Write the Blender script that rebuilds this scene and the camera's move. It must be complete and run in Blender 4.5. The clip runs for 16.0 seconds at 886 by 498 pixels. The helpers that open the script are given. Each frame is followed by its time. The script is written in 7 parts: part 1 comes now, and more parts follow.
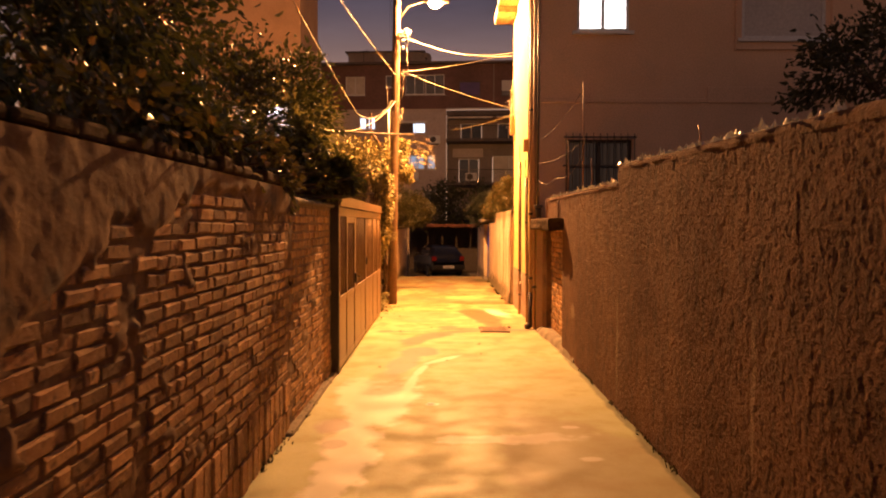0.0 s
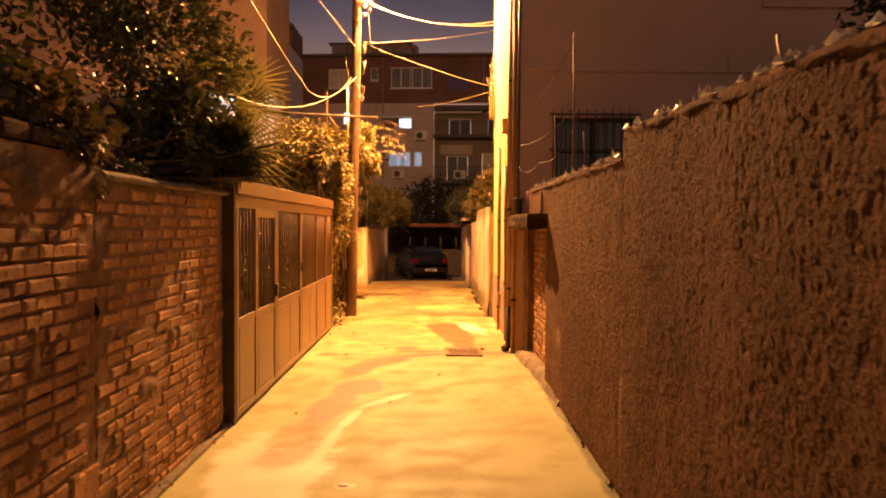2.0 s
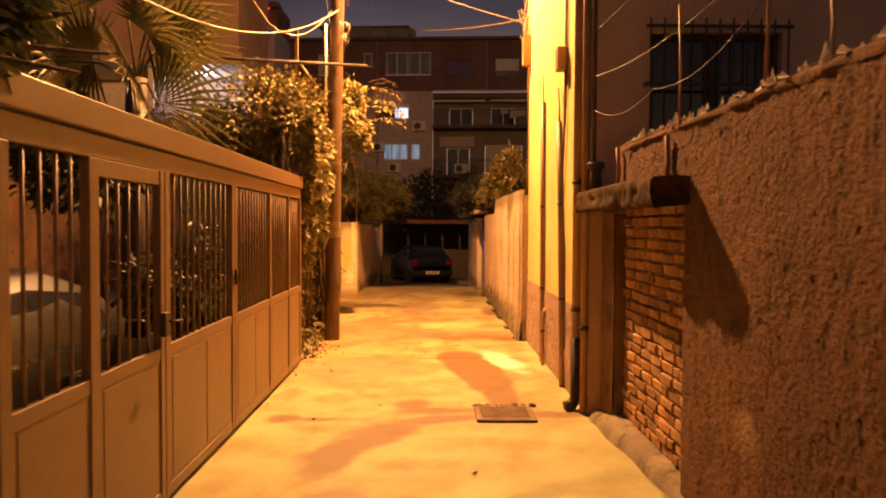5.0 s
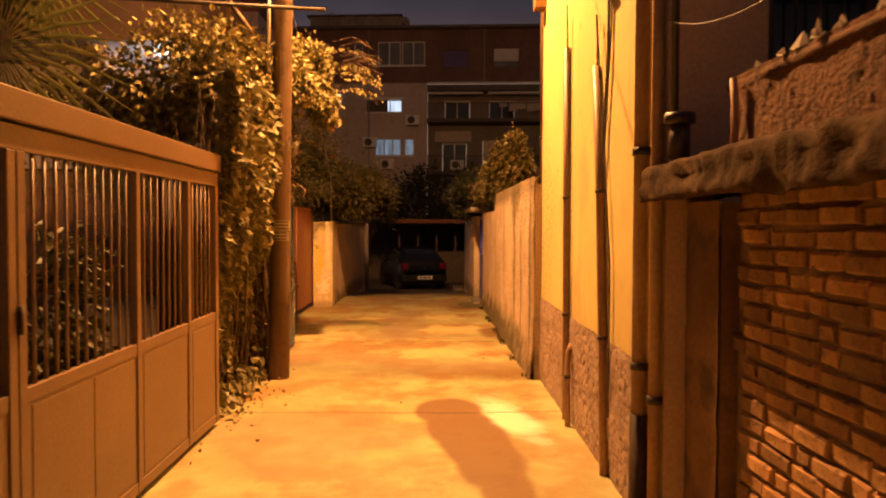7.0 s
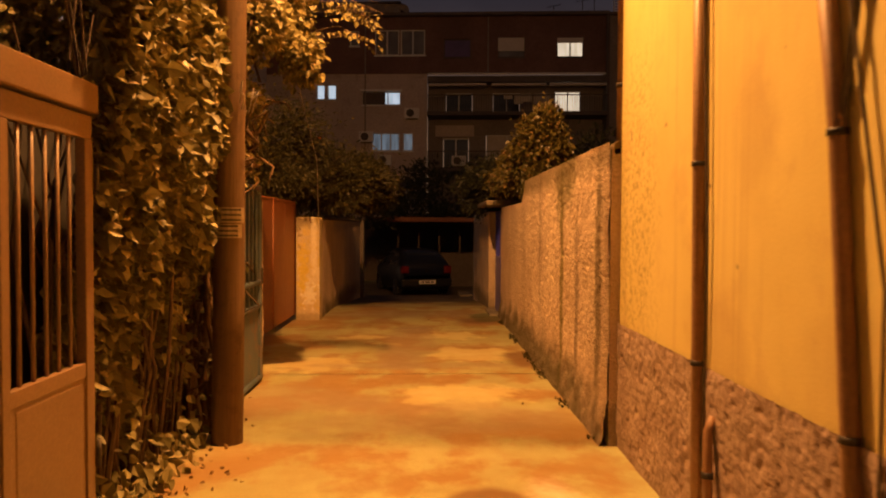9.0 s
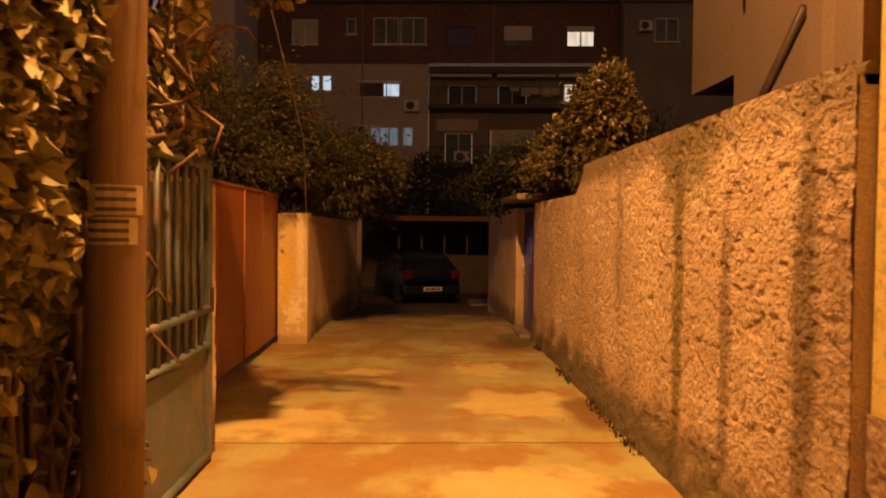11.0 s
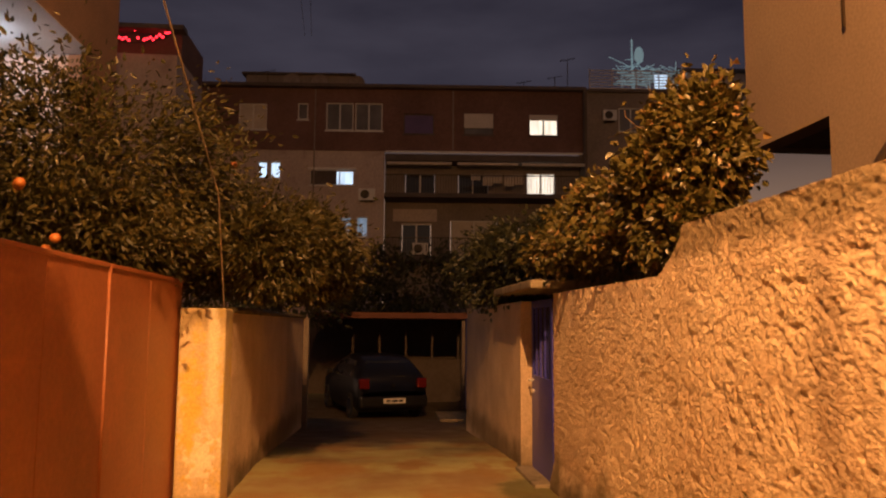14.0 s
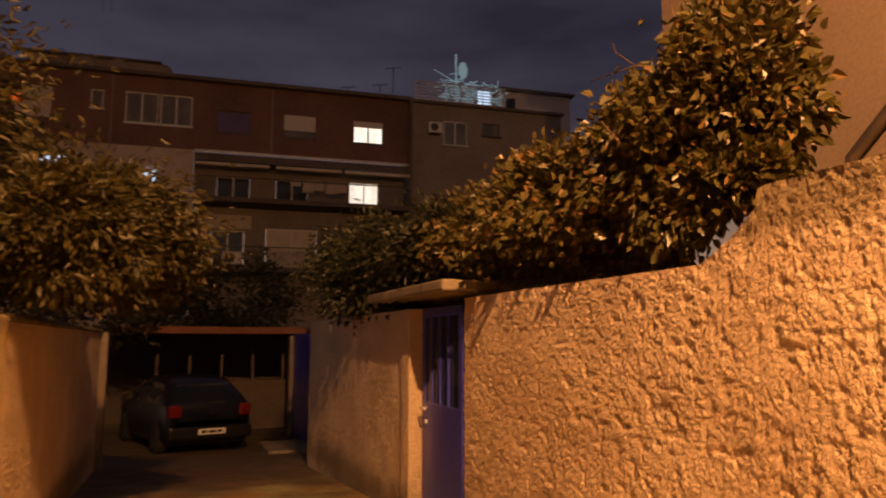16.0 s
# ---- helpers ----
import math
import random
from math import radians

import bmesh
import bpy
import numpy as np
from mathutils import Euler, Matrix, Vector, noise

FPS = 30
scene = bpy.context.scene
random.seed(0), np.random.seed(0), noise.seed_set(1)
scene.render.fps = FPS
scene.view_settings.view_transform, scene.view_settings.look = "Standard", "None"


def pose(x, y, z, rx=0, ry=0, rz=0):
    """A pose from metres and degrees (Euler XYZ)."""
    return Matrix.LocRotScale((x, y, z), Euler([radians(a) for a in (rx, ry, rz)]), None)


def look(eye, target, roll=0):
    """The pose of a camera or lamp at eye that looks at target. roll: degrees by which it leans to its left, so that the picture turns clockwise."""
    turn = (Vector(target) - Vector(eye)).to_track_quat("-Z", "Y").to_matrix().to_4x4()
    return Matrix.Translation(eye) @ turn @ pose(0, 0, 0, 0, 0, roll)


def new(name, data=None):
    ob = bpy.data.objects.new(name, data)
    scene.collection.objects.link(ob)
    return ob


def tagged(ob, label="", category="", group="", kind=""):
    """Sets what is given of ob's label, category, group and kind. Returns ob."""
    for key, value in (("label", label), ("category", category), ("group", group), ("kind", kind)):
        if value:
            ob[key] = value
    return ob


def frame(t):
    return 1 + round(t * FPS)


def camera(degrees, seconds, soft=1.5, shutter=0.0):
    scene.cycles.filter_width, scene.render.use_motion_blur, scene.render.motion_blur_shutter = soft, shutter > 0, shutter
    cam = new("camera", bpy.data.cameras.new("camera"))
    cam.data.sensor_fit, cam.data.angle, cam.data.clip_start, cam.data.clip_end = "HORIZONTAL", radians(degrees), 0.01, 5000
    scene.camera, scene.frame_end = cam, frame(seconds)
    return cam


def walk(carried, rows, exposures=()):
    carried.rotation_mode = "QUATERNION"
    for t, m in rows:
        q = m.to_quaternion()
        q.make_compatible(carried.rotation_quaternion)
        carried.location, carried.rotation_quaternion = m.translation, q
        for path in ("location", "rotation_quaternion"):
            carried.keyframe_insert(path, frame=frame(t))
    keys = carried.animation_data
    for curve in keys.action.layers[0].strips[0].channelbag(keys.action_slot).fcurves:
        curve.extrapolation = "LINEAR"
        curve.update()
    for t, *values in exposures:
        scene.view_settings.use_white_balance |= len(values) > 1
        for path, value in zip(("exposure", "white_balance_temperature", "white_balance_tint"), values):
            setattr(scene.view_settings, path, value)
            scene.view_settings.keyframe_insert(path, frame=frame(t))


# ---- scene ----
cam = camera(62.0, 16.0, 2.0, 0.4)
PATH = [
    (0, (0.309, -0.452, 1.881), (0.31, 1.547, 1.814), 0.1),
    (0.5, (0.414, 0.158, 1.83), (0.421, 2.156, 1.763), 0.1),
    (1, (0.571, 0.82, 1.818), (0.582, 2.819, 1.752), 0.2),
    (1.5, (0.71, 1.403, 1.835), (0.723, 3.402, 1.772), 0.3),
    (2, (0.837, 2.075, 1.836), (0.854, 4.073, 1.771), 0.4),
    (2.5, (0.827, 2.721, 1.804), (0.846, 4.72, 1.739), 0.5),
    (3, (0.799, 3.398, 1.748), (0.819, 5.397, 1.685), 0.3),
    (5.5, (0.568, 6.794, 1.675), (0.598, 8.793, 1.611), 0.3),
    (6, (0.642, 7.471, 1.7), (0.673, 9.469, 1.636), 0.3),
    (6.5, (0.693, 8.129, 1.691), (0.725, 10.127, 1.628), 0.2),
    (7, (0.768, 8.837, 1.672), (0.803, 10.836, 1.608), 0.2),
    (7.5, (0.756, 9.499, 1.609), (0.794, 11.498, 1.546), 0.3),
    (8, (0.76, 10.18, 1.58), (0.801, 12.179, 1.518), 0.3),
    (8.5, (0.716, 10.774, 1.603), (0.757, 12.772, 1.54), 0.2),
    (9, (0.576, 11.486, 1.591), (0.62, 13.485, 1.53), 0.3),
    (11.5, (0.287, 14.682, 1.57), (0.345, 16.68, 1.51), 0.6),
    (12, (0.335, 15.258, 1.552), (0.394, 17.256, 1.493), 0.6),
    (12.5, (0.338, 15.726, 1.581), (0.401, 17.725, 1.524), 0.6),
    (13, (0.274, 16.205, 1.605), (0.35, 18.204, 1.611), 0.7),
    (13.5, (0.194, 16.657, 1.608), (0.328, 18.651, 1.695), 0.6),
    (14, (0.074, 17.176, 1.615), (0.261, 19.157, 1.817), 0.4),
    (14.5, (-0.07, 17.667, 1.611), (0.214, 19.631, 1.862), 0.4),
    (15, (-0.171, 18.227, 1.593), (0.213, 20.176, 1.826), 0.3),
    (15.5, (-0.281, 18.678, 1.582), (0.217, 20.601, 1.812), 0.2),
    (16, (-0.325, 19.092, 1.588), (0.371, 20.95, 1.836), 0.1),
]
walk(cam, [(t, look(eye, target, roll)) for t, eye, target, roll in PATH], [(0.0, 1.25, 6350, 20), (2.5, 1.10, 6350, 17), (6.0, 0.42, 6150, 13), (7.5, 0.08, 6200, 11), (9.0, -0.40, 6450, 10), (12.5, 0.05, 6250, 9), (14.5, 0.42, 5800, 10), (16.0, 0.45, 5800, 12)])

# ---------------- world and lights ----------------
world = bpy.data.worlds.new("night_sky")
scene.world = world
world.use_nodes = True
wn, wl = world.node_tree.nodes, world.node_tree.links
wbg = wn["Background"]
wtc = wn.new("ShaderNodeTexCoord")
wno = wn.new("ShaderNodeTexNoise")
wno.inputs["Scale"].default_value, wno.inputs["Detail"].default_value = 2.2, 5.0
wmp = wn.new("ShaderNodeMapping")
wmp.inputs["Scale"].default_value = (1, 1, 3.5)
wrp = wn.new("ShaderNodeValToRGB")
wrp.color_ramp.elements[0].position, wrp.color_ramp.elements[0].color = 0.35, (0.017, 0.014, 0.020, 1)
wrp.color_ramp.elements[1].position, wrp.color_ramp.elements[1].color = 0.68, (0.046, 0.038, 0.048, 1)
wl.new(wtc.outputs["Generated"], wmp.inputs["Vector"])
wl.new(wmp.outputs["Vector"], wno.inputs["Vector"])
wl.new(wno.outputs["Fac"], wrp.inputs["Fac"])
# warm light pollution low over the horizon, all round
wsep = wn.new("ShaderNodeSeparateXYZ")
wl.new(wtc.outputs["Generated"], wsep.inputs["Vector"])
wrange = wn.new("ShaderNodeMapRange")
wrange.interpolation_type = "SMOOTHSTEP"
wrange.inputs["From Min"].default_value, wrange.inputs["From Max"].default_value = 0.31, 0.0
wl.new(wsep.outputs["Z"], wrange.inputs["Value"])
wmix = wn.new("ShaderNodeMix")
wmix.data_type = "RGBA"
wl.new(wrange.outputs["Result"], wmix.inputs[0])
wl.new(wrp.outputs["Color"], wmix.inputs[6])
wmix.inputs[7].default_value = (0.32, 0.18, 0.10, 1)
wl.new(wmix.outputs[2], wbg.inputs["Color"])
wbg.inputs["Strength"].default_value = 1.0

LAMP = (0.13, 16.72, 6.84)


def lamp(name, kind, at, energy, colour, size, turn=None):
    data = bpy.data.lights.new(name, kind)
    data.energy, data.color = energy, colour
    if kind == "AREA":
        data.size = size
    else:
        data.shadow_soft_size = size
    ob = new(name, data)
    ob.matrix_world = turn if turn else Matrix.Translation(at)
    return ob


lamp("sodium_light", "POINT", LAMP, 5400, (1.0, 0.43, 0.12), 0.07)
lamp("balcony_light", "POINT", (-6.6, 29.4, 6.14), 34, (0.80, 0.88, 1.0), 0.12)

# ---------------- node helpers and materials ----------------


def rgb(c):
    return (c[0], c[1], c[2], 1.0)


class Nodes:
    """A small wrapper for one material's node tree."""

    def __init__(self, name):
        self.m = bpy.data.materials.new(name)
        self.m.use_nodes = True
        self.n, self.l = self.m.node_tree.nodes, self.m.node_tree.links
        self.bsdf = self.n["Principled BSDF"]
        self.tc = self.n.new("ShaderNodeTexCoord")

    def put(self, sock, v):
        if hasattr(v, "is_output"):
            self.l.new(v, sock)
        else:
            sock.default_value = v

    def noise(self, scale, detail=4.0, rough=0.55, vec=None, stretch=None):
        t = self.n.new("ShaderNodeTexNoise")
        t.inputs["Scale"].default_value, t.inputs["Detail"].default_value = scale, detail
        t.inputs["Roughness"].default_value = rough
        v = vec if vec is not None else self.tc.outputs["Object"]
        if stretch:
            mp = self.n.new("ShaderNodeMapping")
            mp.inputs["Scale"].default_value = stretch
            self.l.new(v, mp.inputs["Vector"])
            v = mp.outputs["Vector"]
        self.l.new(v, t.inputs["Vector"])
        return t.outputs["Fac"]

    def ramp(self, fac, a, b):
        r = self.n.new("ShaderNodeMapRange")
        r.interpolation_type = "SMOOTHSTEP"
        self.put(r.inputs["Value"], fac)
        r.inputs["From Min"].default_value, r.inputs["From Max"].default_value = a, b
        return r.outputs["Result"]

    def mix(self, fac, a, b, blend="MIX"):
        x = self.n.new("ShaderNodeMix")
        x.data_type, x.blend_type = "RGBA", blend
        self.put(x.inputs[0], fac)
        self.put(x.inputs[6], rgb(a) if isinstance(a, tuple) else a)
        self.put(x.inputs[7], rgb(b) if isinstance(b, tuple) else b)
        return x.outputs[2]

    def math(self, op, a, b=0.0):
        x = self.n.new("ShaderNodeMath")
        x.operation = op
        self.put(x.inputs[0], a)
        self.put(x.inputs[1], b)
        return x.outputs[0]

    def blot(self, cx, cy, rx, ry, turn=0.0, ragged=0.5, scale=3.0, hard=0.25, upright=False, facing=False):
        """A mark: an ellipse with a ragged edge, 1 inside; on the ground in x and y, on an upright wall in y and z, or
        on one facing the entrance in x and z.
        """
        mp = self.n.new("ShaderNodeMapping")
        mp.vector_type = "TEXTURE"
        mp.inputs["Location"].default_value = (0, cx, cy) if upright else (cx, 0, cy) if facing else (cx, cy, 0)
        mp.inputs["Rotation"].default_value = (0, 0, radians(turn))
        mp.inputs["Scale"].default_value = (1, rx, ry) if upright else (rx, 1, ry) if facing else (rx, ry, 1)
        self.l.new(self.tc.outputs["Object"], mp.inputs["Vector"])
        fl = self.n.new("ShaderNodeVectorMath")
        fl.operation = "MULTIPLY"
        fl.inputs[1].default_value = (0, 1, 1) if upright else (1, 0, 1) if facing else (1, 1, 0)
        self.l.new(mp.outputs["Vector"], fl.inputs[0])
        ln = self.n.new("ShaderNodeVectorMath")
        ln.operation = "LENGTH"
        self.l.new(fl.outputs["Vector"], ln.inputs[0])
        nz = self.math("MULTIPLY", self.math("SUBTRACT", self.noise(scale, 5.0), 0.5), ragged * 2)
        return self.ramp(self.math("ADD", ln.outputs["Value"], nz), 1.0 + hard, 1.0 - hard)

    def bump(self, height, strength=0.3, distance=0.01):
        b = self.n.new("ShaderNodeBump")
        b.inputs["Strength"].default_value, b.inputs["Distance"].default_value = strength, distance
        self.l.new(height, b.inputs["Height"])
        self.l.new(b.outputs["Normal"], self.bsdf.inputs["Normal"])

    def done(self, colour, rough, metal=0.0):
        self.put(self.bsdf.inputs["Base Color"], rgb(colour) if isinstance(colour, tuple) else colour)
        self.put(self.bsdf.inputs["Roughness"], rough)
        self.put(self.bsdf.inputs["Metallic"], metal)
        return self.m


def mat(name, c1, c2, scale=1.5, rough=0.8, bump=0.3, fine=45.0, dirt=None, dirt_amount=0.5, metal=0.0, stretch=None, random_tone=0.0, island=0.0):
    """Two colours mixed by broad noise, fine grain over them, an optional third colour in patches, and bump."""
    k = Nodes(name)
    broad, grain = k.noise(scale, 5.0, 0.6, stretch=stretch), k.noise(fine, 3.0, 0.6, stretch=stretch)
    col = k.mix(k.ramp(broad, 0.3, 0.7), c1, c2)
    col = k.mix(0.35, col, k.mix(k.ramp(grain, 0.3, 0.7), (0.45, 0.45, 0.45), (1.0, 1.0, 1.0)), "MULTIPLY")
    if dirt:
        col = k.mix(k.math("MULTIPLY", k.ramp(k.noise(scale * 2.7, 6.0, 0.65), 0.52, 0.68), dirt_amount), col, dirt)
    if random_tone:
        oi = k.n.new("ShaderNodeObjectInfo")
        col = k.mix(1.0, col, k.mix(oi.outputs["Random"], (1 - random_tone,) * 3, (1 + random_tone * 0.4,) * 3), "MULTIPLY")
    if island:
        ge = k.n.new("ShaderNodeNewGeometry")
        col = k.mix(1.0, col, k.mix(ge.outputs["Random Per Island"], (1 - island,) * 3, (1 + island * 0.5,) * 3), "MULTIPLY")
    if bump:
        k.bump(k.math("ADD", k.math("MULTIPLY", broad, 0.5), grain), bump, 0.006)
    return k.done(col, rough, metal)


def leaf_mat(name, c1, c2, rough=0.35, c3=None, through_light=0.22):
    k = Nodes(name)
    ge = k.n.new("ShaderNodeNewGeometry")
    rnd = ge.outputs["Random Per Island"]
    col = k.mix(rnd, c1, c2)
    if c3:
        col = k.mix(k.ramp(rnd, 0.90, 0.93), col, c3)
    col = k.mix(0.5, col, k.mix(k.noise(30.0, 2.0), (0.5, 0.5, 0.5), (1.2, 1.2, 1.2)), "MULTIPLY")
    k.done(col, rough)
    tr = k.n.new("ShaderNodeBsdfTranslucent")
    k.l.new(col, tr.inputs["Color"])
    mx = k.n.new("ShaderNodeMixShader")
    mx.inputs[0].default_value = through_light
    k.l.new(k.bsdf.outputs[0], mx.inputs[1])
    k.l.new(tr.outputs[0], mx.inputs[2])
    k.l.new(mx.outputs[0], k.n["Material Output"].inputs["Surface"])
    return k.m


def glow(name, colour, strength, pattern=0.0):
    """A glowing surface, such as a lit window or lamp glass; pattern lets a curtain's folds darken it."""
    k = Nodes(name)
    col = colour
    if pattern:
        col = k.mix(k.ramp(k.noise(9.0, 2.0, stretch=(1, 1, 0.08)), 0.35, 0.65), tuple(c * (1 - pattern) for c in colour), colour)
    k.put(k.bsdf.inputs["Emission Color"], rgb(col) if isinstance(col, tuple) else col)
    k.bsdf.inputs["Emission Strength"].default_value = strength
    return k.done(tuple(0.5 * c for c in colour), 0.3)


def ground_material():
    k = Nodes("alley_concrete")
    broad, mid, grain = k.noise(0.55, 5.0, 0.6), k.noise(2.6, 6.0, 0.62), k.noise(70.0, 3.0)
    col = k.mix(k.ramp(broad, 0.32, 0.68), (0.36, 0.355, 0.14), (0.46, 0.465, 0.20))
    col = k.mix(k.math("MULTIPLY", k.ramp(mid, 0.48, 0.64), 0.32), col, (0.33, 0.25, 0.09))
    col = k.mix(0.25, col, k.mix(k.ramp(grain, 0.3, 0.7), (0.55, 0.55, 0.55), (1.0, 1.0, 1.0)), "MULTIPLY")
    film = k.math("MAXIMUM", k.blot(0.2, 22.6, 3.2, 10.4, 0, 0.8, 1.1, 0.45), k.blot(0.2, 1.5, 3.0, 2.6, 0, 0.6, 1.0, 0.5))
    streaks = k.ramp(k.noise(1.25, 6.0, 0.62, stretch=(1.1, 0.9, 1)), 0.44, 0.57)
    col = k.mix(k.math("MULTIPLY", film, k.math("ADD", k.math("MULTIPLY", streaks, 0.60), 0.28)), col, (0.29, 0.150, 0.036))
    wet, pale, dry, worn = STAINS_AND_SHEEN
    for b in worn:
        col = k.mix(k.math("MULTIPLY", k.blot(*b), 0.65), col, (0.55, 0.46, 0.18))
    # pale marks: dried rims and specks, plus the wet trail's sheen as whitish colour
    for b in pale:
        col = k.mix(k.math("MULTIPLY", k.blot(*b), 0.85), col, (0.76, 0.72, 0.56))
    for b in dry:
        col = k.mix(k.math("MULTIPLY", k.blot(*b), 0.55), col, (0.27, 0.19, 0.09))
    damp = None
    for b in wet:
        m = k.blot(*b)
        damp = m if damp is None else k.math("MAXIMUM", damp, m)
    col = k.mix(k.math("MULTIPLY", damp, 0.9), col, (0.19, 0.10, 0.033))
    moss = k.math("MAXIMUM", k.blot(2.12, 6, 0.10, 9.0, 0, 0.9, 2.0), k.math("MAXIMUM", k.blot(1.62, 24.4, 0.28, 0.6, 0, 0.8), k.blot(-1.22, 5, 0.10, 5.0, 0, 0.9, 2.0)))
    col = k.mix(k.math("MULTIPLY", moss, 0.75), col, (0.085, 0.085, 0.022))
    rough = k.math("ADD", k.math("MULTIPLY", k.math("SUBTRACT", 1.0, damp), 0.22), k.math("MULTIPLY", mid, 0.9))
    # shade at the far end of the alley, painted as a dark brown blot
    end_shade = k.math("MULTIPLY", k.blot(0.0, 34.4, 5.0, 6.4, 0, 0.6, 0.9, 0.3), 0.9)
    col = k.mix(end_shade, col, (0.07, 0.040, 0.020))
    k.bump(k.math("ADD", mid, k.math("MULTIPLY", grain, 0.35)), 0.22, 0.008)
    return k.done(col, k.math("MINIMUM", k.math("MAXIMUM", rough, 0.50), 0.85))


# cx, cy, rx, ry, turn, raggedness, grain
STAINS_AND_SHEEN = (
    [(-0.10, 11.55, 0.20, 0.42, -30, 0.5, 3.0, 0.3), (0.20, 12.05, 0.32, 0.22, 40, 0.5, 3.0, 0.3), (0.42, 12.95, 0.16, 0.20, -20, 0.5, 3.0, 0.4), (-0.71, 12.48, 0.16, 0.13, 0, 0.7, 5.0, 0.3), (-0.40, 12.45, 0.14, 0.06, 0, 0.8, 5.0, 0.4), (1.70, 20.3, 0.16, 0.55, 0, 0.8, 2.5, 0.4), (1.45, 23.9, 0.40, 0.42, 0, 0.8, 2.0, 0.4), (-0.70, 6.35, 0.14, 0.26, 0, 0.6, 4.0, 0.3), (0.95, 15.45, 0.30, 0.50, 0, 0.22, 2.0, 0.12), (1.02, 15.0, 0.28, 0.70, 0, 0.22, 2.0, 0.12), (1.12, 14.5, 0.28, 0.70, 0, 0.25, 2.0, 0.12), (1.20, 14.0, 0.25, 0.60, 0, 0.3, 2.4, 0.15), (1.27, 13.4, 0.17, 0.7, 0, 0.4, 2.6, 0.2), (0.62, 12.42, 0.42, 0.13, 14, 0.5, 3.0, 0.35), (0.14, 11.85, 0.36, 0.17, 48, 0.5, 3.0, 0.35), (-0.12, 11.25, 0.14, 0.35, -18, 0.6, 3.0, 0.4), (-0.03, 10.38, 0.29, 0.34, 0, 0.4, 3.0, 0.2), (-0.22, 9.45, 0.20, 0.75, -8, 0.5, 3.0, 0.3), (0.65, 12.72, 0.45, 0.12, 0, 0.7, 3.0, 0.4), (1.6, 12.6, 0.3, 0.12, 0, 0.6, 3.0)],
    [(-0.62, 7.6, 0.22, 0.8, 8, 0.8, 2.8, 0.3), (-0.50, 4.9, 0.16, 0.55, -6, 0.9, 3.2, 0.25), (-0.30, 7.3, 0.30, 1.1, -8, 0.8, 2.6, 0.3), (-0.48, 5.7, 0.22, 0.95, 4, 0.9, 3.2, 0.25), (0.30, 9.75, 0.07, 0.40, -35, 0.6, 4.0, 0.4), (0.02, 8.95, 0.05, 0.45, -10, 0.6, 4.0, 0.4), (-0.08, 8.1, 0.06, 0.6, -6, 0.6, 4.0, 0.4), (0.92, 5.95, 0.65, 0.14, 5, 1.2, 3.4, 0.3), (0.2, 7.19, 0.07, 0.05, 0, 0.5, 6.0), (1.49, 6.31, 0.08, 0.05, 0, 0.5, 6.0), (1.5, 5.41, 0.09, 0.06, 0, 0.5, 6.0), (1.45, 15.2, 0.18, 0.7, 10, 0.9, 2.5, 0.5)],
    [(0.40, 22.9, 0.30, 0.40, 0, 0.6, 2.2), (0.25, 20.4, 0.28, 0.9, 10, 0.7, 2.0), (-0.9, 18.2, 0.9, 0.7, 0, 0.9, 1.4), (0.6, 17.6, 1.0, 0.6, 0, 1.0, 1.4), (-0.3, 14.6, 0.8, 0.7, 0, 1.0, 1.3), (0.35, 21.6, 0.35, 1.6, 0, 0.7, 1.6), (-0.55, 12.4, 0.18, 0.10, 0, 0.8, 6.0), (-0.15, 12.45, 0.22, 0.07, 0, 0.8, 6.0), (-0.75, 6.4, 0.16, 0.22, 0, 0.7, 3.5), (-0.62, 5.76, 0.10, 0.14, 0, 0.8, 3.5), (-0.36, 8.3, 0.22, 0.8, -6, 0.7, 2.5, 0.4), (1.5, 5.2, 0.7, 1.4, 10, 0.7, 1.5), (0.2, 24.8, 1.6, 0.5, 0, 0.8, 1.4), (0.5, 19.9, 1.2, 0.18, 0, 0.8, 2.0)],
    [(0.90, 22.2, 0.45, 0.32, 0, 1.6, 4.0, 0.25), (-0.30, 22.0, 0.40, 0.20, 8, 1.6, 4.0, 0.25), (0.05, 21.4, 0.20, 0.12, 0, 1.4, 5.0, 0.3), (1.15, 20.6, 0.45, 0.55, 0, 1.6, 3.0, 0.3), (-0.75, 20.0, 0.50, 0.45, 0, 1.6, 3.0, 0.3), (0.9, 18.4, 0.5, 0.5, 0, 1.6, 2.5, 0.3)],
)
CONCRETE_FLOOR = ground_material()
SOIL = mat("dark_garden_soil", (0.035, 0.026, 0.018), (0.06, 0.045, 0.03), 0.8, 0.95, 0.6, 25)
MORTAR = mat("recessed_mortar", (0.20, 0.120, 0.058), (0.33, 0.205, 0.105), 2.0, 0.95, 0.7, 60, dirt=(0.08, 0.055, 0.035), dirt_amount=0.7)
BRICK = mat("weathered_brick", (0.40, 0.19, 0.068), (0.62, 0.35, 0.125), 5.0, 0.9, 0.9, 42, dirt=(0.12, 0.075, 0.045), dirt_amount=0.85, random_tone=0.42)
BRICK_JOINED = mat("weathered_brickwork", (0.40, 0.19, 0.068), (0.62, 0.35, 0.125), 5.0, 0.9, 0.9, 42, dirt=(0.12, 0.075, 0.045), dirt_amount=0.85, island=0.55)
OLD_PLASTER = mat("stained_brown_plaster", (0.17, 0.082, 0.030), (0.29, 0.155, 0.060), 1.3, 0.9, 0.5, 35, dirt=(0.07, 0.045, 0.028), dirt_amount=0.8)
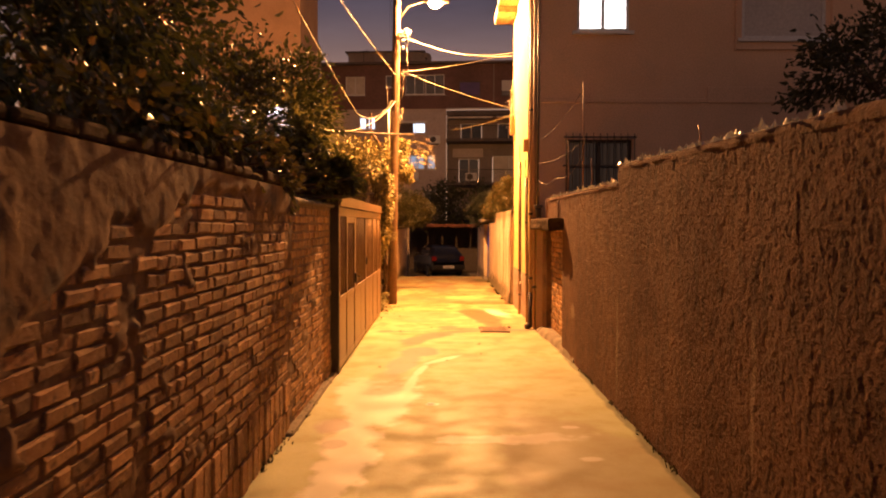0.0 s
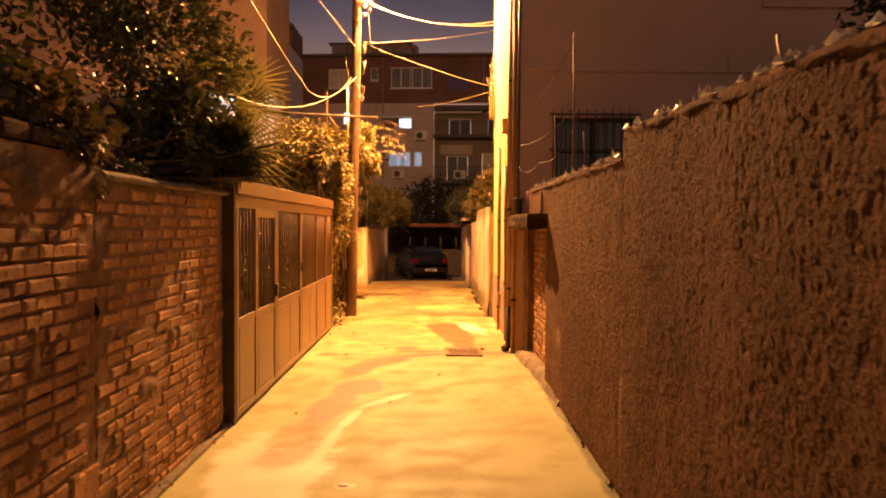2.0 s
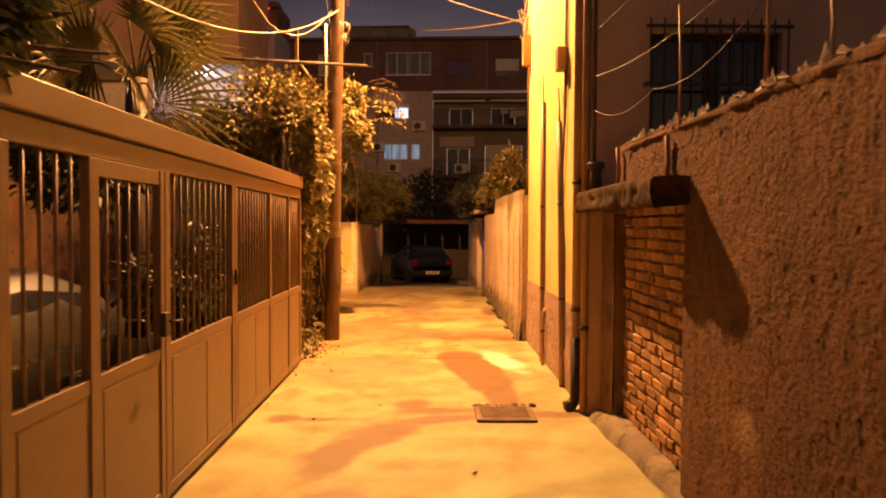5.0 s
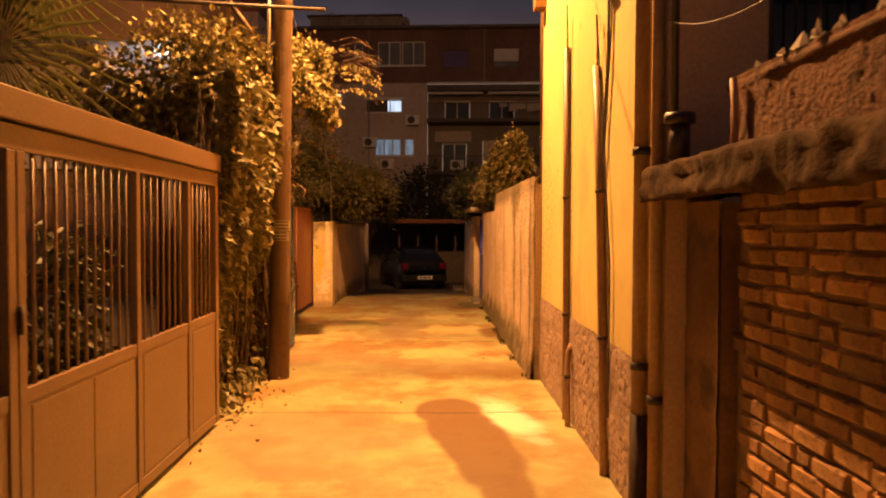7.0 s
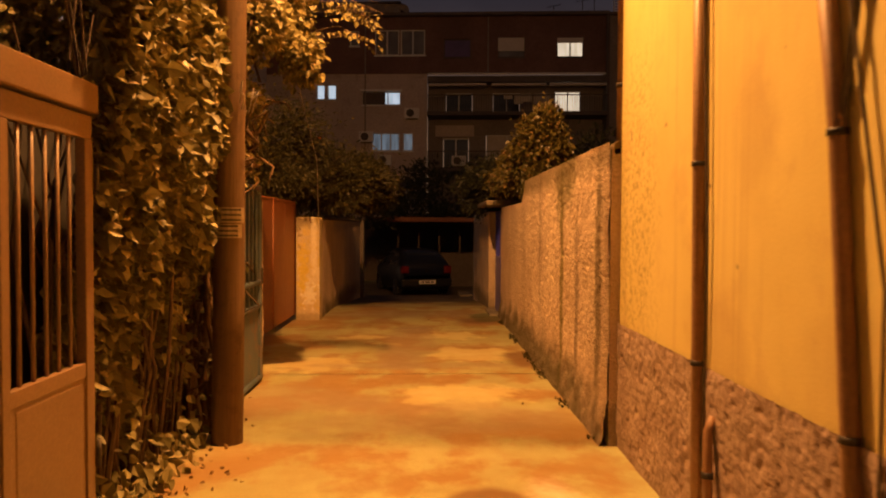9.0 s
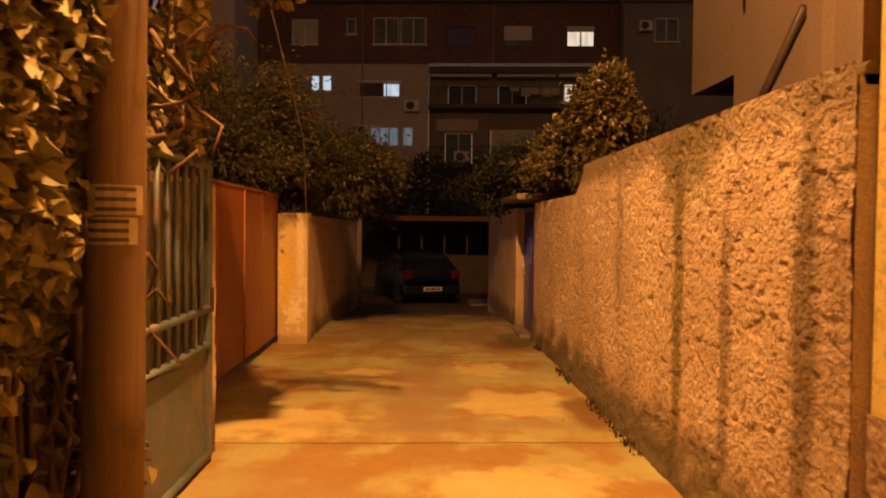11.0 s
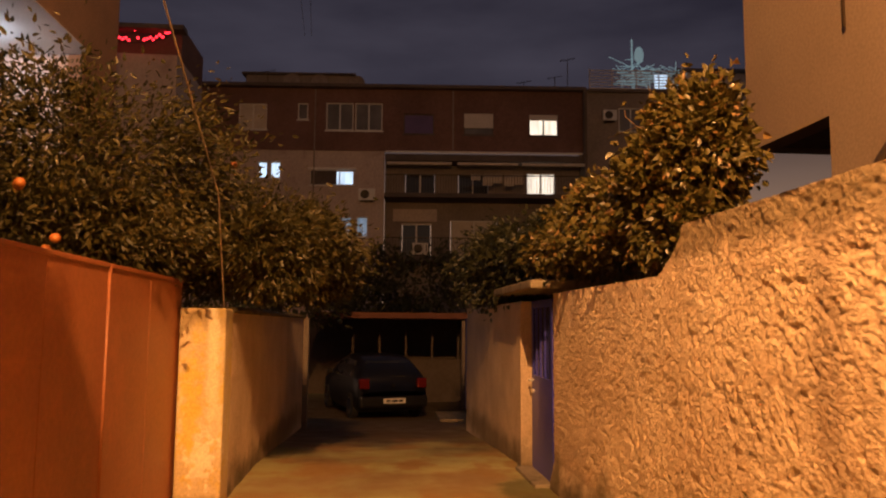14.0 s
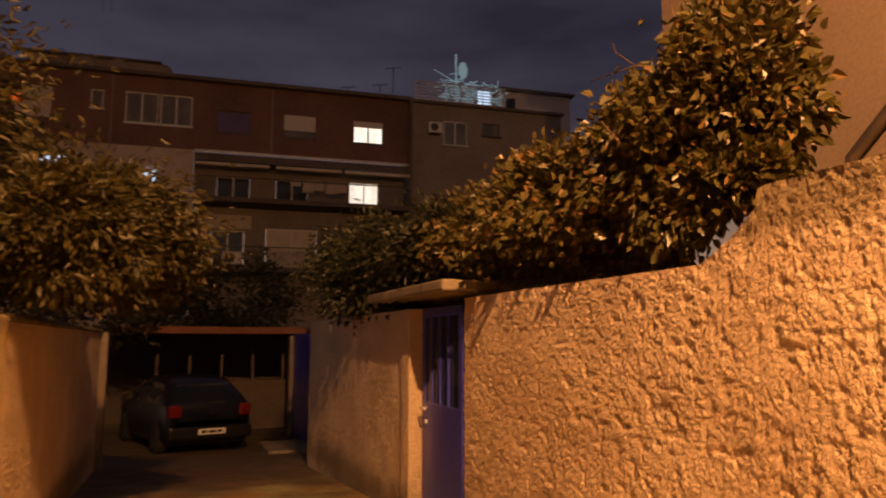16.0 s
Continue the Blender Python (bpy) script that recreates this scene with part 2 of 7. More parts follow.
CAP_CONCRETE = mat("mossy_cast_concrete", (0.20, 0.155, 0.10), (0.31, 0.25, 0.16), 3.0, 0.92, 0.7, 40, dirt=(0.07, 0.065, 0.025), dirt_amount=0.8)
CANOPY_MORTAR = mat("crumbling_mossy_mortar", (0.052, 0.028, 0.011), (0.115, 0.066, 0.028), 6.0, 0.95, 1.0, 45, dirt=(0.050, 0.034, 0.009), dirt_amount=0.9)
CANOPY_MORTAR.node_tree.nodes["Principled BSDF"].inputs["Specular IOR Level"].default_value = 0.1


def roughcast_material():
    """Dark thrown render: mottled brown, damp blotches, and pale lime runs from two old patches."""
    k = Nodes("dark_roughcast_render")
    broad, mid, grain = k.noise(0.9, 5.0, 0.6, stretch=(1, 1, 0.6)), k.noise(9.0, 4.0, 0.6, stretch=(1, 1, 0.55)), k.noise(46.0, 4.0, 0.7)
    col = k.mix(k.ramp(broad, 0.3, 0.7), (0.155, 0.066, 0.025), (0.245, 0.115, 0.045))
    col = k.mix(k.math("MULTIPLY", k.ramp(mid, 0.45, 0.68), 0.55), col, (0.085, 0.040, 0.016))
    col = k.mix(0.6, col, k.mix(k.ramp(grain, 0.3, 0.66), (0.45, 0.42, 0.40), (1.0, 1.0, 1.0)), "MULTIPLY")
    for b in ((7.04, 0.60, 0.035, 0.45, 0, 0.7, 6.0, 0.5, True), (3.75, 0.95, 0.03, 0.42, 0, 0.7, 6.0, 0.5, True), (9.6, 0.7, 0.12, 0.10, 0, 0.9, 6.0, 0.5, True)):
        col = k.mix(k.math("MULTIPLY", k.blot(*b), 0.6), col, (0.34, 0.22, 0.12))
    k.bump(k.math("ADD", grain, k.math("MULTIPLY", k.noise(24.0, 4.0, 0.65), 1.3)), 1.0, 0.02)
    return k.done(col, 0.95)


ROUGHCAST = roughcast_material()


def stucco_material():
    """Coarse pink-beige stucco with algae streaks under the wall top and damp at its foot."""
    k = Nodes("coarse_pink_beige_stucco")
    broad, grain, fine = k.noise(1.2, 5.0, 0.6), k.noise(52.0, 4.0, 0.7), k.noise(140.0, 2.0)
    col = k.mix(k.ramp(broad, 0.3, 0.7), (0.62, 0.455, 0.29), (0.80, 0.62, 0.41))
    col = k.mix(0.5, col, k.mix(k.ramp(grain, 0.3, 0.62), (0.54, 0.47, 0.40), (1.0, 1.0, 1.0)), "MULTIPLY")
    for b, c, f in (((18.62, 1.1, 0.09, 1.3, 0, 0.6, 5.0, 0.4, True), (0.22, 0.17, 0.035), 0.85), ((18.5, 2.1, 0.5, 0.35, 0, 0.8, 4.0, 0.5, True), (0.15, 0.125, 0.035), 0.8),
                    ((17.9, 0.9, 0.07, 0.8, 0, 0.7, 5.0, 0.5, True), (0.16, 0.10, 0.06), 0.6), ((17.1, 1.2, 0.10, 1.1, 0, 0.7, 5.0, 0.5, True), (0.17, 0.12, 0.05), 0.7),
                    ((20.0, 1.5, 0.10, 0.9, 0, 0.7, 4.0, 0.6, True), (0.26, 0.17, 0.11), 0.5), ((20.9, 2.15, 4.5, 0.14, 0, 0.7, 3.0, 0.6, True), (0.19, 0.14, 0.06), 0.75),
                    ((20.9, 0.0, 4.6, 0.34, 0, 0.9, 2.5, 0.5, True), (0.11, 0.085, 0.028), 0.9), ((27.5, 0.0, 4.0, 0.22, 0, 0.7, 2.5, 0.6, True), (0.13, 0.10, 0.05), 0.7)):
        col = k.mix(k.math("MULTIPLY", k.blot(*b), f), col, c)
    k.bump(k.math("ADD", k.math("ADD", grain, k.math("MULTIPLY", fine, 0.4)), k.math("MULTIPLY", k.noise(22.0, 3.0, 0.6), 1.2)), 1.0, 0.02)
    return k.done(col, 0.93)


PINK_STUCCO = stucco_material()


def ochre_material():
    """Ochre limewash: cloudy tone, rain streaks, speckled algae at the far corner and damp above the plinth."""
    k = Nodes("ochre_house_paint")
    broad, mid, grain = k.noise(0.7, 5.0, 0.6), k.noise(3.0, 6.0, 0.65), k.noise(60.0, 3.0)
    col = k.mix(k.ramp(broad, 0.3, 0.7), (0.68, 0.54, 0.165), (0.78, 0.635, 0.215))
    col = k.mix(k.math("MULTIPLY", k.ramp(mid, 0.5, 0.7), 0.4), col, (0.60, 0.42, 0.16))
    streak = k.ramp(k.noise(2.2, 5.0, 0.6, stretch=(1, 4.0, 0.12)), 0.52, 0.70)
    col = k.mix(k.math("MULTIPLY", streak, 0.35), col, (0.55, 0.38, 0.14))
    speck = k.math("MULTIPLY", k.ramp(k.noise(26.0, 4.0, 0.7), 0.50, 0.60), k.blot(16.45, 1.6, 0.45, 1.0, 0, 0.7, 3.0, 0.6, True))
    col = k.mix(k.math("MULTIPLY", speck, 0.7), col, (0.36, 0.25, 0.05))
    for b in ((15.0, 1.05, 0.35, 0.22, 0, 0.8, 5.0, 0.5, True), (13.6, 1.1, 0.5, 0.25, 0, 0.8, 4.0, 0.6, True), (14.6, 2.0, 0.16, 0.30, 0, 0.8, 5.0, 0.6, True)):
        col = k.mix(k.math("MULTIPLY", k.blot(*b), 0.35), col, (0.50, 0.33, 0.12))
    nick = k.ramp(k.noise(7.0, 2.0, 0.4), 0.74, 0.77)
    col = k.mix(k.math("MULTIPLY", nick, 0.6), col, (0.25, 0.17, 0.08))
    k.bump(k.math("ADD", k.math("MULTIPLY", mid, 0.6), grain), 0.18, 0.006)
    return k.done(col, 0.78)


HOUSE_YELLOW = ochre_material()
HOUSE_FRONT = mat("brown_orange_facade_paint", (0.68, 0.43, 0.26), (0.78, 0.51, 0.32), 0.5, 0.85, 0.2, 40, dirt=(0.46, 0.34, 0.24), dirt_amount=0.25)
PLINTH = mat("pebbled_pink_plinth", (0.36, 0.24, 0.17), (0.50, 0.36, 0.26), 4.0, 0.9, 0.9, 50, dirt=(0.20, 0.13, 0.08), dirt_amount=0.7)
TAN_WALL = mat("tan_rear_house_render", (0.25, 0.175, 0.115), (0.31, 0.225, 0.15), 0.4, 0.85, 0.1, 30)
FAR_BRICK = mat("dark_red_brown_facade", (0.13, 0.068, 0.052), (0.20, 0.108, 0.084), 0.35, 0.9, 0.1, 8, dirt=(0.12, 0.07, 0.055), dirt_amount=0.5)
FAR_CREAM = mat("stained_cream_facade", (0.47, 0.38, 0.33), (0.56, 0.47, 0.41), 0.3, 0.9, 0.1, 8, dirt=(0.28, 0.21, 0.16), dirt_amount=0.5)
FAR_GREY = mat("grey_brown_facade", (0.20, 0.16, 0.13), (0.28, 0.23, 0.19), 0.3, 0.9, 0.1, 8)
# own dark tone of slabs and roofs; also the shade on the white porch walls
FAR_DARK = mat("dark_and_shaded_render", (0.09, 0.07, 0.06), (0.14, 0.11, 0.09), 0.4, 0.9, 0.1, 8)
GATE_PAINT = mat("tan_painted_steel", (0.215, 0.125, 0.06), (0.26, 0.155, 0.075), 1.2, 0.42, 0.06, 60, dirt=(0.19, 0.10, 0.046), dirt_amount=0.4)
RED_PAINT = mat("rust_red_painted_sheet", (0.25, 0.083, 0.023), (0.32, 0.112, 0.031), 0.9, 0.5, 0.08, 30, dirt=(0.33, 0.105, 0.027), dirt_amount=0.6)
GREY_PAINT = mat("worn_grey_blue_paint", (0.075, 0.10, 0.105), (0.12, 0.15, 0.155), 2.5, 0.5, 0.1, 50, dirt=(0.24, 0.11, 0.05), dirt_amount=0.7)
BLUE_PAINT = mat("deep_blue_gloss_paint", (0.045, 0.05, 0.42), (0.06, 0.065, 0.52), 1.0, 0.32, 0.05, 40)
DARK_STEEL = mat("dark_weathered_steel", (0.05, 0.04, 0.032), (0.09, 0.07, 0.05), 6.0, 0.6, 0.2, 60, metal=0.4)
PIPE_BROWN = mat("brown_painted_pipe", (0.33, 0.18, 0.08), (0.43, 0.245, 0.12), 3.0, 0.5, 0.05, 40)
PIPE_BLACK = mat("black_drain_pipe", (0.05, 0.033, 0.020), (0.10, 0.065, 0.038), 3.0, 0.45, 0.05, 40)
POLE_WOOD = mat("old_timber_pole", (0.13, 0.075, 0.038), (0.22, 0.135, 0.07), 3.0, 0.85, 0.8, 30, stretch=(1, 1, 0.06), dirt=(0.07, 0.04, 0.022), dirt_amount=0.6)
CABLE = mat("pale_sheathed_cable", (0.30, 0.26, 0.21), (0.42, 0.37, 0.30), 5.0, 0.5, 0.0, 40)
CABLE_DARK = mat("dark_sheathed_cable", (0.10, 0.08, 0.06), (0.16, 0.13, 0.10), 5.0, 0.6, 0.0, 40)
WHITE_FRAME = mat("white_window_frame", (0.62, 0.60, 0.56), (0.72, 0.70, 0.66), 1.0, 0.5, 0.0, 30)
SHUTTER = mat("pale_roller_shutter", (0.50, 0.45, 0.40), (0.58, 0.52, 0.46), 1.0, 0.6, 0.3, 20)
TWIG = mat("brown_bark", (0.06, 0.036, 0.019), (0.14, 0.085, 0.042), 6.0, 0.9, 0.6, 40)
TILE_RED = mat("terracotta_roof_tile", (0.13, 0.05, 0.028), (0.20, 0.08, 0.042), 2.0, 0.85, 0.3, 30)


def glass_mat(name, tint=(0.02, 0.022, 0.028)):
    k = Nodes(name)
    return k.done(k.mix(k.ramp(k.noise(0.8, 2.0), 0.3, 0.7), tint, tuple(1.6 * c for c in tint)), 0.06)


PANE = glass_mat("dark_window_pane")
CURTAINED = glass_mat("curtained_window_pane", (0.11, 0.105, 0.10))
WARM_LIT = glow("warm_white_lit_pane", (1.0, 0.82, 0.60), 1.1, 0.35)
COOL_LIT = glow("cool_white_lit_pane", (0.72, 0.86, 1.0), 1.0, 0.35)
COOL_DIM = glow("dim_cool_lit_pane", (0.45, 0.62, 0.80), 0.28, 0.6)
BRIGHT_LIT = glow("bright_lit_pane", (1.0, 0.93, 0.85), 1.5, 0.15)

# ---------------- geometry helpers ----------------


def lattice(shape, seed):
    return np.random.default_rng(seed).random(shape)


def value_noise(u, v, seed):
    """Smooth noise in 0..1 on arrays u, v."""
    g = lattice((256, 256), seed)
    iu, iv = np.floor(u).astype(int), np.floor(v).astype(int)
    fu, fv = u - iu, v - iv
    fu, fv = fu * fu * (3 - 2 * fu), fv * fv * (3 - 2 * fv)
    a, b = g[iu % 256, iv % 256], g[(iu + 1) % 256, iv % 256]
    c, d = g[iu % 256, (iv + 1) % 256], g[(iu + 1) % 256, (iv + 1) % 256]
    return (a * (1 - fu) + b * fu) * (1 - fv) + (c * (1 - fu) + d * fu) * fv


def thing(name, at=(0, 0, 0), label="", category="", group="", kind=""):
    ob = new(name)
    ob.empty_display_size = 0.1
    ob.location = at
    return tagged(ob, label, category, group, kind)


def adopt(ob, parent):
    """Parents ob, whose mesh is in world coordinates, under parent."""
    ob.parent = parent
    ob.matrix_parent_inverse = Matrix.Identity(4) if parent.parent else Matrix.Translation(-parent.location)
    return ob


def link_mesh(name, me, material, parent=None, label="", smooth=False):
    if material and not me.materials:
        me.materials.append(material)
    if smooth:
        me.polygons.foreach_set("use_smooth", [True] * len(me.polygons))
    ob = new(name, me)
    if parent:
        adopt(ob, parent)
    return tagged(ob, label)


def part(name, bm, material, parent=None, label="", smooth=False):
    """Links a bmesh, in world coordinates, as one mesh object."""
    me = bpy.data.meshes.new(name)
    bm.normal_update()
    bm.to_mesh(me)
    bm.free()
    return link_mesh(name, me, material, parent, label, smooth)


def box(bm, x0, x1, y0, y1, z0, z1, bevel=0.0):
    res = bmesh.ops.create_cube(bm, size=1.0)
    vs = res["verts"]
    for v in vs:
        v.co = Vector(((x0 + x1) / 2 + v.co.x * (x1 - x0), (y0 + y1) / 2 + v.co.y * (y1 - y0), (z0 + z1) / 2 + v.co.z * (z1 - z0)))
    if bevel:
        es = list({e for v in vs for e in v.link_edges})
        bmesh.ops.bevel(bm, geom=es, offset=bevel, segments=2, affect="EDGES", profile=0.5)


def boxed(name, dims, material, parent=None, label="", bevel=0.0):
    bm = bmesh.new()
    box(bm, *dims, bevel)
    return part(name, bm, material, parent, label)


def tube(bm, pts, r, seg=8, caps=True):
    """A round tube along points; r may be one radius or one per point."""
    pts = [Vector(p) for p in pts]
    rr = r if isinstance(r, (list, tuple)) else [r] * len(pts)
    rings, side = [], None
    for i, p in enumerate(pts):
        d = (pts[min(i + 1, len(pts) - 1)] - pts[max(i - 1, 0)]).normalized()
        if side is None:
            side = d.cross(Vector((0, 0, 1)) if abs(d.z) < 0.9 else Vector((1, 0, 0))).normalized()
        side = (side - d * side.dot(d)).normalized()
        up = d.cross(side)
        rings.append([bm.verts.new(p + rr[i] * (math.cos(2 * math.pi * k / seg) * side + math.sin(2 * math.pi * k / seg) * up)) for k in range(seg)])
    for a, b in zip(rings, rings[1:]):
        for k in range(seg):
            bm.faces.new((a[k], a[(k + 1) % seg], b[(k + 1) % seg], b[k]))
    if caps:
        bm.faces.new(rings[0][::-1])
        bm.faces.new(rings[-1])


def tubed(name, pts, r, material, parent=None, label="", seg=8):
    bm = bmesh.new()
    tube(bm, pts, r, seg)
    return part(name, bm, material, parent, label, smooth=True)


def sag(a, b, drop, n=14):
    a, b = Vector(a), Vector(b)
    return [a.lerp(b, i / n) - Vector((0, 0, drop * 4 * (i / n) * (1 - i / n))) for i in range(n + 1)]


def sheet(name, origin, du, dv, nu, nv, bump_of, normal, material, parent=None, top=None, smooth=True):
    """A grid of nu x nv cells spanned by du and dv, pushed along normal by bump_of(u, v) in metres. top(u) may lower the upper edge."""
    u, v = np.meshgrid(np.linspace(0, 1, nu + 1), np.linspace(0, 1, nv + 1), indexing="ij")
    lu, lv = np.linalg.norm(du), np.linalg.norm(dv)
    h = bump_of(u * lu, v * lv)
    vv = v * (top(u * lu) if top else 1.0)
    co = np.array(origin) + u[..., None] * np.array(du) + vv[..., None] * np.array(dv) + h[..., None] * np.array(normal)
    idx = np.arange((nu + 1) * (nv + 1)).reshape(nu + 1, nv + 1)
    f = np.stack([idx[:-1, :-1], idx[1:, :-1], idx[1:, 1:], idx[:-1, 1:]], -1).reshape(-1, 4)
    me = bpy.data.meshes.new(name)
    me.from_pydata(co.reshape(-1, 3).tolist(), [], f.tolist())
    me.update()
    return link_mesh(name, me, material, parent, "", smooth)


def rough_relief(seed, size, amount, stretch=1.0, pits=0.7):
    def relief(u, v):
        a = value_noise(u / size, v / (size * stretch), seed)
        b = value_noise(u / (size * 0.45), v / (size * 0.45 * stretch), seed + 1)
        c = value_noise(u / (size * 9), v / (size * 9), seed + 2)
        d = value_noise(u / (size * 0.30), v / (size * 0.34), seed + 3)
        pit = np.clip((value_noise(u / (size * 1.6), v / (size * 1.6 * stretch), seed + 4) - 0.62) * 5, 0, 1)
        return amount * (0.55 * np.clip(a - 0.35, 0, 1) + 0.55 * b + 0.75 * d - pits * pit + 1.2 * c)
    return relief


def brick_mesh(name, length, height, depth, seed):
    """A brick with worn front edges, its front facing +x, centred on its face."""
    rnd = random.Random(seed)
    def j(s):
        return rnd.uniform(-s, s)
    vs = []
    for x, inset in ((-depth, 0.0), (-0.010, 0.0), (0.0, 0.009)):
        for sy, sz in ((-1, -1), (1, -1), (1, 1), (-1, 1)):
            vs.append((x + j(0.004), sy * (length / 2 - inset) + j(0.008), sz * (height / 2 - inset) + j(0.006)))
    fs = [(8, 9, 10, 11)]
    for a in (0, 4):
        for k in range(4):
            fs.append((a + k, a + (k + 1) % 4, a + 4 + (k + 1) % 4, a + 4 + k))
    me = bpy.data.meshes.new(name)
    me.from_pydata(vs, [], fs)
    me.materials.append(BRICK)
    return me


BRICK_KINDS = {"long": [brick_mesh("brick_long", 0.232, 0.066, 0.07, s) for s in range(9)], "short": [brick_mesh("brick_short", 0.105, 0.066, 0.07, s + 9) for s in range(7)],
               "stone": [brick_mesh("stone_block", 0.150, 0.235, 0.08, s + 20) for s in range(4)]}


def brick_rows(y0, y1, z0, z1, seed, course=0.082, skip=None):
    """Where bricks lie on a wall: (kind, y, z)."""
    rnd, out, z, row = random.Random(seed), [], z0 + course / 2, 0
    while z < z1 - course / 2:
        y = y0 - rnd.uniform(0, 0.2)
        while y < y1:
            kind = "short" if rnd.random() < 0.28 else "long"
            w = 0.12 if kind == "short" else 0.25
            c = y + w / 2
            if c - w / 2 > y0 - 0.05 and c + w / 2 < y1 + 0.03 and not (skip and skip(c, z)):
                out.append((kind, c, z + rnd.uniform(-0.004, 0.004)))
            y += w + rnd.uniform(-0.004, 0.008)
        z += course
        row += 1
    return out


def lay_bricks(rows, x, facing, parent, seed, as_parts):
    """Lays bricks with their fronts near the plane x, facing +1 or -1."""
    rnd = random.Random(seed)
    if as_parts:
        for kind, y, z in rows:
            ob = new("brick" if kind != "stone" else "stone", rnd.choice(BRICK_KINDS[kind]))
            m = Matrix.Translation((x + facing * rnd.uniform(-0.006, 0.007), y, z)) @ Euler((radians(rnd.uniform(-0.8, 0.8)), radians(rnd.uniform(-1, 1)), (0 if facing > 0 else math.pi) + radians(rnd.uniform(-1.5, 1.5)))).to_matrix().to_4x4()
            ob.parent = parent
            ob.matrix_basis = m
        return
    vs, fs = [], []
    for kind, y, z in rows:
        me = rnd.choice(BRICK_KINDS[kind])
        base, push = len(vs), rnd.uniform(-0.008, 0.010)
        vs += [(x + facing * (v.co.x + push), y + facing * v.co.y, z + v.co.z) for v in me.vertices]
        fs += [tuple(base + i for i in p.vertices) for p in me.polygons]
    me = bpy.data.meshes.new("brickwork")
    me.from_pydata(vs, [], fs)
    ob = link_mesh("brickwork", me, BRICK_JOINED)
    ob.parent = parent
    tagged(ob, kind="stuff")


def lumpy_cap(name, x0, x1, y0, y1, z0, z1, material, parent, seed, square=False, rise=0.0):
    """A hand-laid mortar cap along y: rounded, uneven, overhanging a little here and there."""
    n, prof = max(8, int((y1 - y0) / (0.025 if square else 0.06))), [(0.0, 0.0), (-0.04, 0.35), (0.0, 0.75), (0.12, 0.97), (0.35, 1.0), (0.65, 1.0), (0.88, 0.97), (1.0, 0.75), (1.04, 0.35), (1.0, 0.0)]
    if square:
        prof = [(0.5, 0.12), (0.06, 0.05), (0.0, 0.0), (-0.03, 0.14), (-0.02, 0.32), (0.0, 0.5), (-0.01, 0.68), (0.0, 0.86), (0.05, 1.0), (0.2, 1.05), (0.5, 1.05), (0.97, 1.0), (1.01, 0.88), (1.01, 0.12)]
    t = np.linspace(y0, y1, n + 1)
    vs, m = [], len(prof)
    for j, (px, pz) in enumerate(prof):
        wob = value_noise(t / 0.16 + 30, np.full(n + 1, j * 0.7 + 2), seed) - 0.5
        slow = value_noise(t / 0.9 + 30, np.full(n + 1, 3.3), seed + 1) - 0.5
        if square:
            wob = 1.2 * wob + 1.3 * (value_noise(t / 0.05 + 30, np.full(n + 1, j * 1.3 + 2), seed + 5) - 0.5) - 1.6 * np.clip((value_noise(t / 0.22 + 9, np.full(n + 1, j * 0.35 + 2), seed + 6) - 0.62) * 4, 0, 1)
        x = x0 + px * (x1 - x0) + (-0.018 if square else 0.022) * wob
        z = z0 + pz * (z1 - z0) + ((0.007 if square else 0.016) * wob + 0.018 * slow) * (pz > 0.2 or square) + rise * (t - y1)
        vs.append(np.stack([x, t, z], -1))
    co = np.stack(vs, 1).reshape(-1, 3)
    fs = [(i * m + j, i * m + j + 1, (i + 1) * m + j + 1, (i + 1) * m + j) for i in range(n) for j in range(m - 1)]
    fs += [tuple(range(m)), tuple(n * m + k for k in range(m))[::-1]]
    me = bpy.data.meshes.new(name)
    me.from_pydata(co.tolist(), [], fs)
    return link_mesh(name, me, material, parent, "", True)


# ---------------- ground ----------------


def ground_z(y):
    return -0.065 * max(0.0, min(y, 35.0) - 26.0)


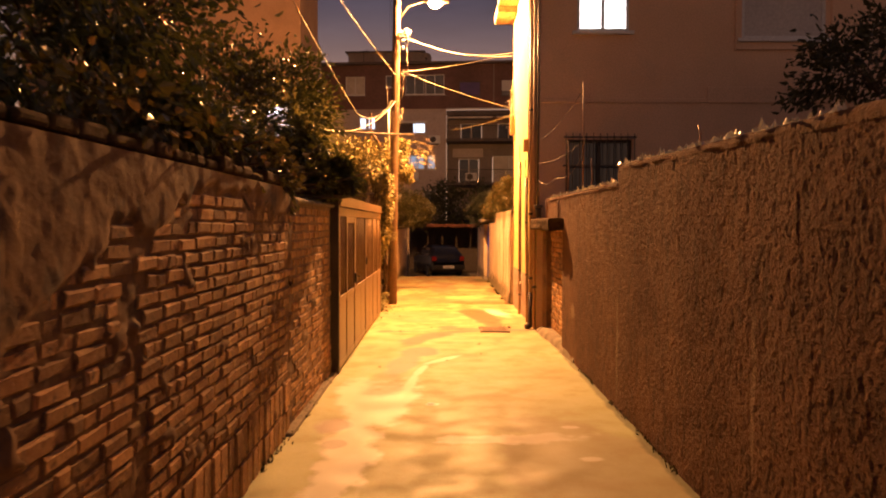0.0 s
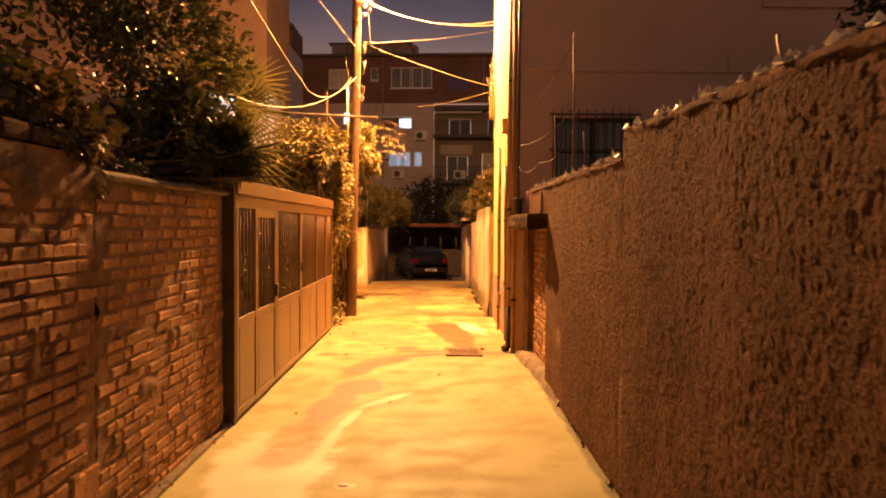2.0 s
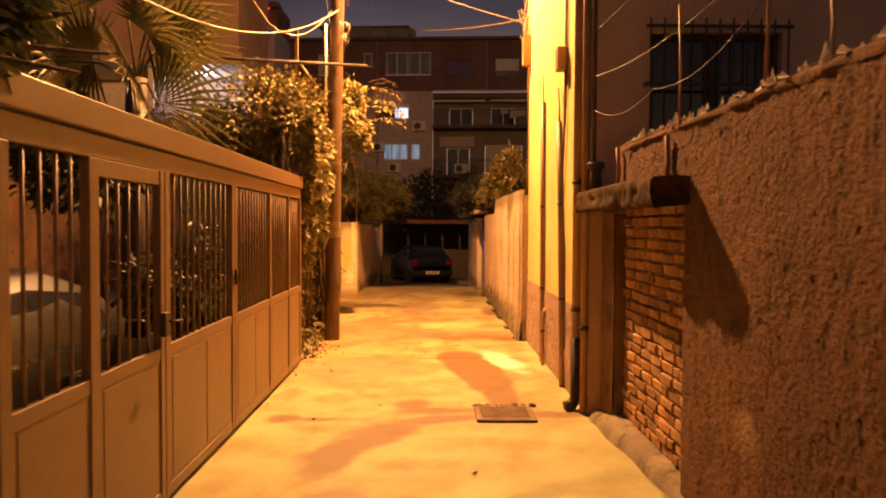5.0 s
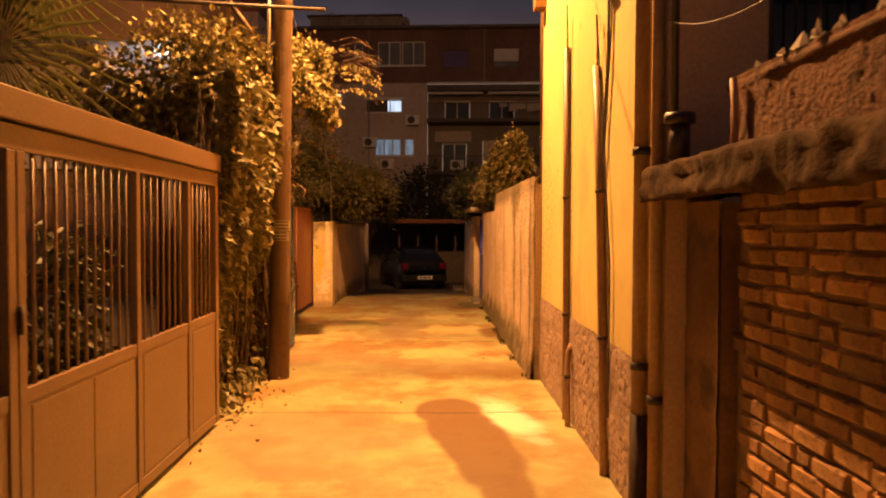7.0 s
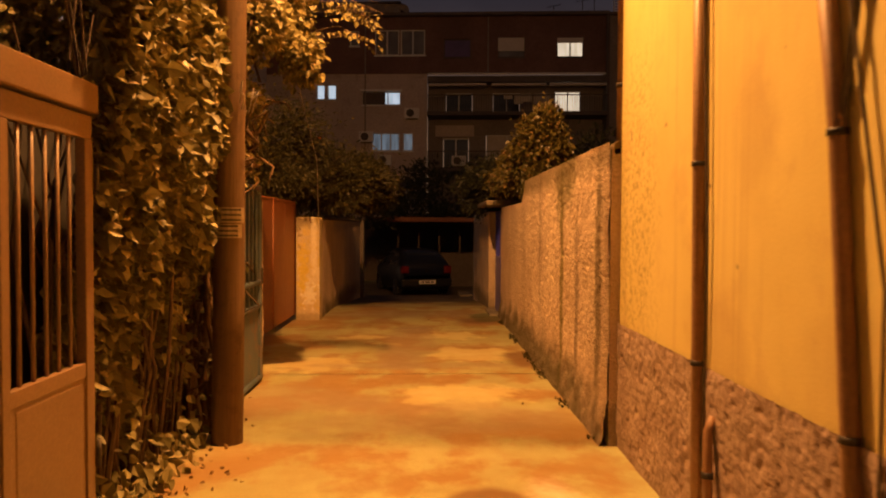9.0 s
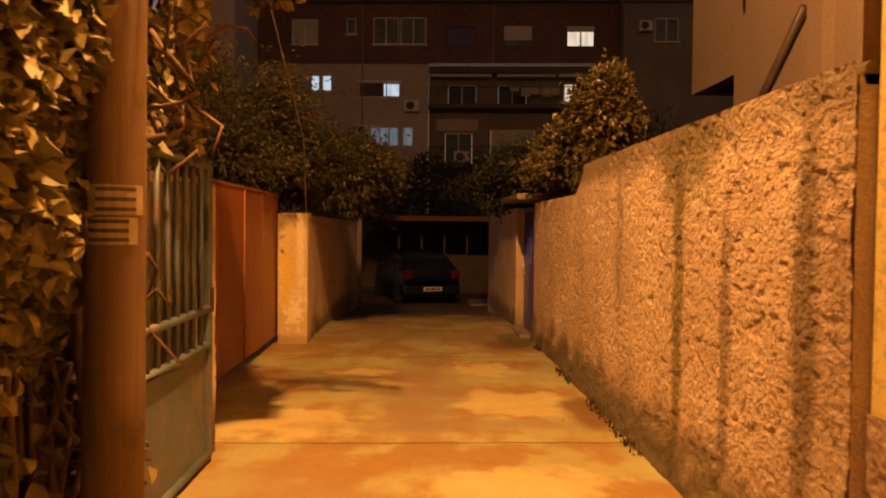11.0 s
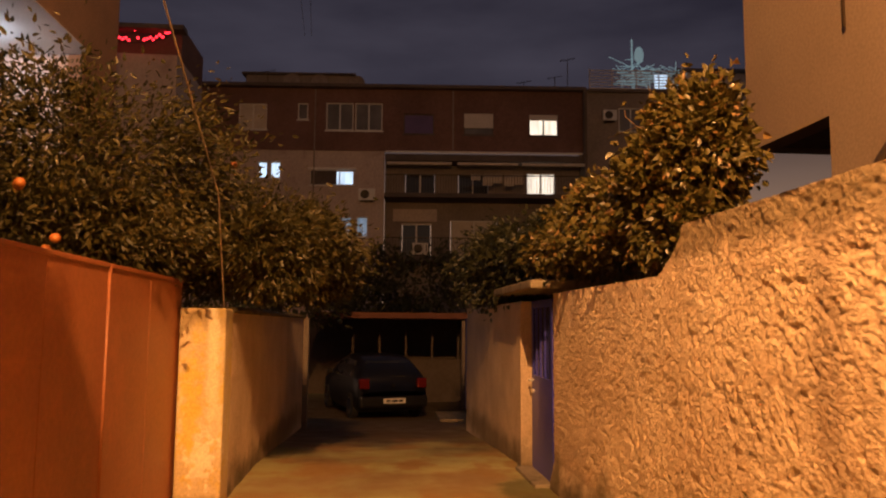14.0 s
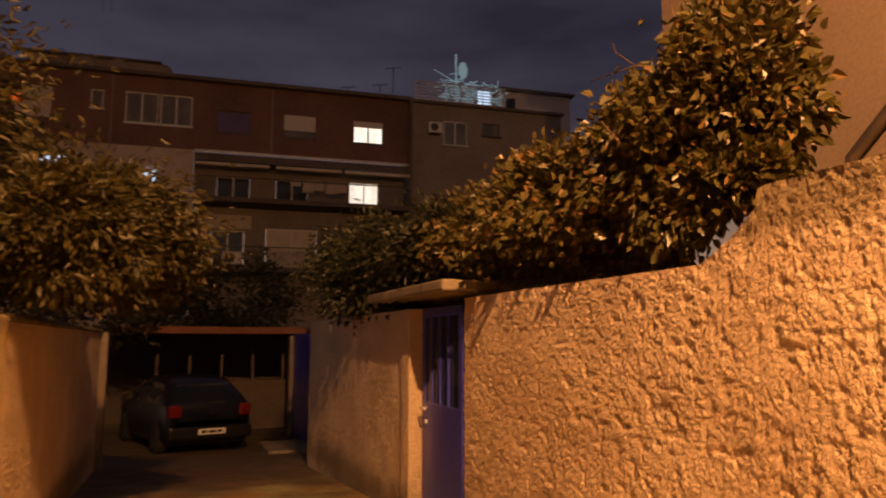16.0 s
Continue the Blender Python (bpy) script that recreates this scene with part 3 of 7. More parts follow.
def build_ground():
    xs = [-400, -120, -40, -14, -6, -2, 2, 6, 14, 40, 120, 400]
    ys = [-300, -60, -12, 0, 12, 24, 26, 29, 32, 35, 44, 60, 120, 700]
    vs = [(x, y, ground_z(y) - 0.05) for x in xs for y in ys]
    n = len(ys)
    fs = [(i * n + j, (i + 1) * n + j, (i + 1) * n + j + 1, i * n + j + 1) for i in range(len(xs) - 1) for j in range(n - 1)]
    me = bpy.data.meshes.new("ground")
    me.from_pydata(vs, [], fs)
    ob = link_mesh("ground", me, SOIL)
    tagged(ob, "dark bare garden soil beyond the alley walls", "ground", kind="structure")
    road = thing("pavement", label="pale worn concrete alley slabs with damp stains", category="pavement", kind="structure")
    joints = [-9.0, 3.9, 15.42, 19.45, 23.07, 27.6, 35.0, 41.0]
    for a, b in zip(joints, joints[1:]):
        a2, b2 = a + 0.007, b - 0.007
        nu, nv = int((b2 - a2) / 0.12), 34
        y, x = np.meshgrid(np.linspace(a2, b2, nu + 1), np.linspace(-2.3, 2.6, nv + 1), indexing="ij")
        z = np.vectorize(ground_z)(y) + 0.014 * (value_noise(x / 0.9 + 40, y / 0.9 + 40, 5) - 0.5) + 0.004 * (value_noise(x / 0.2 + 40, y / 0.2 + 40, 6) - 0.5)
        edge = np.minimum(y - a2, b2 - y)
        z -= 0.010 * np.clip(1 - edge / 0.03, 0, 1)
        co = np.stack([x, y, z], -1).reshape(-1, 3)
        idx = np.arange(co.shape[0]).reshape(nu + 1, nv + 1)
        f = np.stack([idx[:-1, :-1], idx[:-1, 1:], idx[1:, 1:], idx[1:, :-1]], -1).reshape(-1, 4)
        me = bpy.data.meshes.new("slab")
        me.from_pydata(co.tolist(), [], f.tolist())
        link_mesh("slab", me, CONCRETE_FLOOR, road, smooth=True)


build_ground()

# ---------------- left brick wall ----------------


def smeared(seed, base=0.031):
    """Joint mortar a little behind the brick faces, smeared over them here and there."""
    def relief(u, v):
        smear = np.clip((value_noise(u / 0.30 + 5, v / 0.15 + 5, seed) + 0.4 * value_noise(u / 0.07 + 5, v / 0.06 + 5, seed + 1) - 1.06) * 8, 0, 1)
        return base + 0.018 * smear + 0.006 * value_noise(u / 0.10, v / 0.08, seed + 2) + 0.005 * value_noise(u / 0.03, v / 0.03, seed + 3)
    return relief


def left_walls():
    w = boxed("wall_left_near", (-1.55, -1.13, -7.0, 6.25, -0.1, 2.22), MORTAR)
    tagged(w, "tall old brick garden wall with crumbling brown plaster", "wall", kind="structure")
    # plaster still clinging to the upper part and the side towards the entrance
    def clinging(u, v):
        y, z = u - 7.0, v - 0.02
        edge = 1.95 + 0.34 * (value_noise(u / 0.5 + 9, v / 0.3 + 9, 31) - 0.5) + 0.14 * (value_noise(u / 0.12 + 9, v / 0.12 + 9, 33) - 0.5) - 0.62 * np.clip(2.7 - y, 0.0, 3.0)
        smear = np.clip((value_noise(u / 0.34 + 5, v / 0.16 + 5, 35) + 0.4 * value_noise(u / 0.07 + 5, v / 0.06 + 5, 36) - 1.02) * 8, 0, 1)
        cover = np.maximum(np.clip((z - edge) / 0.05, 0, 1), 0.85 * smear)
        return 0.033 + 0.030 * cover + 0.009 * value_noise(u / 0.12, v / 0.10, 32) + 0.006 * value_noise(u / 0.03, v / 0.03, 34)
    sheet("plaster", (-1.13, -7.0, -0.02), (0, 13.24, 0), (0, 0, 2.22), 620, 120, clinging, (1, 0, 0), OLD_PLASTER, w)
    bm = bmesh.new()
    y = -7.0
    rnd = random.Random(3)
    while y < 6.25:
        ln = rnd.uniform(0.22, 0.26)
        box(bm, -1.58, -1.06 + rnd.uniform(-0.03, 0.025), y, min(y + ln - rnd.uniform(0.006, 0.03), 6.30), 2.21, 2.285 + rnd.uniform(-0.025, 0.02), 0.02)
        y += ln
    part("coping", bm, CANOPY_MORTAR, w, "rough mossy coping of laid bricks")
    rows = brick_rows(2.9, 6.22, 0.50, 2.1, 1)
    far = brick_rows(-2.0, 2.9, 0.0, 2.1, 2)
    rnd = random.Random(5)
    stones, yy = [], 2.9
    while yy < 6.2:
        for z in (0.10, 0.355):
            stones.append(("stone", yy + 0.08 + (0.05 if z > 0.2 else 0), z))
        yy += 0.165
    near = [r for r in rows if r[2] < 1.75]
    lay_bricks(near[:290], -1.075, 1, w, 4, True)
    lay_bricks(stones, -1.07, 1, w, 7, True)
    lay_bricks(near[290:] + [r for r in rows if r[2] >= 1.75] + far, -1.08, 1, w, 6, False)

    w2 = boxed("wall_left_middle", (-1.62, -1.125, 6.25, 8.72, -0.1, 2.09), MORTAR)
    tagged(w2, "lower weathered brick wall beside the long gate", "wall", kind="structure")
    lumpy_cap("coping", -1.66, -1.05, 6.25, 8.74, 2.08, 2.15, CAP_CONCRETE, w2, 207)
    sheet("smeared_mortar", (-1.125, 6.25, -0.02), (0, 2.46, 0), (0, 0, 2.10), 124, 110, smeared(45), (1, 0, 0), MORTAR, w2)
    lay_bricks(brick_rows(6.27, 8.70, 0.0, 2.06, 11), -1.08, 1, w2, 12, True)
    k = boxed("kerb_left", (-1.32, -1.01, 6.0, 8.75, -0.08, 0.035), CAP_CONCRETE, None, bevel=0.02)
    tagged(k, "narrow concrete kerb along the brick wall foot", "kerb", kind="structure")


left_walls()

# ---------------- right roughcast wall ----------------


def right_wall():
    w = boxed("wall_right_near", (2.10, 2.40, -7.0, 7.05, -0.1, 2.28), ROUGHCAST)
    tagged(w, "dark roughcast wall topped with broken glass shards", "wall", kind="structure")
    boxed("low_core", (2.105, 2.40, 7.05, 10.46, -0.1, 2.27), ROUGHCAST, w)
    boxed("lintel_core", (2.105, 2.40, 10.46, 12.08, 1.99, 2.27), ROUGHCAST, w)
    sheet("render_high", (2.10, -1.0, -0.02), (0, 8.06, 0), (0, 0, 2.49), 900, 280, rough_relief(50, 0.030, 0.0068, 1.3, 0.45), (-1, 0, 0), ROUGHCAST, w, lambda u: (2.49 - 0.022 * (8.06 - u)) / 2.49)
    sheet("render_low", (2.10, 7.06, -0.02), (0, 3.44, 0), (0, 0, 2.32), 390, 260, rough_relief(60, 0.030, 0.0068, 1.3, 0.45), (-1, 0, 0), ROUGHCAST, w)
    sheet("render_over_door", (2.10, 10.48, 1.9), (0, 1.60, 0), (0, 0, 0.42), 180, 44, rough_relief(64, 0.036, 0.0068, 1.3), (-1, 0, 0), ROUGHCAST, w)
    lumpy_cap("top_high", 2.09, 2.42, -7.0, 7.06, 2.42, 2.495, ROUGHCAST, w, 201, rise=0.022)
    lumpy_cap("top_low", 2.09, 2.42, 7.08, 12.10, 2.26, 2.325, ROUGHCAST, w, 203)
    # walled-up doorway
    boxed("infill_mortar", (2.205, 2.30, 10.45, 12.2, 0, 2.0), MORTAR, w)
    sheet("smeared_mortar", (2.204, 10.46, 0.0), (0, 1.72, 0), (0, 0, 1.84), 90, 100, smeared(75, 0.016), (-1, 0, 0), MORTAR, w)
    lay_bricks(brick_rows(10.5, 12.19, 0.03, 1.86, 21), 2.165, -1, w, 22, True)
    sheet("jamb", (2.16, 12.18, 0.0), (0, 0.42, 0), (0, 0, 1.79), 14, 60, lambda u, v: 0.07 + 0.03 * np.sin(np.pi * np.clip(u / 0.42, 0, 1)) + 0.008 * value_noise(u / 0.1, v / 0.1, 70), (-1, 0, 0), OLD_PLASTER, w)
    boxed("jamb_core", (2.10, 2.30, 12.175, 12.60, 0, 1.78), OLD_PLASTER, w)
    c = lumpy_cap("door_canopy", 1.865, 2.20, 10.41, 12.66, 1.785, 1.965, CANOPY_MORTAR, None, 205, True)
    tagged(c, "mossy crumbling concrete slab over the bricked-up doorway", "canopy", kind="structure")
    bm = bmesh.new()
    n = 24
    vs = []
    for i in range(n + 1):
        y = 9.5 + 2.9 * i / n
        xk = 2.06 - 0.13 * (i / n) ** 2 + 0.012 * math.sin(i * 0.9)
        vs.append([bm.verts.new(p) for p in ((xk, y, -0.02), (xk + 0.03, y, 0.06 + 0.006 * math.sin(i * 1.3)), (xk + 0.08, y, 0.095 + 0.008 * math.sin(i * 0.7)), (2.2, y, 0.12))])
    for a, b in zip(vs, vs[1:]):
        for k in range(3):
            bm.faces.new((a[k], b[k], b[k + 1], a[k + 1]))
    bm.faces.new(vs[0][::-1])
    ob = part("kerb_right", bm, CAP_CONCRETE, None, smooth=True)
    tagged(ob, "rough sloping cement kerb at the wall foot", "kerb", kind="structure")


right_wall()

# ---------------- sliding gate ----------------


def main_gate():
    g = thing("gate", (-1.0, 11.9, 0), "long tan painted steel gate with bars above solid panels", "gate")
    x0, x1 = -1.03, -0.99

    def bar(name, y0, y1, z0, z1, proud=0.0, label=""):
        return boxed(name, (x0 - proud, x1 + proud, y0, y1, z0, z1), GATE_PAINT, g, label, 0.005)

    boxed("header", (-1.09, -0.965, 8.78, 15.0, 2.105, 2.245), GATE_PAINT, g, bevel=0.008)
    bar("top_rail", 8.80, 14.98, 1.985, 2.095)
    for a, b in ((8.80, 8.88), (9.52, 9.62), (10.40, 10.465), (10.475, 10.56), (11.93, 11.995), (12.005, 12.07), (13.28, 13.34), (14.22, 14.28), (14.90, 14.98)):
        bar("stile", a, b, 0.04, 1.985, 0.004)
    bays = [(8.88, 9.52), (9.62, 10.40), (10.56, 11.93), (12.07, 13.28), (13.34, 14.22), (14.28, 14.90)]
    for n, (a, b) in enumerate(bays):
        top = 1.90 if n == 1 else 1.985
        if n == 1:
            bar("wicket_head", a, b, 1.90, 1.985)
        bar("middle_rail", a, b, 0.885, 0.955)
        bar("bottom_rail", a, b, 0.04, 0.11)
        boxed("panel", (-1.018, -0.996, a, b, 0.11, 0.885), GATE_PAINT, g)
        k = max(1, round((b - a) / 0.62))
        for i in range(k):
            c, d = a + (b - a) * i / k + 0.04, a + (b - a) * (i + 1) / k - 0.04
            bm = bmesh.new()
            box(bm, -1.012, -0.9925, c, d, 0.125, 0.872, 0.009)
            part("raised_field", bm, GATE_PAINT, g)
        m = round((b - a) / (0.128 if a < 12 else 0.105))
        for i in range(1, m):
            y = a + (b - a) * i / m
            tubed("bar", [(-1.012, y, 0.955), (-1.012, y, top)], 0.0095, GATE_PAINT, g, seg=8)
    lk = boxed("lock_box", (-0.99, -0.955, 10.39, 10.47, 1.02, 1.16), DARK_STEEL, g, "dark steel lock case", 0.006)
    tubed("lock_handle", [(-0.95, 10.43, 1.11), (-0.915, 10.43, 1.11), (-0.915, 10.55, 1.10)], 0.008, DARK_STEEL, g)
    for y, z in ((14.99, 1.75), (14.99, 0.45), (12.0, 1.2)):
        tubed("hinge", [(-0.975, y, z), (-0.975, y, z + 0.12)], 0.012, DARK_STEEL, g)
    post = boxed("gate_post", (-1.10, -0.985, 8.725, 8.775, 0, 2.26), PIPE_BLACK, None, bevel=0.008)
    tagged(post, "dark steel gate post beside the brick pier", "post")


main_gate()

# ---------------- ochre house on the other side ----------------


def window(parent, u0, u1, z0, z1, y, frame, pane, mullions=1, depth=0.10, inward=1.0, bars=0, sill=True):
    """A window in a wall that faces -y at y: frame, panes and sill as parts of the window."""
    w = thing("window", ((u0 + u1) / 2, y, z0))
    w.parent = parent
    w.matrix_parent_inverse = Matrix.Translation(-parent.location)
    t = 0.05
    bm = bmesh.new()
    for dims in ((u0, u1, z0, z0 + t), (u0, u1, z1 - t, z1), (u0, u0 + t, z0 + t, z1 - t), (u1 - t, u1, z0 + t, z1 - t)):
        box(bm, dims[0], dims[1], y - 0.02, y + 0.05, dims[2], dims[3])
    for i in range(mullions):
        c = u0 + (u1 - u0) * (i + 1) / (mullions + 1)
        box(bm, c - 0.03, c + 0.03, y - 0.015, y + 0.045, z0 + t, z1 - t)
    f = part("window_frame", bm, frame, None)
    p = boxed("pane", (u0 + t, u1 - t, y + 0.01, y + 0.03, z0 + t, z1 - t), pane, None)
    kids = [f, p]
    if sill:
        kids.append(boxed("window_sill", (u0 - 0.08, u1 + 0.08, y - 0.10, y + 0.02, z0 - 0.06, z0 - 0.004), frame, None))
    for o in kids:
        o.parent = w
        o.matrix_parent_inverse = Matrix.Translation(-w.location)
    return w


def yellow_house():
    h = thing("house", (4.5, 14.7, 0), "two-storey ochre plastered house with lit upstairs window", "house")
    boxed("side_wall", (1.97, 2.22, 12.62, 16.76, -0.05, 6.75), HOUSE_YELLOW, h)
    # front wall in pieces around its openings
    holes = [(2.49, 3.65, 2.32, 3.38), (2.66, 3.57, 5.27, 6.45), (5.55, 7.02, 5.15, 6.6)]
    xs = sorted({1.975, 11.0, *[v for o in holes for v in o[:2]]})
    zs = sorted({-0.05, 6.75, *[v for o in holes for v in o[2:]]})
    bm = bmesh.new()
    for a, b in zip(xs, xs[1:]):
        for c, d in zip(zs, zs[1:]):
            if not any(o[0] - 1e-6 <= a and b <= o[1] + 1e-6 and o[2] - 1e-6 <= c and d <= o[3] + 1e-6 for o in holes):
                box(bm, a, b, 12.60, 12.80, c, d)
    bmesh.ops.remove_doubles(bm, verts=bm.verts, dist=1e-4)
    part("front_wall", bm, HOUSE_FRONT, h, "brown-orange painted front wall")
    boxed("back_wall", (2.22, 11.0, 16.5, 16.75, -0.05, 6.75), HOUSE_YELLOW, h)
    boxed("far_wall", (10.8, 11.0, 12.8, 16.5, -0.05, 6.75), HOUSE_YELLOW, h)
    boxed("inner_floor", (2.22, 10.8, 12.8, 16.5, 3.9, 4.05), FAR_DARK, h)
    boxed("string_course", (2.0, 11.0, 12.575, 12.605, 4.02, 4.10), HOUSE_FRONT, h, bevel=0.01)
    boxed("string_drop", (4.95, 11.0, 12.57, 12.60, 4.02, 4.30), HOUSE_FRONT, h, bevel=0.01)
    bm = bmesh.new()
    box(bm, 1.53, 11.4, 16.2, 17.25, 6.62, 6.80, 0.02)
    box(bm, 1.53, 11.4, 12.2, 16.2, 6.75, 6.93, 0.02)
    part("roof", bm, CAP_CONCRETE, h, "projecting concrete eaves slab")
    sheet("plinth", (1.97, 12.62, -0.02), (0, 4.14, 0), (0, 0, 0.92), 330, 74, rough_relief(90, 0.022, 0.0090), (-1, 0, 0), PLINTH, h)
    window(h, 2.66, 3.57, 5.27, 6.45, 12.63, WHITE_FRAME, BRIGHT_LIT, 1)
    window(h, 5.55, 7.02, 5.15, 6.6, 12.63, WHITE_FRAME, SHUTTER, 0)
    window(h, 2.49, 3.65, 2.32, 3.38, 12.70, DARK_STEEL, PANE, 1, sill=False)
    bm = bmesh.new()
    box(bm, 5.43, 7.19, 12.55, 12.60, 4.95, 5.03)
    box(bm, 5.43, 5.51, 12.55, 12.60, 5.03, 6.6)
    box(bm, 7.11, 7.19, 12.55, 12.60, 5.03, 6.6)
    part("window_surround", bm, HOUSE_FRONT, h)
    gr = thing("window_grille", (3.2, 12.5, 2.4), "dark iron grille with spiked tops over the low window", "grille")
    for i in range(11):
        x = 2.47 + 1.20 * i / 10
        tubed("bar", [(x, 12.52, 2.30), (x, 12.52, 3.48)], 0.008, DARK_STEEL, gr, seg=6)
    for z in (2.4, 2.9, 3.4):
        boxed("rail", (2.43, 3.71, 12.51, 12.53, z, z + 0.025), DARK_STEEL, gr)
    for x in (2.43, 3.69):
        boxed("bracket", (x, x + 0.02, 12.52, 12.62, 2.9, 2.93), DARK_STEEL, gr)
    # pipes on the side wall
    d = thing("drain_pipe", (1.9, 12.95, 0), "brown rainwater pipe with black cast foot", "pipe")
    tubed("pipe_upper", [(1.90, 12.77, 0.62), (1.90, 12.77, 6.62)], 0.045, PIPE_BROWN, d, seg=12)
    tubed("pipe_foot", [(1.90, 12.77, 0.66), (1.90, 12.77, 0.12), (1.86, 12.76, 0.05), (1.80, 12.74, 0.035)], 0.055, PIPE_BLACK, d, "black cast iron foot", seg=12)
    for z in (0.9, 2.05, 3.9):
        tubed("clamp", [(1.90, 12.77, z), (1.90, 12.77, z + 0.04)], 0.054, DARK_STEEL, d, seg=12)
    d2 = thing("drain_pipe", (1.92, 12.70, 0), "second brown pipe at the house corner", "pipe")
    tubed("pipe", [(1.935, 12.62, 0.03), (1.935, 12.62, 6.62)], 0.032, PIPE_BROWN, d2, seg=10)
    tubed("clamp", [(1.935, 12.62, 0.75), (1.935, 12.62, 0.79)], 0.042, DARK_STEEL, d2, seg=10)
    d3 = thing("pipe", (1.93, 12.38, 2.0), "black vent pipe standing on the concrete canopy", "pipe")
    tubed("stem", [(1.98, 12.5, 2.0), (1.98, 12.5, 6.62)], 0.02, PIPE_BLACK, d3, seg=8)
    tubed("socket", [(1.98, 12.42, 1.998), (1.98, 12.42, 2.17)], 0.05, PIPE_BLACK, d3, seg=10)
    tubed("cap", [(1.98, 12.42, 2.17), (1.98, 12.42, 2.22)], 0.075, PIPE_BLACK, d3, seg=10)
    for y, zt, dy in ((15.13, 3.2, 0.08), (13.72, 2.80, 0.36)):
        c = thing("conduit", (1.93, y, 0), "brown cable conduit strapped to the ochre wall", "conduit", "wall conduits")
        tubed("pipe", [(1.942, y, 0.0), (1.942, y + dy * 0.25, 0.9), (1.942, y + dy * 0.55, 1.9), (1.942, y + dy, zt)], 0.032, PIPE_BROWN, c, seg=10)
        tubed("cable", [(1.945, y + dy - 0.02, zt - 0.05), (1.93, y + dy - 0.05, zt + 0.35), (1.95, y - 0.06, zt * 0.5), (1.95, y - 0.05, 0.4)], 0.007, CABLE_DARK, c, seg=5)
        for z in (0.9, 1.9):
            tubed("strap", [(1.942, y + dy * (0.25 if z < 1 else 0.55), z), (1.942, y + dy * (0.25 if z < 1 else 0.55), z + 0.025)], 0.037, DARK_STEEL, c, seg=10)
    wc = thing("wall_cable", (1.95, 13.8, 2.5), "thin cables running up the ochre wall", "cable")
    tubed("cable", [(1.945, 13.92, 1.9), (1.945, 13.74, 2.8), (1.955, 13.72, 6.5)], 0.011, CABLE_DARK, wc, seg=5)
    tubed("cable", [(1.955, 13.84, 0.9), (1.95, 13.90, 1.95), (1.955, 13.70, 3.0), (1.955, 13.66, 6.5)], 0.007, CABLE_DARK, wc, seg=5)
    st = thing("conduit", (1.92, 14.93, 0), "short bent stub of pipe at the plinth foot", "conduit", "wall conduits")
    tubed("pipe", [(1.915, 14.90, 0.0), (1.915, 14.93, 0.42), (1.93, 14.97, 0.62), (1.96, 14.98, 0.68)], 0.024, PIPE_BROWN, st, seg=8)
    tubed("strap", [(1.915, 14.93, 0.40), (1.915, 14.932, 0.43)], 0.03, DARK_STEEL, st, seg=8)
    for xx, rr in ((2.00, 0.05), (2.13, 0.035)):
        gp = thing("drain_pipe", (xx, 16.83, 0), "pale brown downpipe on the far corner of the house", "pipe")
        tubed("pipe", [(xx, 16.83, 2.15), (xx, 16.83, 6.62)], rr, PIPE_BROWN, gp, seg=10)
        for z in (2.6, 4.4):
            tubed("clamp", [(xx, 16.83, z), (xx, 16.83, z + 0.035)], rr + 0.008, DARK_STEEL, gp, seg=10)
    jb = boxed("junction_box", (1.86, 1.97, 13.70, 13.86, 3.28, 3.52), PIPE_BROWN, None, bevel=0.01)
    tagged(jb, "small brown electrical box on the ochre wall", "electrical box")
    sb = thing("cable_bracket", (1.95, 16.9, 4.2), "bundle of loose wires at the house corner bracket", "bracket")
    boxed("plate", (1.86, 1.97, 16.55, 16.75, 3.95, 4.35), PIPE_BROWN, sb)
    rnd = random.Random(8)
    for i in range(9):
        y, z = 16.6 + rnd.uniform(0, 0.12), 4.0 + rnd.uniform(0, 0.9)
        tubed("loose_wire", [(1.95, y, z), (1.86 - rnd.uniform(0, 0.06), y + rnd.uniform(-0.1, 0.1), z + 0.12), (1.88, y + rnd.uniform(-0.1, 0.1), z + rnd.uniform(-0.4, 0.5)), (1.95, y, z + rnd.uniform(-0.6, 0.6))], 0.006, CABLE, sb, seg=5)


yellow_house()

# ---------------- right stucco wall with the blue door ----------------


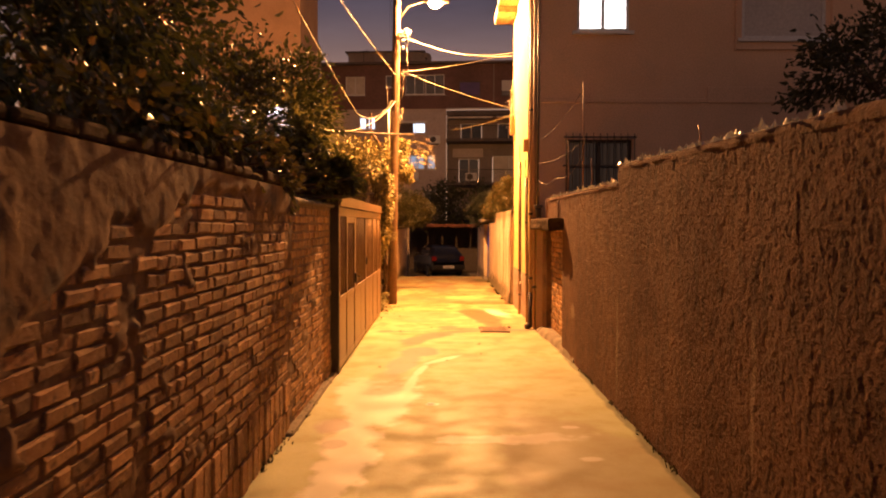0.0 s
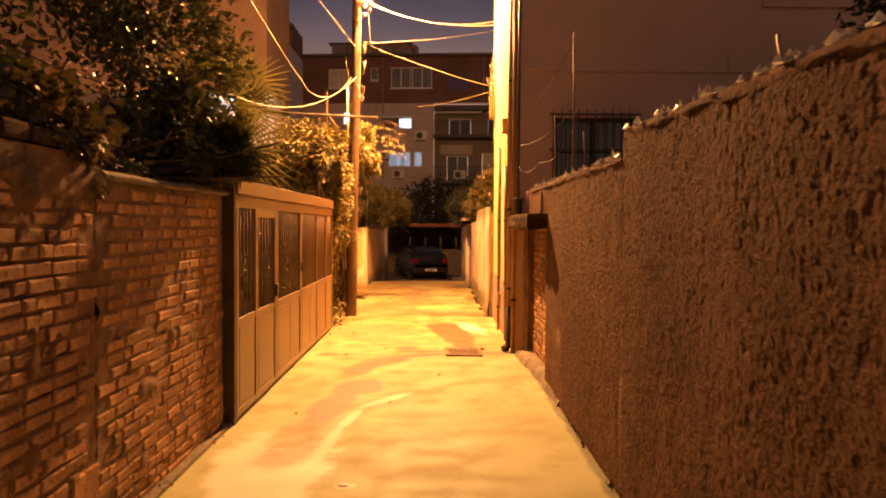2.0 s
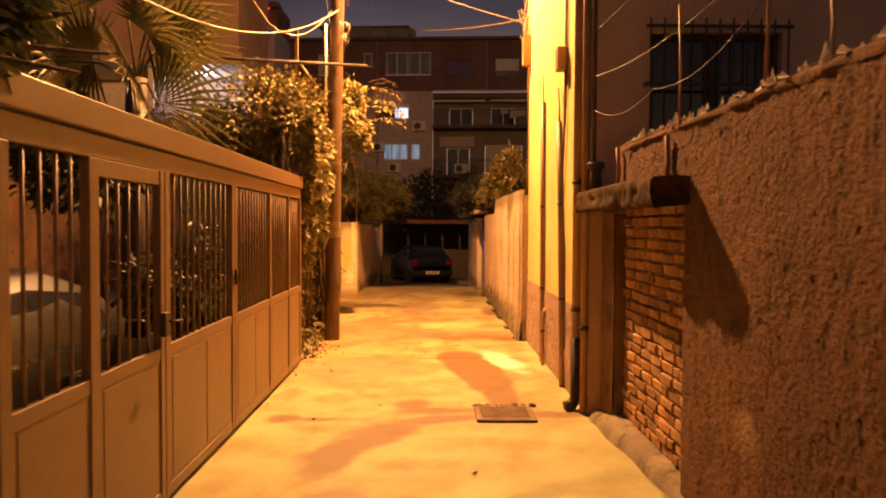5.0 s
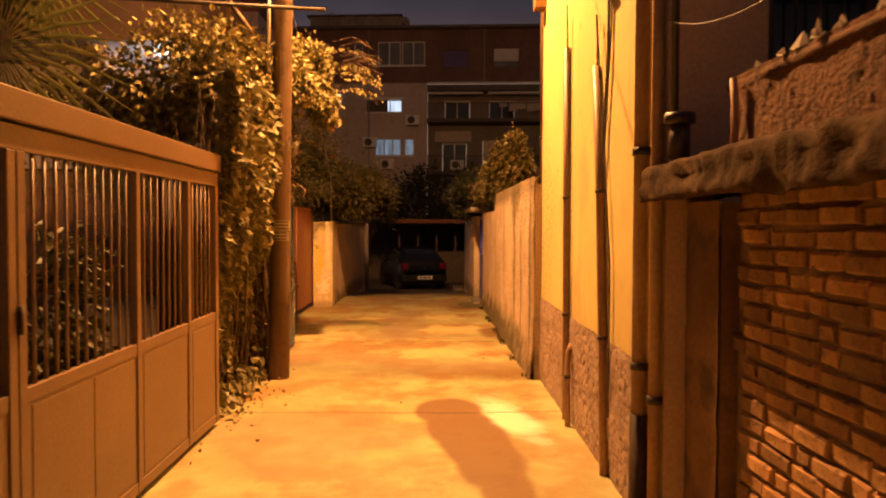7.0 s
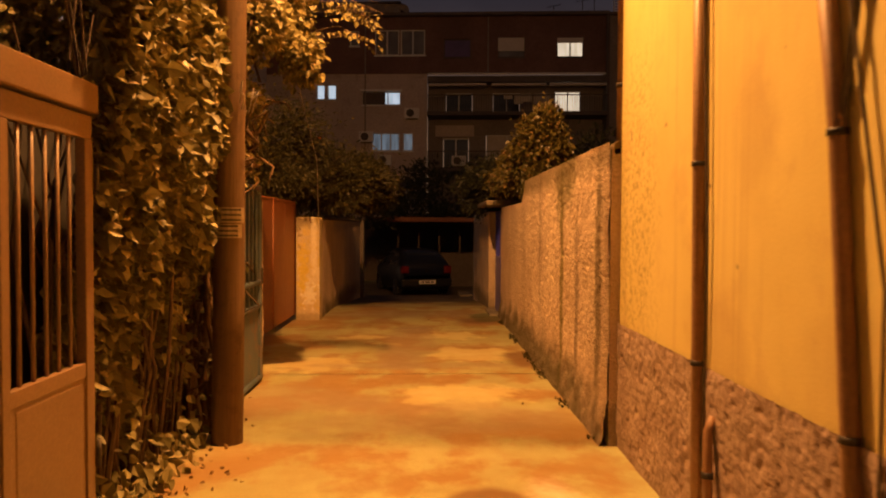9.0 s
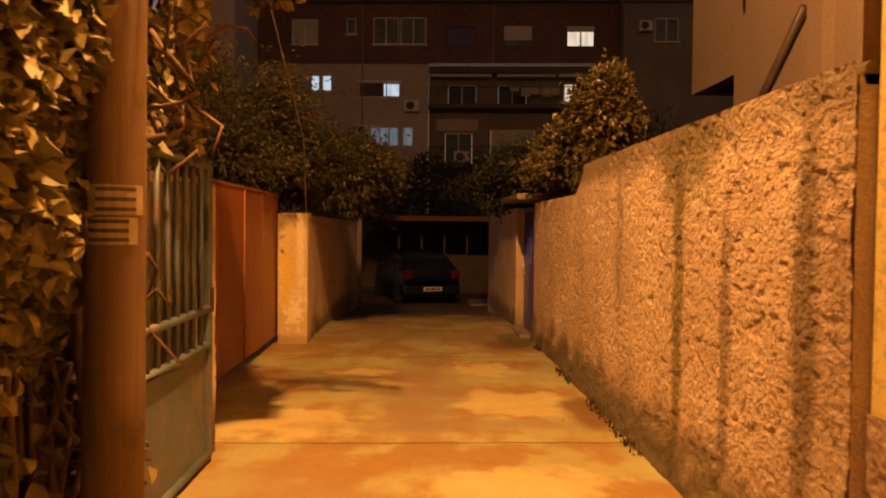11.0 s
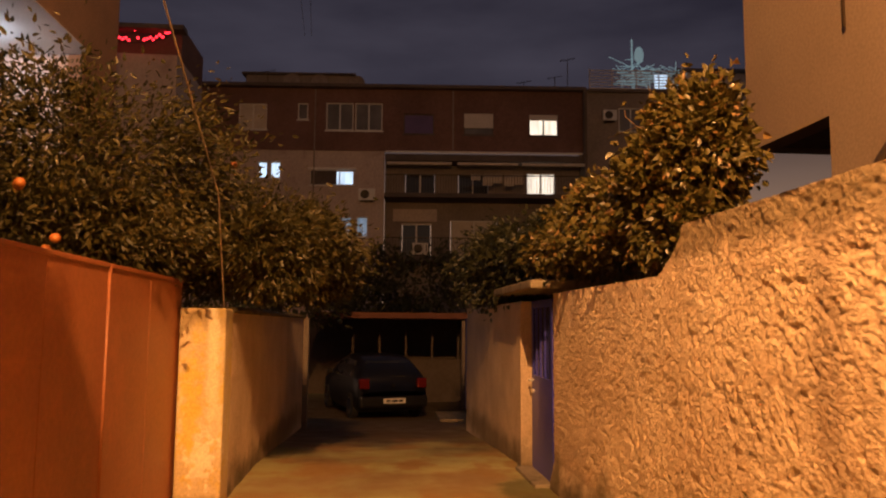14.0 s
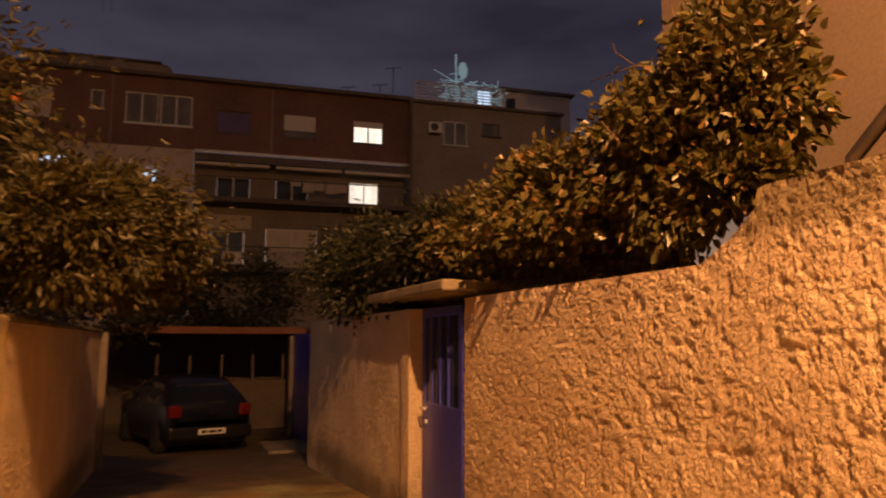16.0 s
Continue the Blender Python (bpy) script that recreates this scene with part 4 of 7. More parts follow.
def right_stucco():
    w = boxed("wall_right_far", (1.90, 2.14, 16.77, 21.30, -0.1, 2.16), PINK_STUCCO)
    tagged(w, "coarse pink-beige stucco garden wall with mossy top", "wall", kind="structure")
    boxed("low_core", (1.90, 2.14, 21.30, 24.5, -0.1, 1.90), PINK_STUCCO, w)
    def top(u):
        y = 16.77 + u
        return np.where(y < 21.35, 1.0, np.where(y > 21.75, 1.93 / 2.21, 1.0 - (1 - 1.93 / 2.21) * np.clip((y - 21.35) / 0.4, 0, 1) ** 0.6))
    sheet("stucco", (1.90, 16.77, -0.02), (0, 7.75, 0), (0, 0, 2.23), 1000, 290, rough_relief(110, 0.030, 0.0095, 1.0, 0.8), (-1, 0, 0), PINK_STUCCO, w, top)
    lumpy_cap("top_high", 1.918, 2.16, 16.77, 21.42, 2.12, 2.218, MOSSY_TOP, w, 211)
    lumpy_cap("top_low", 1.918, 2.16, 21.5, 24.52, 1.86, 1.938, MOSSY_TOP, w, 213)
    sheet("skirt", (1.895, 16.77, -0.02), (0, 7.75, 0), (0, 0, 0.34), 420, 26, lambda u, v: 0.055 * (1 - v / 0.34) ** 1.3 - 0.012 + 0.026 * value_noise(u / 0.2, v / 0.1, 121) + 0.012 * value_noise(u / 0.05, v / 0.05, 122), (-1, 0, 0), PINK_STUCCO, w)
    # the blue door and its canopy
    dr = thing("door_1", (1.95, 25.0, 0), "deep blue glossy metal door with glazed top", "door", kind="structure")
    boxed("door_leaf", (1.885, 1.935, 24.56, 25.52, 0.03, 1.05), BLUE_PAINT, dr, bevel=0.006)
    bm = bmesh.new()
    for a, b, c, d in ((24.56, 24.64, 1.05, 1.88), (25.44, 25.52, 1.05, 1.88), (24.64, 25.44, 1.80, 1.88)):
        box(bm, 1.885, 1.935, a, b, c, d)
    part("upper_frame", bm, BLUE_PAINT, dr)
    boxed("pane", (1.90, 1.915, 24.64, 25.44, 1.05, 1.80), PANE, dr)
    for y in (24.85, 25.05, 25.25):
        boxed("glazing_bar", (1.875, 1.895, y, y + 0.02, 1.05, 1.80), BLUE_PAINT, dr)
    tubed("door_handle", [(1.88, 25.40, 1.0), (1.83, 25.40, 1.0), (1.83, 25.28, 1.0)], 0.011, WHITE_FRAME, dr, "brass-coloured handle")
    bm = bmesh.new()
    tube(bm, [(1.886, 25.40, 0.88), (1.865, 25.40, 0.88)], 0.02, 10)
    part("lock", bm, WHITE_FRAME, dr)
    j = boxed("wall_right_end", (1.80, 2.14, 25.55, 30.6, -0.5, 1.88), PINK_STUCCO)
    tagged(j, "shaded stucco garden wall running down the slope", "wall", kind="structure")
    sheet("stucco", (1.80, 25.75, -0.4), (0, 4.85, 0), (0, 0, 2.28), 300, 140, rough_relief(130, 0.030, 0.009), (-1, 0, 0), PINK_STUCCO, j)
    boxed("door_jamb", (1.76, 1.82, 25.54, 25.76, -0.1, 1.88), PINK_STUCCO, j, "smooth pale door jamb", 0.01)
    c = boxed("door_hood", (1.60, 2.3, 24.25, 26.45, 1.965, 2.055), CAP_CONCRETE, None, bevel=0.02)
    tagged(c, "thin concrete hood above the blue door", "canopy", kind="structure")
    s = boxed("doorstep", (1.70, 2.1, 24.55, 25.55, -0.05, 0.035), CAP_CONCRETE, None, bevel=0.015)
    tagged(s, "low worn doorstep under the blue door", "step", kind="structure")


MOSSY_TOP = mat("mossy_wall_top", (0.10, 0.075, 0.028), (0.21, 0.15, 0.06), 5.0, 0.95, 1.0, 35, dirt=(0.07, 0.07, 0.018), dirt_amount=0.9)
right_stucco()

# ---------------- left side beyond the pole ----------------


def grey_gate():
    g = thing("gate", (-1.12, 18.4, 0), "narrow grey-blue metal gate with rusty rails, shut", "gate")
    boxed("sheet_panel", (-1.135, -1.125, 17.80, 18.98, 0.06, 0.76), GREY_PAINT, g)
    for y0, y1 in ((17.74, 17.80), (18.96, 19.05)):
        boxed("stile", (-1.15, -1.105, y0, y1, 0.02, 2.0), GREY_PAINT, g, bevel=0.006)
    for z in (0.05, 0.78, 1.02, 1.96):
        tubed("rail", [(-1.12, 17.78, z), (-1.12, 19.0, z)], 0.027, GREY_PAINT, g, "rust-flecked round rail", seg=10)
    for i in range(7):
        y = 17.90 + i * 0.155
        tubed("bar", [(-1.12, y, 0.78), (-1.12, y, 1.96)], 0.018, GREY_PAINT, g, seg=8)
    boxed("lock_plate", (-1.105, -1.09, 18.98, 19.03, 1.0, 1.16), DARK_STEEL, g)
    q = boxed("gate_pier", (-1.70, -1.15, 19.07, 19.235, -0.05, 1.86), PINK_STUCCO, None)
    tagged(q, "narrow rough plastered pier carrying the grey gate", "pier", kind="structure")
    sheet("stucco", (-1.15, 19.07, 0), (0, 0.165, 0), (0, 0, 1.86), 20, 150, rough_relief(141, 0.030, 0.009), (1, 0, 0), PINK_STUCCO, q)
    p = boxed("gate_pier", (-1.95, -1.61, 19.10, 20.335, -0.05, 1.95), PINK_STUCCO, None)
    tagged(p, "rough plastered pier between the two gates", "pier", kind="structure")
    sheet("stucco", (-1.61, 19.10, 0), (0, 1.235, 0), (0, 0, 1.95), 50, 80, rough_relief(140, 0.030, 0.009), (1, 0, 0), PINK_STUCCO, p)


def red_gate():
    g = thing("gate", (-1.65, 22.2, 0), "rust-red sheet steel double gate, shut", "gate")
    for a, b, lab in ((20.35, 22.165, ""), (22.18, 24.03, "")):
        lf = boxed("gate_leaf", (-1.66, -1.645, a, b, 0.10, 1.965), RED_PAINT, g)
        n = 2
        for i in range(n + 1):
            y = a + (b - a) * i / n
            boxed("rib", (-1.648, -1.6425, max(a, y - 0.012), min(b, y + 0.012), 0.10, 1.965), RED_PAINT, g)
        boxed("top_edge", (-1.675, -1.632, a, b, 1.965, 1.995), RED_PAINT, g, bevel=0.004)
    tubed("hinge", [(-1.63, 24.03, 1.5), (-1.63, 24.03, 1.62)], 0.014, DARK_STEEL, g)
    tubed("meeting_bar", [(-1.640, 22.172, 0.10), (-1.640, 22.172, 1.98)], 0.011, RED_PAINT, g)


def left_end():
    p = boxed("wall_left_pillar", (-1.62, -1.22, 23.90, 24.25, -0.05, 1.74), YELLOWED, None, bevel=0.02)
    tagged(p, "yellow-stained concrete end pillar of the garden wall", "wall", kind="structure")
    w = boxed("wall_left_far", (-1.62, -1.25, 24.25, 31.6, -0.6, 1.72), PINK_STUCCO)
    tagged(w, "rough stucco garden wall in the tree's shade", "wall", kind="structure")
    sheet("stucco", (-1.25, 24.25, -0.5), (0, 7.35, 0), (0, 0, 2.22), 420, 130, rough_relief(150, 0.030, 0.009), (1, 0, 0), PINK_STUCCO, w)
    lumpy_cap("top", -1.64, -1.22, 24.25, 31.6, 1.70, 1.765, MOSSY_TOP, w, 215)
    # white post given a grey tone to stand for the tree's shade
    q = boxed("gate_post", (-1.27, -1.14, 31.6, 31.75, -0.5, 1.72), FAR_GREY, None, bevel=0.01)
    tagged(q, "square post greyed for shade against the shaded wall", "post")
    # closing walls behind the gates and at the back of the gardens
    for name, dims in (("wall_garden_back", (-9.0, -8.8, -7.0, 28.0, -0.1, 2.6)), ("wall_entrance", (-9.0, 11.0, -7.3, -7.0, -0.1, 3.2)), ("wall_garden_right", (10.9, 11.1, -7.0, 12.5, -0.1, 2.6))):
        b = boxed(name, dims, OLD_PLASTER)
        tagged(b, "plain brown plastered boundary wall", "wall", kind="structure")




def yellowed_material():
    """Cement yellowed by lichen, limewash flaking to white low down and grey algae at the top."""
    k = Nodes("yellow_stained_cement")
    broad, mid, grain = k.noise(1.6, 5.0, 0.6), k.noise(7.0, 6.0, 0.68), k.noise(55.0, 4.0, 0.65)
    col = k.mix(k.ramp(broad, 0.35, 0.65), (0.60, 0.46, 0.24), (0.72, 0.60, 0.36))
    col = k.mix(k.math("MULTIPLY", k.ramp(mid, 0.50, 0.62), 0.7), col, (0.66, 0.47, 0.07))
    for b, c, f in (((-1.40, 0.42, 0.10, 0.20, 0, 2.6, 11.0, 0.3, False, True), (0.84, 0.77, 0.56), 0.8), ((-1.50, 0.85, 0.07, 0.40, 0, 2.0, 9.0, 0.4, False, True), (0.72, 0.52, 0.05), 0.8),
                    ((-1.42, 1.72, 0.30, 0.16, 0, 0.9, 7.0, 0.5, False, True), (0.25, 0.18, 0.08), 0.75), ((-1.32, 1.3, 0.05, 0.5, 0, 0.9, 7.0, 0.5, False, True), (0.82, 0.72, 0.48), 0.7), ((-1.42, 0.0, 0.3, 0.10, 0, 0.8, 7.0, 0.5, False, True), (0.30, 0.22, 0.10), 0.7)):
        col = k.mix(k.math("MULTIPLY", k.blot(*b), f), col, c)
    col = k.mix(0.35, col, k.mix(k.ramp(grain, 0.3, 0.65), (0.4, 0.38, 0.34), (1.0, 1.0, 1.0)), "MULTIPLY")
    k.bump(k.math("ADD", mid, grain), 0.7, 0.008)
    return k.done(col, 0.9)


YELLOWED = yellowed_material()
grey_gate()
red_gate()
left_end()

# ---------------- utility pole, street lamp and wires ----------------


def pole():
    p = thing("utility_pole", (-0.89, 16.9, 0), "tall weathered timber utility pole with paper notices", "utility pole")
    zs = [-0.05, 1.0, 2.2, 3.4, 4.8, 6.3, 7.9]
    rnd = random.Random(2)
    tubed("shaft", [(-0.893 + 0.018 * z + rnd.uniform(-0.006, 0.006), 16.9, z) for z in zs], [0.115, 0.112, 0.108, 0.104, 0.098, 0.092, 0.085], POLE_WOOD, p, seg=18)
    for z0, z1, x0, x1 in ((1.50, 1.60, -0.86, -0.775), (1.61, 1.72, -0.83, -0.77)):
        bm = bmesh.new()
        n = 6
        rows = []
        for i in range(n + 1):
            a = radians(-135 + 108 * i / n + (14 if x0 > -0.85 else 0))
            c = (-0.865, 16.9)
            rows.append([bm.verts.new((c[0] + 0.1165 * math.cos(a), c[1] + 0.1165 * math.sin(a), z)) for z in (z0, z1)])
        for a, b in zip(rows, rows[1:]):
            bm.faces.new((a[0], b[0], b[1], a[1]))
        nt = part("notice", bm, PAPER, p, "pale paper notice with dark print")
        for r in range(3):
            bm = bmesh.new()
            rr = []
            for i in range(1, n):
                a = radians(-135 + 108 * i / n + (14 if x0 > -0.85 else 0))
                zz = z0 + (z1 - z0) * (r + 0.35) / 3
                rr.append([bm.verts.new((-0.865 + 0.1185 * math.cos(a), 16.9 + 0.1185 * math.sin(a), z)) for z in (zz, zz + 0.014)])
            for a, b in zip(rr, rr[1:]):
                bm.faces.new((a[0], b[0], b[1], a[1]))
            part("print_bar", bm, DARK_STEEL, nt)
    tubed("crossbar", [(-3.4, 16.6, 4.06), (-0.35, 16.75, 3.95)], 0.022, DARK_STEEL, p)
    tubed("brace", [(-1.38, 16.72, 4.05), (-0.93, 16.85, 3.45)], 0.025, POLE_WOOD, p)
    tubed("white_tube", [(-0.955, 16.78, 3.3), (-0.95, 16.78, 4.55)], 0.018, WHITE_FRAME, p)
    for z in (4.4, 4.6, 5.05, 5.4, 2.55):
        for i in range(5):
            x = -0.865 + 0.018 * z
            a0 = rnd.uniform(-1.6, 0.6)
            pts = [(x + 0.10 * math.cos(a0), 16.9 + 0.10 * math.sin(a0), z), (x + 0.17 * math.cos(a0), 16.9 + 0.17 * math.sin(a0), z + rnd.uniform(-0.08, 0.08)), (x + 0.13 * math.cos(a0), 16.9 + 0.13 * math.sin(a0) - 0.03, z - rnd.uniform(0.02, 0.25))]
            tubed("loose_wire", pts, 0.005, CABLE, p, seg=5)
    cl = thing("insulator_cluster", (-0.65, 16.8, 6.25), "tangle of cable splices and porcelain insulators on the pole", "insulators")
    for i in range(26):
        c = Vector((-0.62 + rnd.gauss(0, 0.09), 16.8 + rnd.gauss(0, 0.06), 6.28 + rnd.gauss(0, 0.07)))
        d = Vector((rnd.gauss(0, 1), rnd.gauss(0, 1), rnd.gauss(0, 1))).normalized() * 0.07
        tubed("splice", [c - d, c + Vector((0.02, 0, 0.03)), c + d], 0.011, CABLE, cl, seg=6)
    for dz in (0, -0.16):
        tubed("insulator", [(-0.62, 16.78, 6.10 + dz), (-0.62, 16.78, 6.16 + dz)], 0.035, WHITE_FRAME, cl, seg=10)
    t = thing("street_lamp", (-0.76, 16.9, 6.7), "sodium street lamp on a short steel arm, lit", "street lamp")
    tubed("arm", [(-0.78, 16.9, 6.55), (-0.5, 16.88, 6.95), (-0.1, 16.8, 7.06), (0.0, 16.76, 7.04)], 0.025, DARK_STEEL, t)
    bm = bmesh.new()
    tube(bm, [(-0.12, 16.78, 7.04), (0.02, 16.76, 7.05), (0.30, 16.74, 7.05), (0.44, 16.74, 7.03)], [0.05, 0.12, 0.13, 0.03], 12)
    for v in bm.verts:
        v.co.z = max(v.co.z, 6.985)
    part("housing", bm, DARK_STEEL, t, smooth=True)
    bm = bmesh.new()
    bmesh.ops.create_uvsphere(bm, u_segments=16, v_segments=8, radius=0.15)
    for v in bm.verts:
        v.co = Vector((0.13 + v.co.x * 1.1, 16.75 + v.co.y, 7.0 + min(0.0, v.co.z) * 0.85))
    part("lens", bm, LAMP_GLASS, t, "glowing amber-white glass bowl", smooth=True)


PAPER = mat("yellowed_paper", (0.30, 0.23, 0.14), (0.40, 0.31, 0.20), 8.0, 0.8, 0.1, 60)
LAMP_GLASS = glow("sodium_lamp_glass", (1.0, 0.62, 0.24), 60.0)
pole()


def wires():
    rnd = random.Random(4)
    top = (-0.62, 16.8, 6.2)
    spans = [
        ("pale service cable to the ochre house", [(-0.55, 16.85, 6.2), (1.97, 16.6, 5.75)], 0.16, 0.011, CABLE),
        ("pale service cable to the ochre house", [(-0.55, 16.85, 6.25), (1.97, 16.7, 5.85)], 0.22, 0.011, CABLE),
        ("thin wire from the pole to the house corner", [(-0.62, 16.8, 5.42), (1.95, 16.7, 4.55)], 0.05, 0.010, CABLE),
        ("thin wire from the pole to the far facade", [(-0.62, 16.8, 5.42), (4.5, 25.0, 8.4)], 0.2, 0.010, CABLE),
        ("thin loose wire reaching out from the ochre wall", [(1.96, 15.15, 4.28), (0.45, 13.8, 3.69)], 0.06, 0.008, CABLE),
        ("thick looping cable from the pole over the gate", [(-0.78, 16.8, 4.75), (-1.9, 12.0, 3.55), (-2.6, 6.0, 3.4)], 0.35, 0.014, CABLE),
        ("sagging cable from the pole towards the entrance", [(-0.80, 16.8, 5.35), (-4.5, 6.0, 10.0)], 0.3, 0.012, CABLE),
        ("sagging cable behind the pole", [(-0.80, 16.9, 4.9), (-1.6, 16.0, 4.35), (-3.4, 10.0, 8.5)], 0.3, 0.011, CABLE),
        ("thin wire down the pole", [(-0.55, 16.8, 6.1), (-0.5, 16.8, 5.42)], 0.0, 0.007, CABLE),
        ("dark overhead line above the roofs", [(-3.2, 50.0, 14.6), (-1.2, 20.0, 11.5)], 0.4, 0.012, CABLE_DARK),
        ("dark overhead line above the roofs", [(-2.9, 50.0, 14.6), (-0.6, 20.0, 11.5)], 0.4, 0.012, CABLE_DARK),
        ("rusty guy wire to the wall pillar", [(-1.25, 23.95, 1.74), (-1.12, 22.9, 2.6), (-1.02, 17.0, 5.2)], 0.0, 0.009, CABLE),
    ]
    for label, pts, drop, r, m in spans:
        line = []
        for a, b in zip(pts, pts[1:]):
            line += sag(a, b, drop)[(1 if line else 0):]
        ob = tubed("wire", line, 0.7 * r, m, None, seg=6)
        tagged(ob, label, "wire")


wires()

# ---------------- far apartment block ----------------
BT = radians(-4.0)
BM = Matrix.Translation((0, 54.8, 0)) @ Matrix.Rotation(BT, 4, "Z")


def lbox(name, dims, material, parent, label="", bevel=0.0):
    ob = boxed(name, dims, material, None, label, bevel)
    ob.parent = parent
    return ob


def wall_with_holes(name, u0, u1, z0, z1, holes, y, thick, material, parent):
    xs = sorted({u0, u1, *[v for o in holes for v in o[:2]]})
    zs = sorted({z0, z1, *[v for o in holes for v in o[2:]]})
    bm = bmesh.new()
    for a, b in zip(xs, xs[1:]):
        for c, d in zip(zs, zs[1:]):
            if not any(o[0] - 1e-6 <= a and b <= o[1] + 1e-6 and o[2] - 1e-6 <= c and d <= o[3] + 1e-6 for o in holes):
                box(bm, a, b, y, y + thick, c, d)
    bmesh.ops.remove_doubles(bm, verts=bm.verts, dist=1e-4)
    ob = part(name, bm, material, None)
    ob.parent = parent
    return ob


def block_window(parent, o, frame, pane, mullions=1, back=0.12, shutter=0.0):
    u0, u1, z0, z1 = o
    w = new("window")
    w.parent = parent
    bm = bmesh.new()
    t = 0.06
    pane = CURTAINED if pane is PANE else pane
    for d in ((u0, u1, z0, z0 + t), (u0, u1, z1 - t, z1), (u0, u0 + t, z0 + t, z1 - t), (u1 - t, u1, z0 + t, z1 - t)):
        box(bm, d[0], d[1], back - 0.04, back + 0.04, d[2], d[3])
    for i in range(mullions):
        c = u0 + (u1 - u0) * (i + 1) / (mullions + 1)
        box(bm, c - 0.035, c + 0.035, back - 0.035, back + 0.035, z0 + t, z1 - t)
    lbox("pane", (u0 + t, u1 - t, back - 0.01, back + 0.01, z0 + t, z1 - t), pane, w)
    f = part("frame", bm, frame, None)
    f.parent = w
    lbox("sill", (u0 - 0.06, u1 + 0.06, -0.08, 0.10, z0 - 0.07, z0 - 0.005), frame, w)
    if shutter:
        lbox("shutter", (u0 + 0.02, u1 - 0.02, back - 0.10, back - 0.06, z1 - (z1 - z0) * shutter, z1 - 0.01), SHUTTER, w, "pale roller shutter")


def aircon(parent, u, z, w=0.85, h=0.6):
    a = new("air_conditioner")
    a.parent = parent
    lbox("case", (u, u + w, -0.36, -0.06, z, z + h), WHITE_FRAME, a, "", 0.02)
    bm = bmesh.new()
    tube(bm, [(u + w * 0.4, -0.35, z + h / 2), (u + w * 0.4, -0.375, z + h / 2)], h * 0.38, 16)
    o = part("fan_grille", bm, DARK_STEEL, None)
    o.parent = a
    lbox("bracket", (u + 0.1, u + w - 0.1, -0.30, 0.0, z - 0.05, z - 0.004), DARK_STEEL, a)


